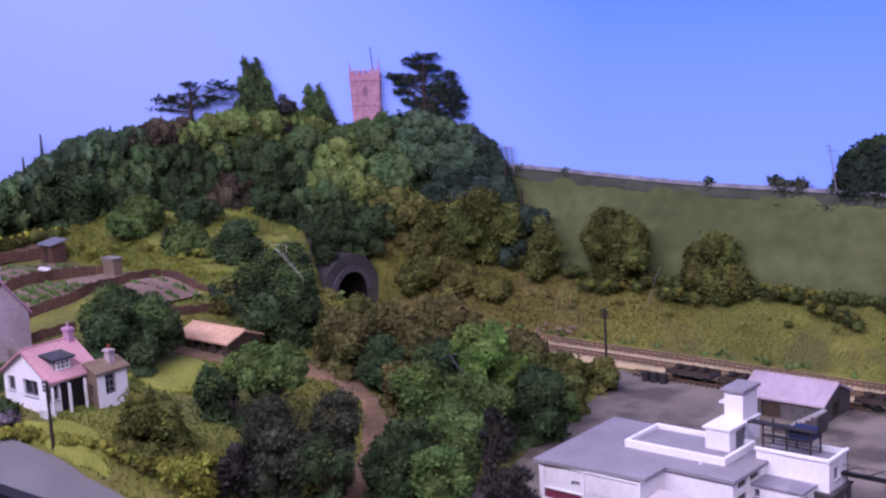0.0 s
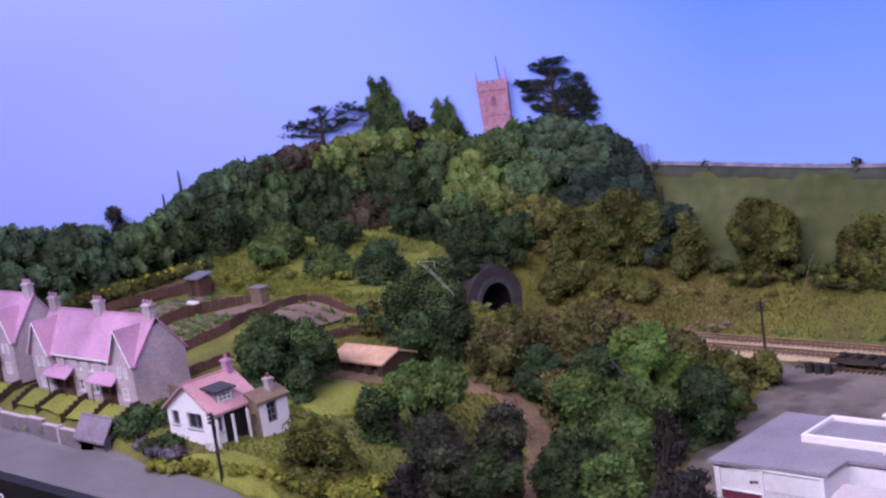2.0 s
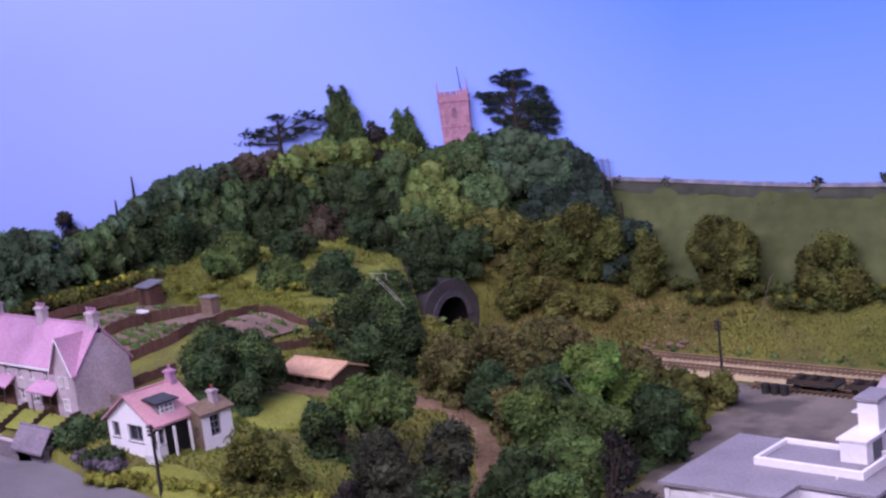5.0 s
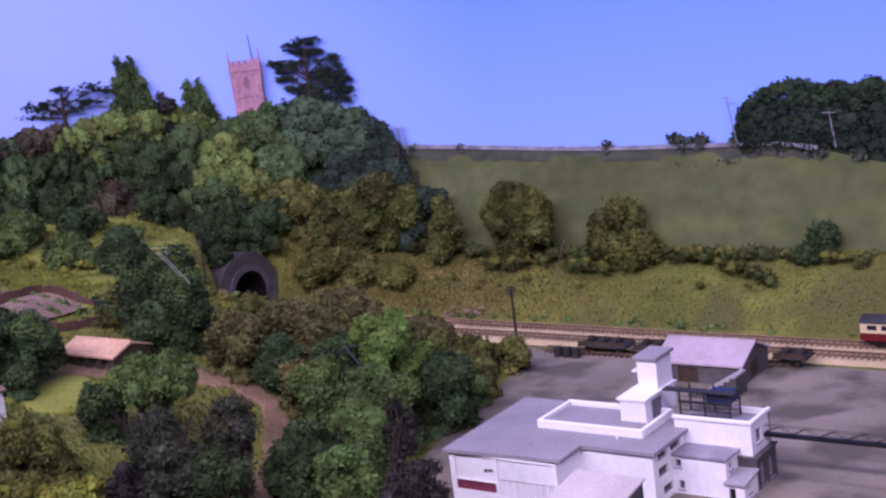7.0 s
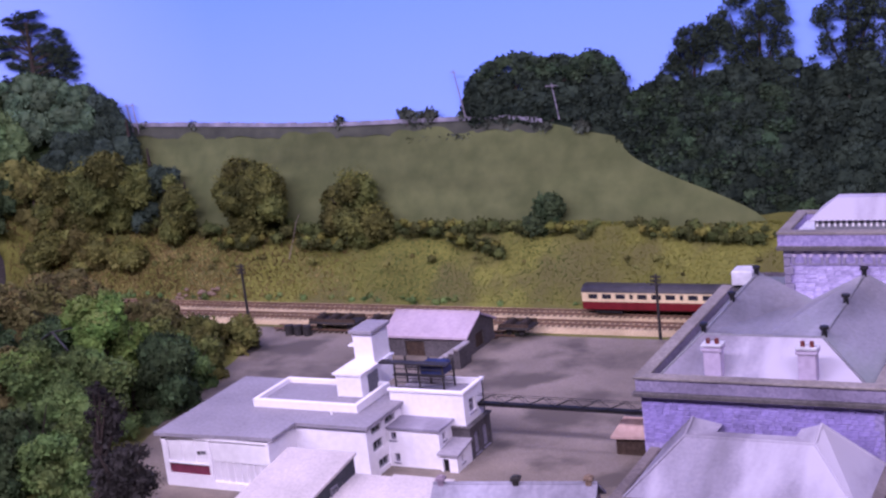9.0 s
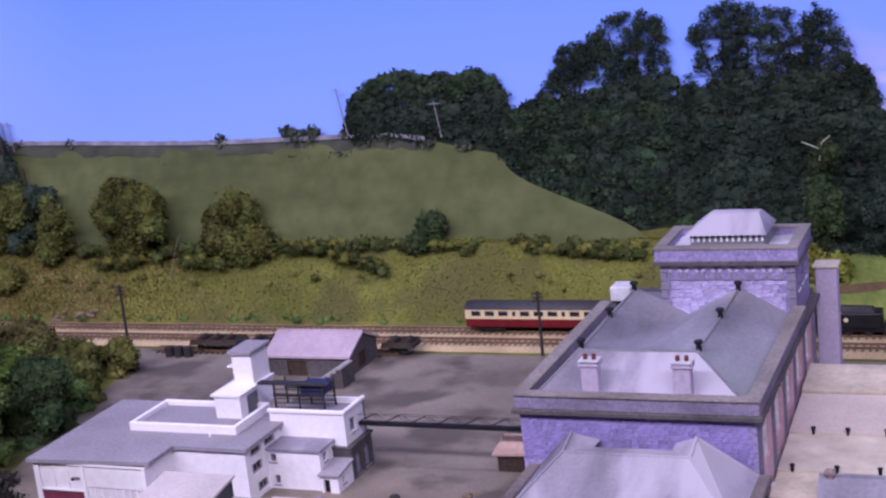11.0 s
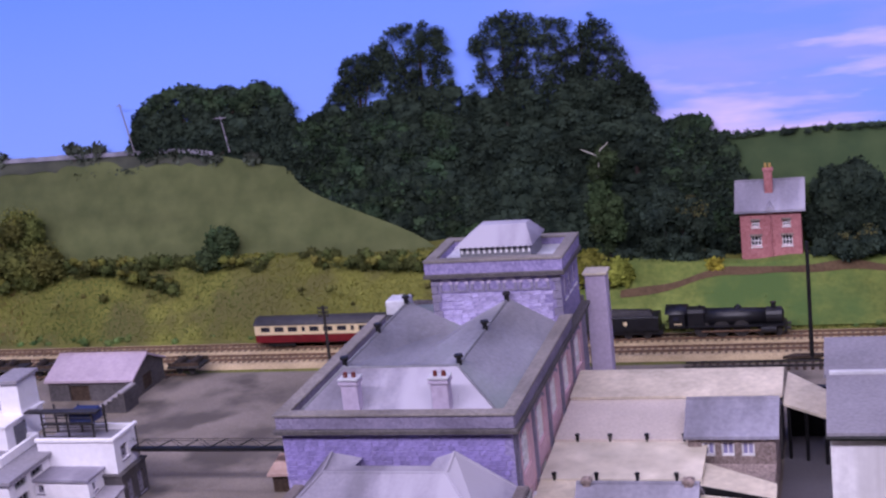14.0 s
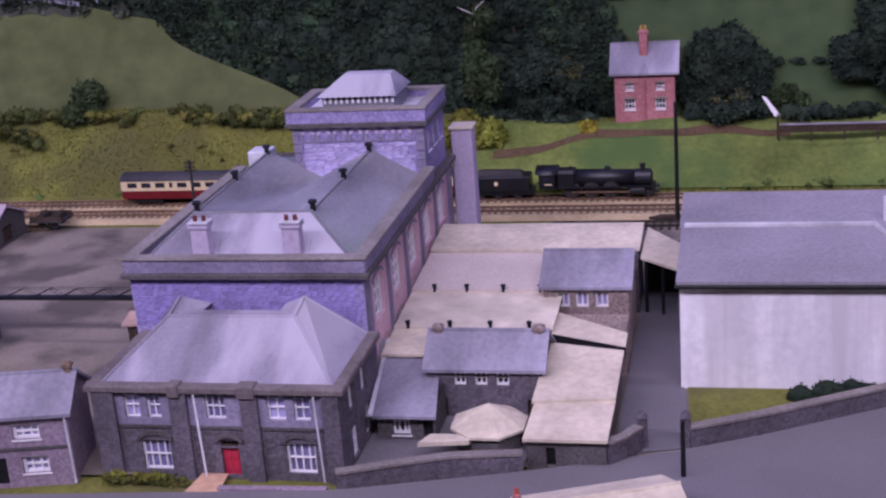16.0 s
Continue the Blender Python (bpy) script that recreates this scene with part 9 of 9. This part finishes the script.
# loose ivy twig by the wood
g = Geo()
for a, b in (((-1.10, 10.66, 1.0), (-1.06, 10.66, 1.25)), ((-1.06, 10.66, 1.25), (-1.0, 10.66, 1.30)), ((-1.07, 10.66, 1.2), (-1.2, 10.66, 1.26))):
    g.rod(a, b, 0.006, 0.004, 5)
solo("dead_branch", g, PALE_TWIG, (-1.1, 10.66, 1.0), "pale dead branch above the ivy", "branch")
g = Geo().rod((-6.62, 10.38, 0.28), (-6.5, 10.42, 0.66), 0.0035, 0.0025, 5).rod((-6.5, 10.42, 0.66), (-6.46, 10.42, 0.72), 0.003, 0.0025, 5)
solo("leaning_stake", g, STONE_WARM, (-6.6, 10.38, 0.28), "pale leaning stake on the bank", "stake")


# ---------- rolling stock ----------
def wheel_pair(parent, x, y, r, z=0.037):
    for s in (-0.052, 0.052):
        g = Geo().rod((x, y + s - 0.006, z + r), (x, y + s + 0.006, z + r), r, r, 12)
        w = part("wheel", g, IRON, parent)
        part("hub", Geo().rod((x, y + s - 0.011, z + r), (x, y + s + 0.011, z + r), r * 0.3, r * 0.3, 8), LOCO_BLACK, w)


def curved_roof(x0, x1, y, hw, z, rise, n=8):
    g = Geo()
    ring = [(y - hw * math.cos(math.pi * i / n), z + rise * math.sin(math.pi * i / n)) for i in range(n + 1)]
    m = len(ring)
    g.v = [(x, a, b) for x in (x0, x1) for a, b in ring]
    g.f = [(i, m + i, m + i + 1, i + 1) for i in range(m - 1)] + [tuple(range(m)), tuple(range(2 * m - 1, m - 1, -1))]
    g.m = [0] * len(g.f)
    return g


CRIMSON = surface("crimson_paint", (0.12, 0.009, 0.013), (0.165, 0.014, 0.019), 200, 0.4, 0.02, 20, 0.1)
CREAM = surface("cream_paint", (0.62, 0.50, 0.30), (0.72, 0.58, 0.36), 200, 0.4, 0.02, 20, 0.1)
COACH_ROOF = surface("coach_roof_grey", (0.045, 0.042, 0.048), (0.07, 0.066, 0.072), 200, 0.6, 0.02, 20, 0.2)


def coach(x0, y, label):
    t = thing("railway_coach", (x0 + 0.615, y, 0.037), label, "railway coach", "train")
    x1, hw = x0 + 1.23, 0.092
    zb, zw, zt = 0.085, 0.145, 0.218
    part("underframe", Geo().box(x0 + 0.02, x1 - 0.02, y - 0.06, y + 0.06, 0.068, 0.085), LOCO_BLACK, t)
    part("lower_body", Geo().box(x0, x1, y - hw, y + hw, zb, zw, c=0.004), CRIMSON, t, "crimson lower panels")
    holes, doors = [], []
    u = x0 + 0.05
    k = 0
    while u < x1 - 0.1:
        w = 0.075 if k % 4 != 3 else 0.028
        holes.append((u, u + w, 0.166, 0.205))
        u += w + 0.034
        k += 1
    at = facing_front(y - hw)
    part("upper_body", holed(Geo(), at, x0, x1, zw, zt, holes, 0.008), CREAM, t, "cream upper panels")
    part("upper_body", Geo().box(x0 + 0.002, x1 - 0.002, y + hw - 0.01, y + hw, zw, zt), CREAM, t)
    for e in (x0, x1 - 0.01):
        part("coach_end", Geo().box(e, e + 0.01, y - hw + 0.012, y + hw - 0.012, zw, zt), LOCO_BLACK, t)
    for h in holes:
        part("window_pane", bar(Geo(), at, *h, 0.008, 0.011), DARK_GLASS, t)
    part("roof", curved_roof(x0 - 0.004, x1 + 0.004, y, hw + 0.003, zt, 0.045), COACH_ROOF, t, rounded=True)
    for e in (x0 - 0.022, x1):
        part("gangway", Geo().box(e, e + 0.022, y - 0.035, y + 0.035, 0.085, 0.235), LOCO_BLACK, t)
    for bx in (x0 + 0.2, x1 - 0.2):
        b = part("bogie", Geo().box(bx - 0.11, bx + 0.11, y - 0.075, y - 0.06, 0.05, 0.075).box(bx - 0.11, bx + 0.11, y + 0.06, y + 0.075, 0.05, 0.075), LOCO_BLACK, t)
        for d in (-0.08, 0.08):
            wheel_pair(b, bx + d, y, 0.03)
    return t


def steam_locomotive(x1, y):
    """A tender engine whose front buffers stand at x1."""
    t = thing("steam_locomotive", (x1 - 0.499, y, 0.037), "black tender steam locomotive with a tall boiler", "locomotive", "train")
    zc = 0.165
    part("running_plate", Geo().box(x1 - 0.799, x1 - 0.022, y - 0.085, y + 0.085, 0.112, 0.119), LOCO_BLACK, t)
    part("boiler", Geo().rod((x1 - 0.555, y, zc), (x1 - 0.145, y, zc), 0.064, 0.056, 16), LOCO_BLACK, t, rounded=True)
    part("smokebox", Geo().rod((x1 - 0.145, y, zc), (x1 - 0.039, y, zc), 0.06, 0.06, 16).rod((x1 - 0.039, y, zc), (x1 - 0.027, y, zc), 0.05, 0.035, 14), LOCO_BLACK, t)
    part("firebox", Geo().box(x1 - 0.689, x1 - 0.544, y - 0.066, y + 0.066, 0.115, 0.232, c=0.02), LOCO_BLACK, t)
    part("chimney", Geo().rod((x1 - 0.095, y, zc + 0.05), (x1 - 0.095, y, 0.252), 0.018, 0.016, 10).rod((x1 - 0.095, y, 0.252), (x1 - 0.095, y, 0.26), 0.021, 0.021, 10), LOCO_BLACK, t)
    part("dome", Geo().rod((x1 - 0.333, y, zc + 0.05), (x1 - 0.333, y, 0.238), 0.026, 0.022, 10).rod((x1 - 0.333, y, 0.238), (x1 - 0.333, y, 0.248), 0.022, 0.008, 10), LOCO_BLACK, t)
    part("safety_valve", Geo().rod((x1 - 0.589, y, 0.23), (x1 - 0.589, y, 0.25), 0.012, 0.01, 8), LOCO_BLACK, t)
    cab = part("cab", Geo().box(x1 - 0.799, x1 - 0.689, y - 0.088, y + 0.088, 0.115, 0.215), LOCO_BLACK, t)
    part("cab_roof", curved_roof(x1 - 0.822, x1 - 0.673, y, 0.092, 0.215, 0.042), LOCO_BLACK, cab, rounded=True)
    part("cab_window", Geo().box(x1 - 0.766, x1 - 0.727, y - 0.0895, y - 0.088, 0.17, 0.2), DARK_GLASS, cab)
    part("number_bars", Geo().box(x1 - 0.762, x1 - 0.710, y - 0.0895, y - 0.088, 0.140, 0.148), CREAM, cab)
    for s in (-1, 1):
        part("cylinder", Geo().rod((x1 - 0.178, y + s * 0.08, 0.09), (x1 - 0.078, y + s * 0.08, 0.09), 0.023, 0.023, 10), LOCO_BLACK, t)
        part("coupling_rod", Geo().box(x1 - 0.578, x1 - 0.178, y + s * 0.072 - 0.003, y + s * 0.072 + 0.003, 0.078, 0.088), RAIL_STEEL, t)
        part("buffer", Geo().rod((x1 - 0.022, y + s * 0.055, 0.09), (x1 + 0.015, y + s * 0.055, 0.09), 0.009, 0.015, 8), IRON, t)
    part("buffer_beam", Geo().box(x1 - 0.027, x1 - 0.011, y - 0.085, y + 0.085, 0.07, 0.112), LOCO_BLACK, t)
    for d in (0.28, 0.40, 0.52):
        wheel_pair(t, x1 - d * 1.11, y, 0.058)
    for d in (0.06, 0.16):
        wheel_pair(t, x1 - d * 1.11, y, 0.03)
    q = part("tender", Geo().box(x1 - 1.333, x1 - 0.866, y - 0.085, y + 0.085, 0.10, 0.20, c=0.006), LOCO_BLACK, t)
    part("coal", Geo().solid([(x1 - 1.278, y - 0.06, 0.2), (x1 - 0.911, y - 0.06, 0.2), (x1 - 0.911, y + 0.06, 0.2), (x1 - 1.278, y + 0.06, 0.2), (x1 - 1.200, y - 0.02, 0.235), (x1 - 0.933, y - 0.02, 0.228), (x1 - 0.933, y + 0.02, 0.23), (x1 - 1.200, y + 0.02, 0.235)], [(4, 5, 6, 7), (0, 1, 5, 4), (1, 2, 6, 5), (2, 3, 7, 6), (3, 0, 4, 7)]), IRON, q)
    part("tender_crest", Geo().rod((x1 - 1.099, y - 0.087, 0.155), (x1 - 1.099, y - 0.084, 0.155), 0.016, 0.016, 8), CREAM, q, "small pale round emblem")
    part("tender_frame", Geo().box(x1 - 1.333, x1 - 0.845, y - 0.07, y + 0.07, 0.07, 0.10), LOCO_BLACK, q)
    for d in (0.86, 0.98, 1.10):
        wheel_pair(t, x1 - d * 1.11, y, 0.032)
    return t


LOCO_X = 0.25
steam_locomotive(LOCO_X, TRACK_FAR)
coach(LOCO_X - 2.63, TRACK_FAR, "crimson and cream passenger coach with a dark grey roof")
coach(LOCO_X - 3.89, TRACK_FAR, "crimson and cream passenger coach at the rear of the train")

# low wagons on the siding by the goods shed
siding = thing("siding_track", (-5.2, 9.40, 0), "short rusty siding beside the goods yard", "railway track", kind="structure")
sl = Geo()
for i in range(40):
    sl.box(-6.1 + i * 0.05, -6.08 + i * 0.05, 9.31, 9.49, 0.003, 0.012)
ob = part("sleepers", sl, WOOD_DARK, siding)
ob["kind"] = "stuff"
for s in (-0.045, 0.045):
    part("rail", Geo().box(-6.15, -4.0, 9.40 + s - 0.0035, 9.40 + s + 0.0035, 0.012, 0.026), RAIL_STEEL, siding)


def wagon(x0, x1, label):
    t = thing("flat_wagon", ((x0 + x1) / 2, 9.40, 0.026), label, "wagon", "siding wagons")
    part("deck", Geo().box(x0, x1, 9.31, 9.49, 0.075, 0.092, c=0.004), IRON, t)
    for s in (9.315, 9.478):
        part("side_board", Geo().box(x0 + 0.01, x1 - 0.01, s, s + 0.01, 0.092, 0.118), WOOD_DARK, t)
    n_ = int((x1 - x0) / 0.12)
    for i in range(n_):
        part("load", Geo().rod((x0 + 0.07 + i * 0.12, 9.34, 0.10), (x0 + 0.07 + i * 0.12, 9.46, 0.105), 0.024, 0.03, 8), BARK, t)
    for d in (x0 + 0.08, x1 - 0.08):
        wheel_pair(t, d, 9.40, 0.026, 0.026)


wagon(-5.78, -5.34, "low black wagon with a dark load")
wagon(-5.28, -4.84, "low black wagon with a dark load beside the shed")
wagon(-4.12, -3.86, "low black wagon standing behind the goods shed")
for i in range(3):
    x = -5.92 + i * 0.085
    g = Geo().rod((x, 9.24, 0.0), (x, 9.24, 0.085), 0.036, 0.036, 10).rod((x, 9.24, 0.03), (x, 9.24, 0.04), 0.039, 0.039, 10).rod((x, 9.24, 0.06), (x, 9.24, 0.07), 0.039, 0.039, 10)
    solo("oil_drum", g, IRON, (x, 9.24, 0), "dark rusty drum standing in the yard", "drum", "yard drums")

# open plywood box on a shelf before the front board
shelf = thing("front_shelf", (-9.3, 3.65, 0.3), "narrow black shelf fixed to the front board", "shelf")
part("board", Geo().box(-9.75, -8.6, 3.42, 3.8, 0.30, 0.33), FASCIA, shelf)
for x in (-9.6, -8.8):
    part("bracket", Geo().solid([(x, 3.8, 0.30), (x, 3.5, 0.30), (x, 3.8, 0.08), (x + 0.02, 3.8, 0.30), (x + 0.02, 3.5, 0.30), (x + 0.02, 3.8, 0.08)], [(0, 1, 2), (5, 4, 3), (1, 4, 5, 2), (0, 3, 4, 1)]), IRON, shelf)
q = thing("plywood_box", (-9.35, 3.62, 0.33), "small open plywood box before the layout", "box")
for b_ in ((-9.53, -9.50, 3.5, 3.74), (-9.28, -9.25, 3.5, 3.74), (-9.50, -9.28, 3.5, 3.53), (-9.50, -9.28, 3.71, 3.74)):
    part("panel", Geo().box(*b_, 0.33, 0.535), PLYWOOD, q)
part("bottom", Geo().box(-9.50, -9.28, 3.53, 3.71, 0.33, 0.35), PLYWOOD, q)
part("wire", Geo().rod((-9.2, 3.6, 0.50), (-8.75, 3.6, 0.565), 0.008, 0.008, 6).rod((-8.75, 3.6, 0.565), (-8.70, 3.6, 0.345), 0.008, 0.008, 6), LEAD_STRIP, q)

# old siding beside the whitewashed shed
old = thing("disused_siding", (0.7, 9.36, 0), "disused dark siding beside the running lines", "railway track", kind="structure")
sl = Geo()
for i in range(44):
    sl.box(-0.35 + i * 0.05, -0.33 + i * 0.05, 9.27, 9.45, 0.004, 0.013)
ob = part("sleepers", sl, WOOD_DARK, old)
ob["kind"] = "stuff"
for s in (-0.045, 0.045):
    part("rail", Geo().box(-0.4, 1.9, 9.36 + s - 0.0035, 9.36 + s + 0.0035, 0.013, 0.026), IRON, old)
for i in range(4):
    part_x = 0.22 + 0.02 * i
    solo("timber_baulk", Geo().box(part_x, part_x + 0.22, 9.49 + 0.016 * i, 9.504 + 0.016 * i, 0.004, 0.02), WOOD_DARK, (part_x, 9.49, 0), "dark timber baulk lying beside the siding", "timber", "siding timbers")

# heap of grey stones beside the line
for i in range(14):
    rs = random.Random(500 + i)
    x, y = -7.44 + rs.uniform(-0.26, 0.26), 10.13 + rs.uniform(-0.03, 0.05)
    r = rs.uniform(0.015, 0.03)
    g = Geo()
    iv, jf = icosphere(2)
    g.v = [(x + p[0] * r * 1.3 * rs.uniform(0.8, 1.1), y + p[1] * r, float(land(x, y)) + r * 0.4 + p[2] * r * rs.uniform(0.6, 0.9)) for p in iv.tolist()]
    g.f, g.m = jf.tolist(), [0] * len(jf)
    solo("stone_rubble", g, BROWN_STONE, (x, y, float(land(x, y))), "pale grey stone lying beside the ballast", "stone", "lineside rubble")
# green trellis behind the vegetable plot
q = thing("trellis", (-9.0, 7.35, 0.7), "dark green bean trellis behind the vegetable plot", "trellis")
DARK_GREEN = surface("dark_green_net", (0.012, 0.03, 0.018), (0.03, 0.06, 0.035), 300, 0.8, 0.1)
for i in range(11):
    x = -9.22 + i * 0.045
    z = float(land(x, 7.36)) - 0.02
    part("stake", Geo().box(x, x + 0.008, 7.355, 7.363, z, z + 0.13), DARK_GREEN, q)
    if i < 10:
        for k in (0.05, 0.085, 0.118):
            part("slat", Geo().box(x + 0.008, x + 0.045, 7.357, 7.361, z + k, z + k + 0.014), DARK_GREEN, q)
hedge("climbing_beans", [(-9.2, 7.36, 0.78), (-8.78, 7.36, 0.76)], 26, 0.03, LEAF_DARK, "dark climbing beans on the trellis", 341, flatten=0.5)
hedge("flower_border", [(-12.6, 6.6, 1.0), (-12.33, 7.2, 1.07), (-12.0, 7.75, 1.13)], 30, 0.022, FLOWER_YELLOW, "yellow flowers along the plot hedge", 342, flatten=1.0, spread=0.05)
# dead black branches caught in the bright tree
for i, (a, e, c) in enumerate((((-5.88, 6.55, 0.84), (-5.76, 6.52, 0.90), (-5.62, 6.55, 0.92)), ((-5.76, 6.52, 0.90), (-5.68, 6.5, 0.84), (-5.62, 6.48, 0.80)))):
    g = Geo().rod(a, e, 0.008, 0.007, 6).rod(e, c, 0.007, 0.004, 6)
    solo("dead_branch", g, BLACK_PAINT, a, "black dead branch caught in the bright tree", "branch", "dead branches")

for i, (x, y, rx, h, mt) in enumerate(((-9.95, 8.15, 0.20, 0.26, LEAF_MID), (-9.35, 8.25, 0.24, 0.26, LEAF_DARK), (-10.75, 8.2, 0.18, 0.30, LEAF_DARK), (-11.3, 8.05, 0.22, 0.32, LEAF_MID), (-10.3, 8.75, 0.22, 0.28, LEAF_MID), (-11.0, 8.9, 0.2, 0.3, LEAF_DARK))):
    tree(x, y, G(x, y), h, rx, rx * 0.8, h * 0.36, mt, "small round orchard tree on a short trunk", 800 + i, k=12, trunk=0.014, group="orchard trees")
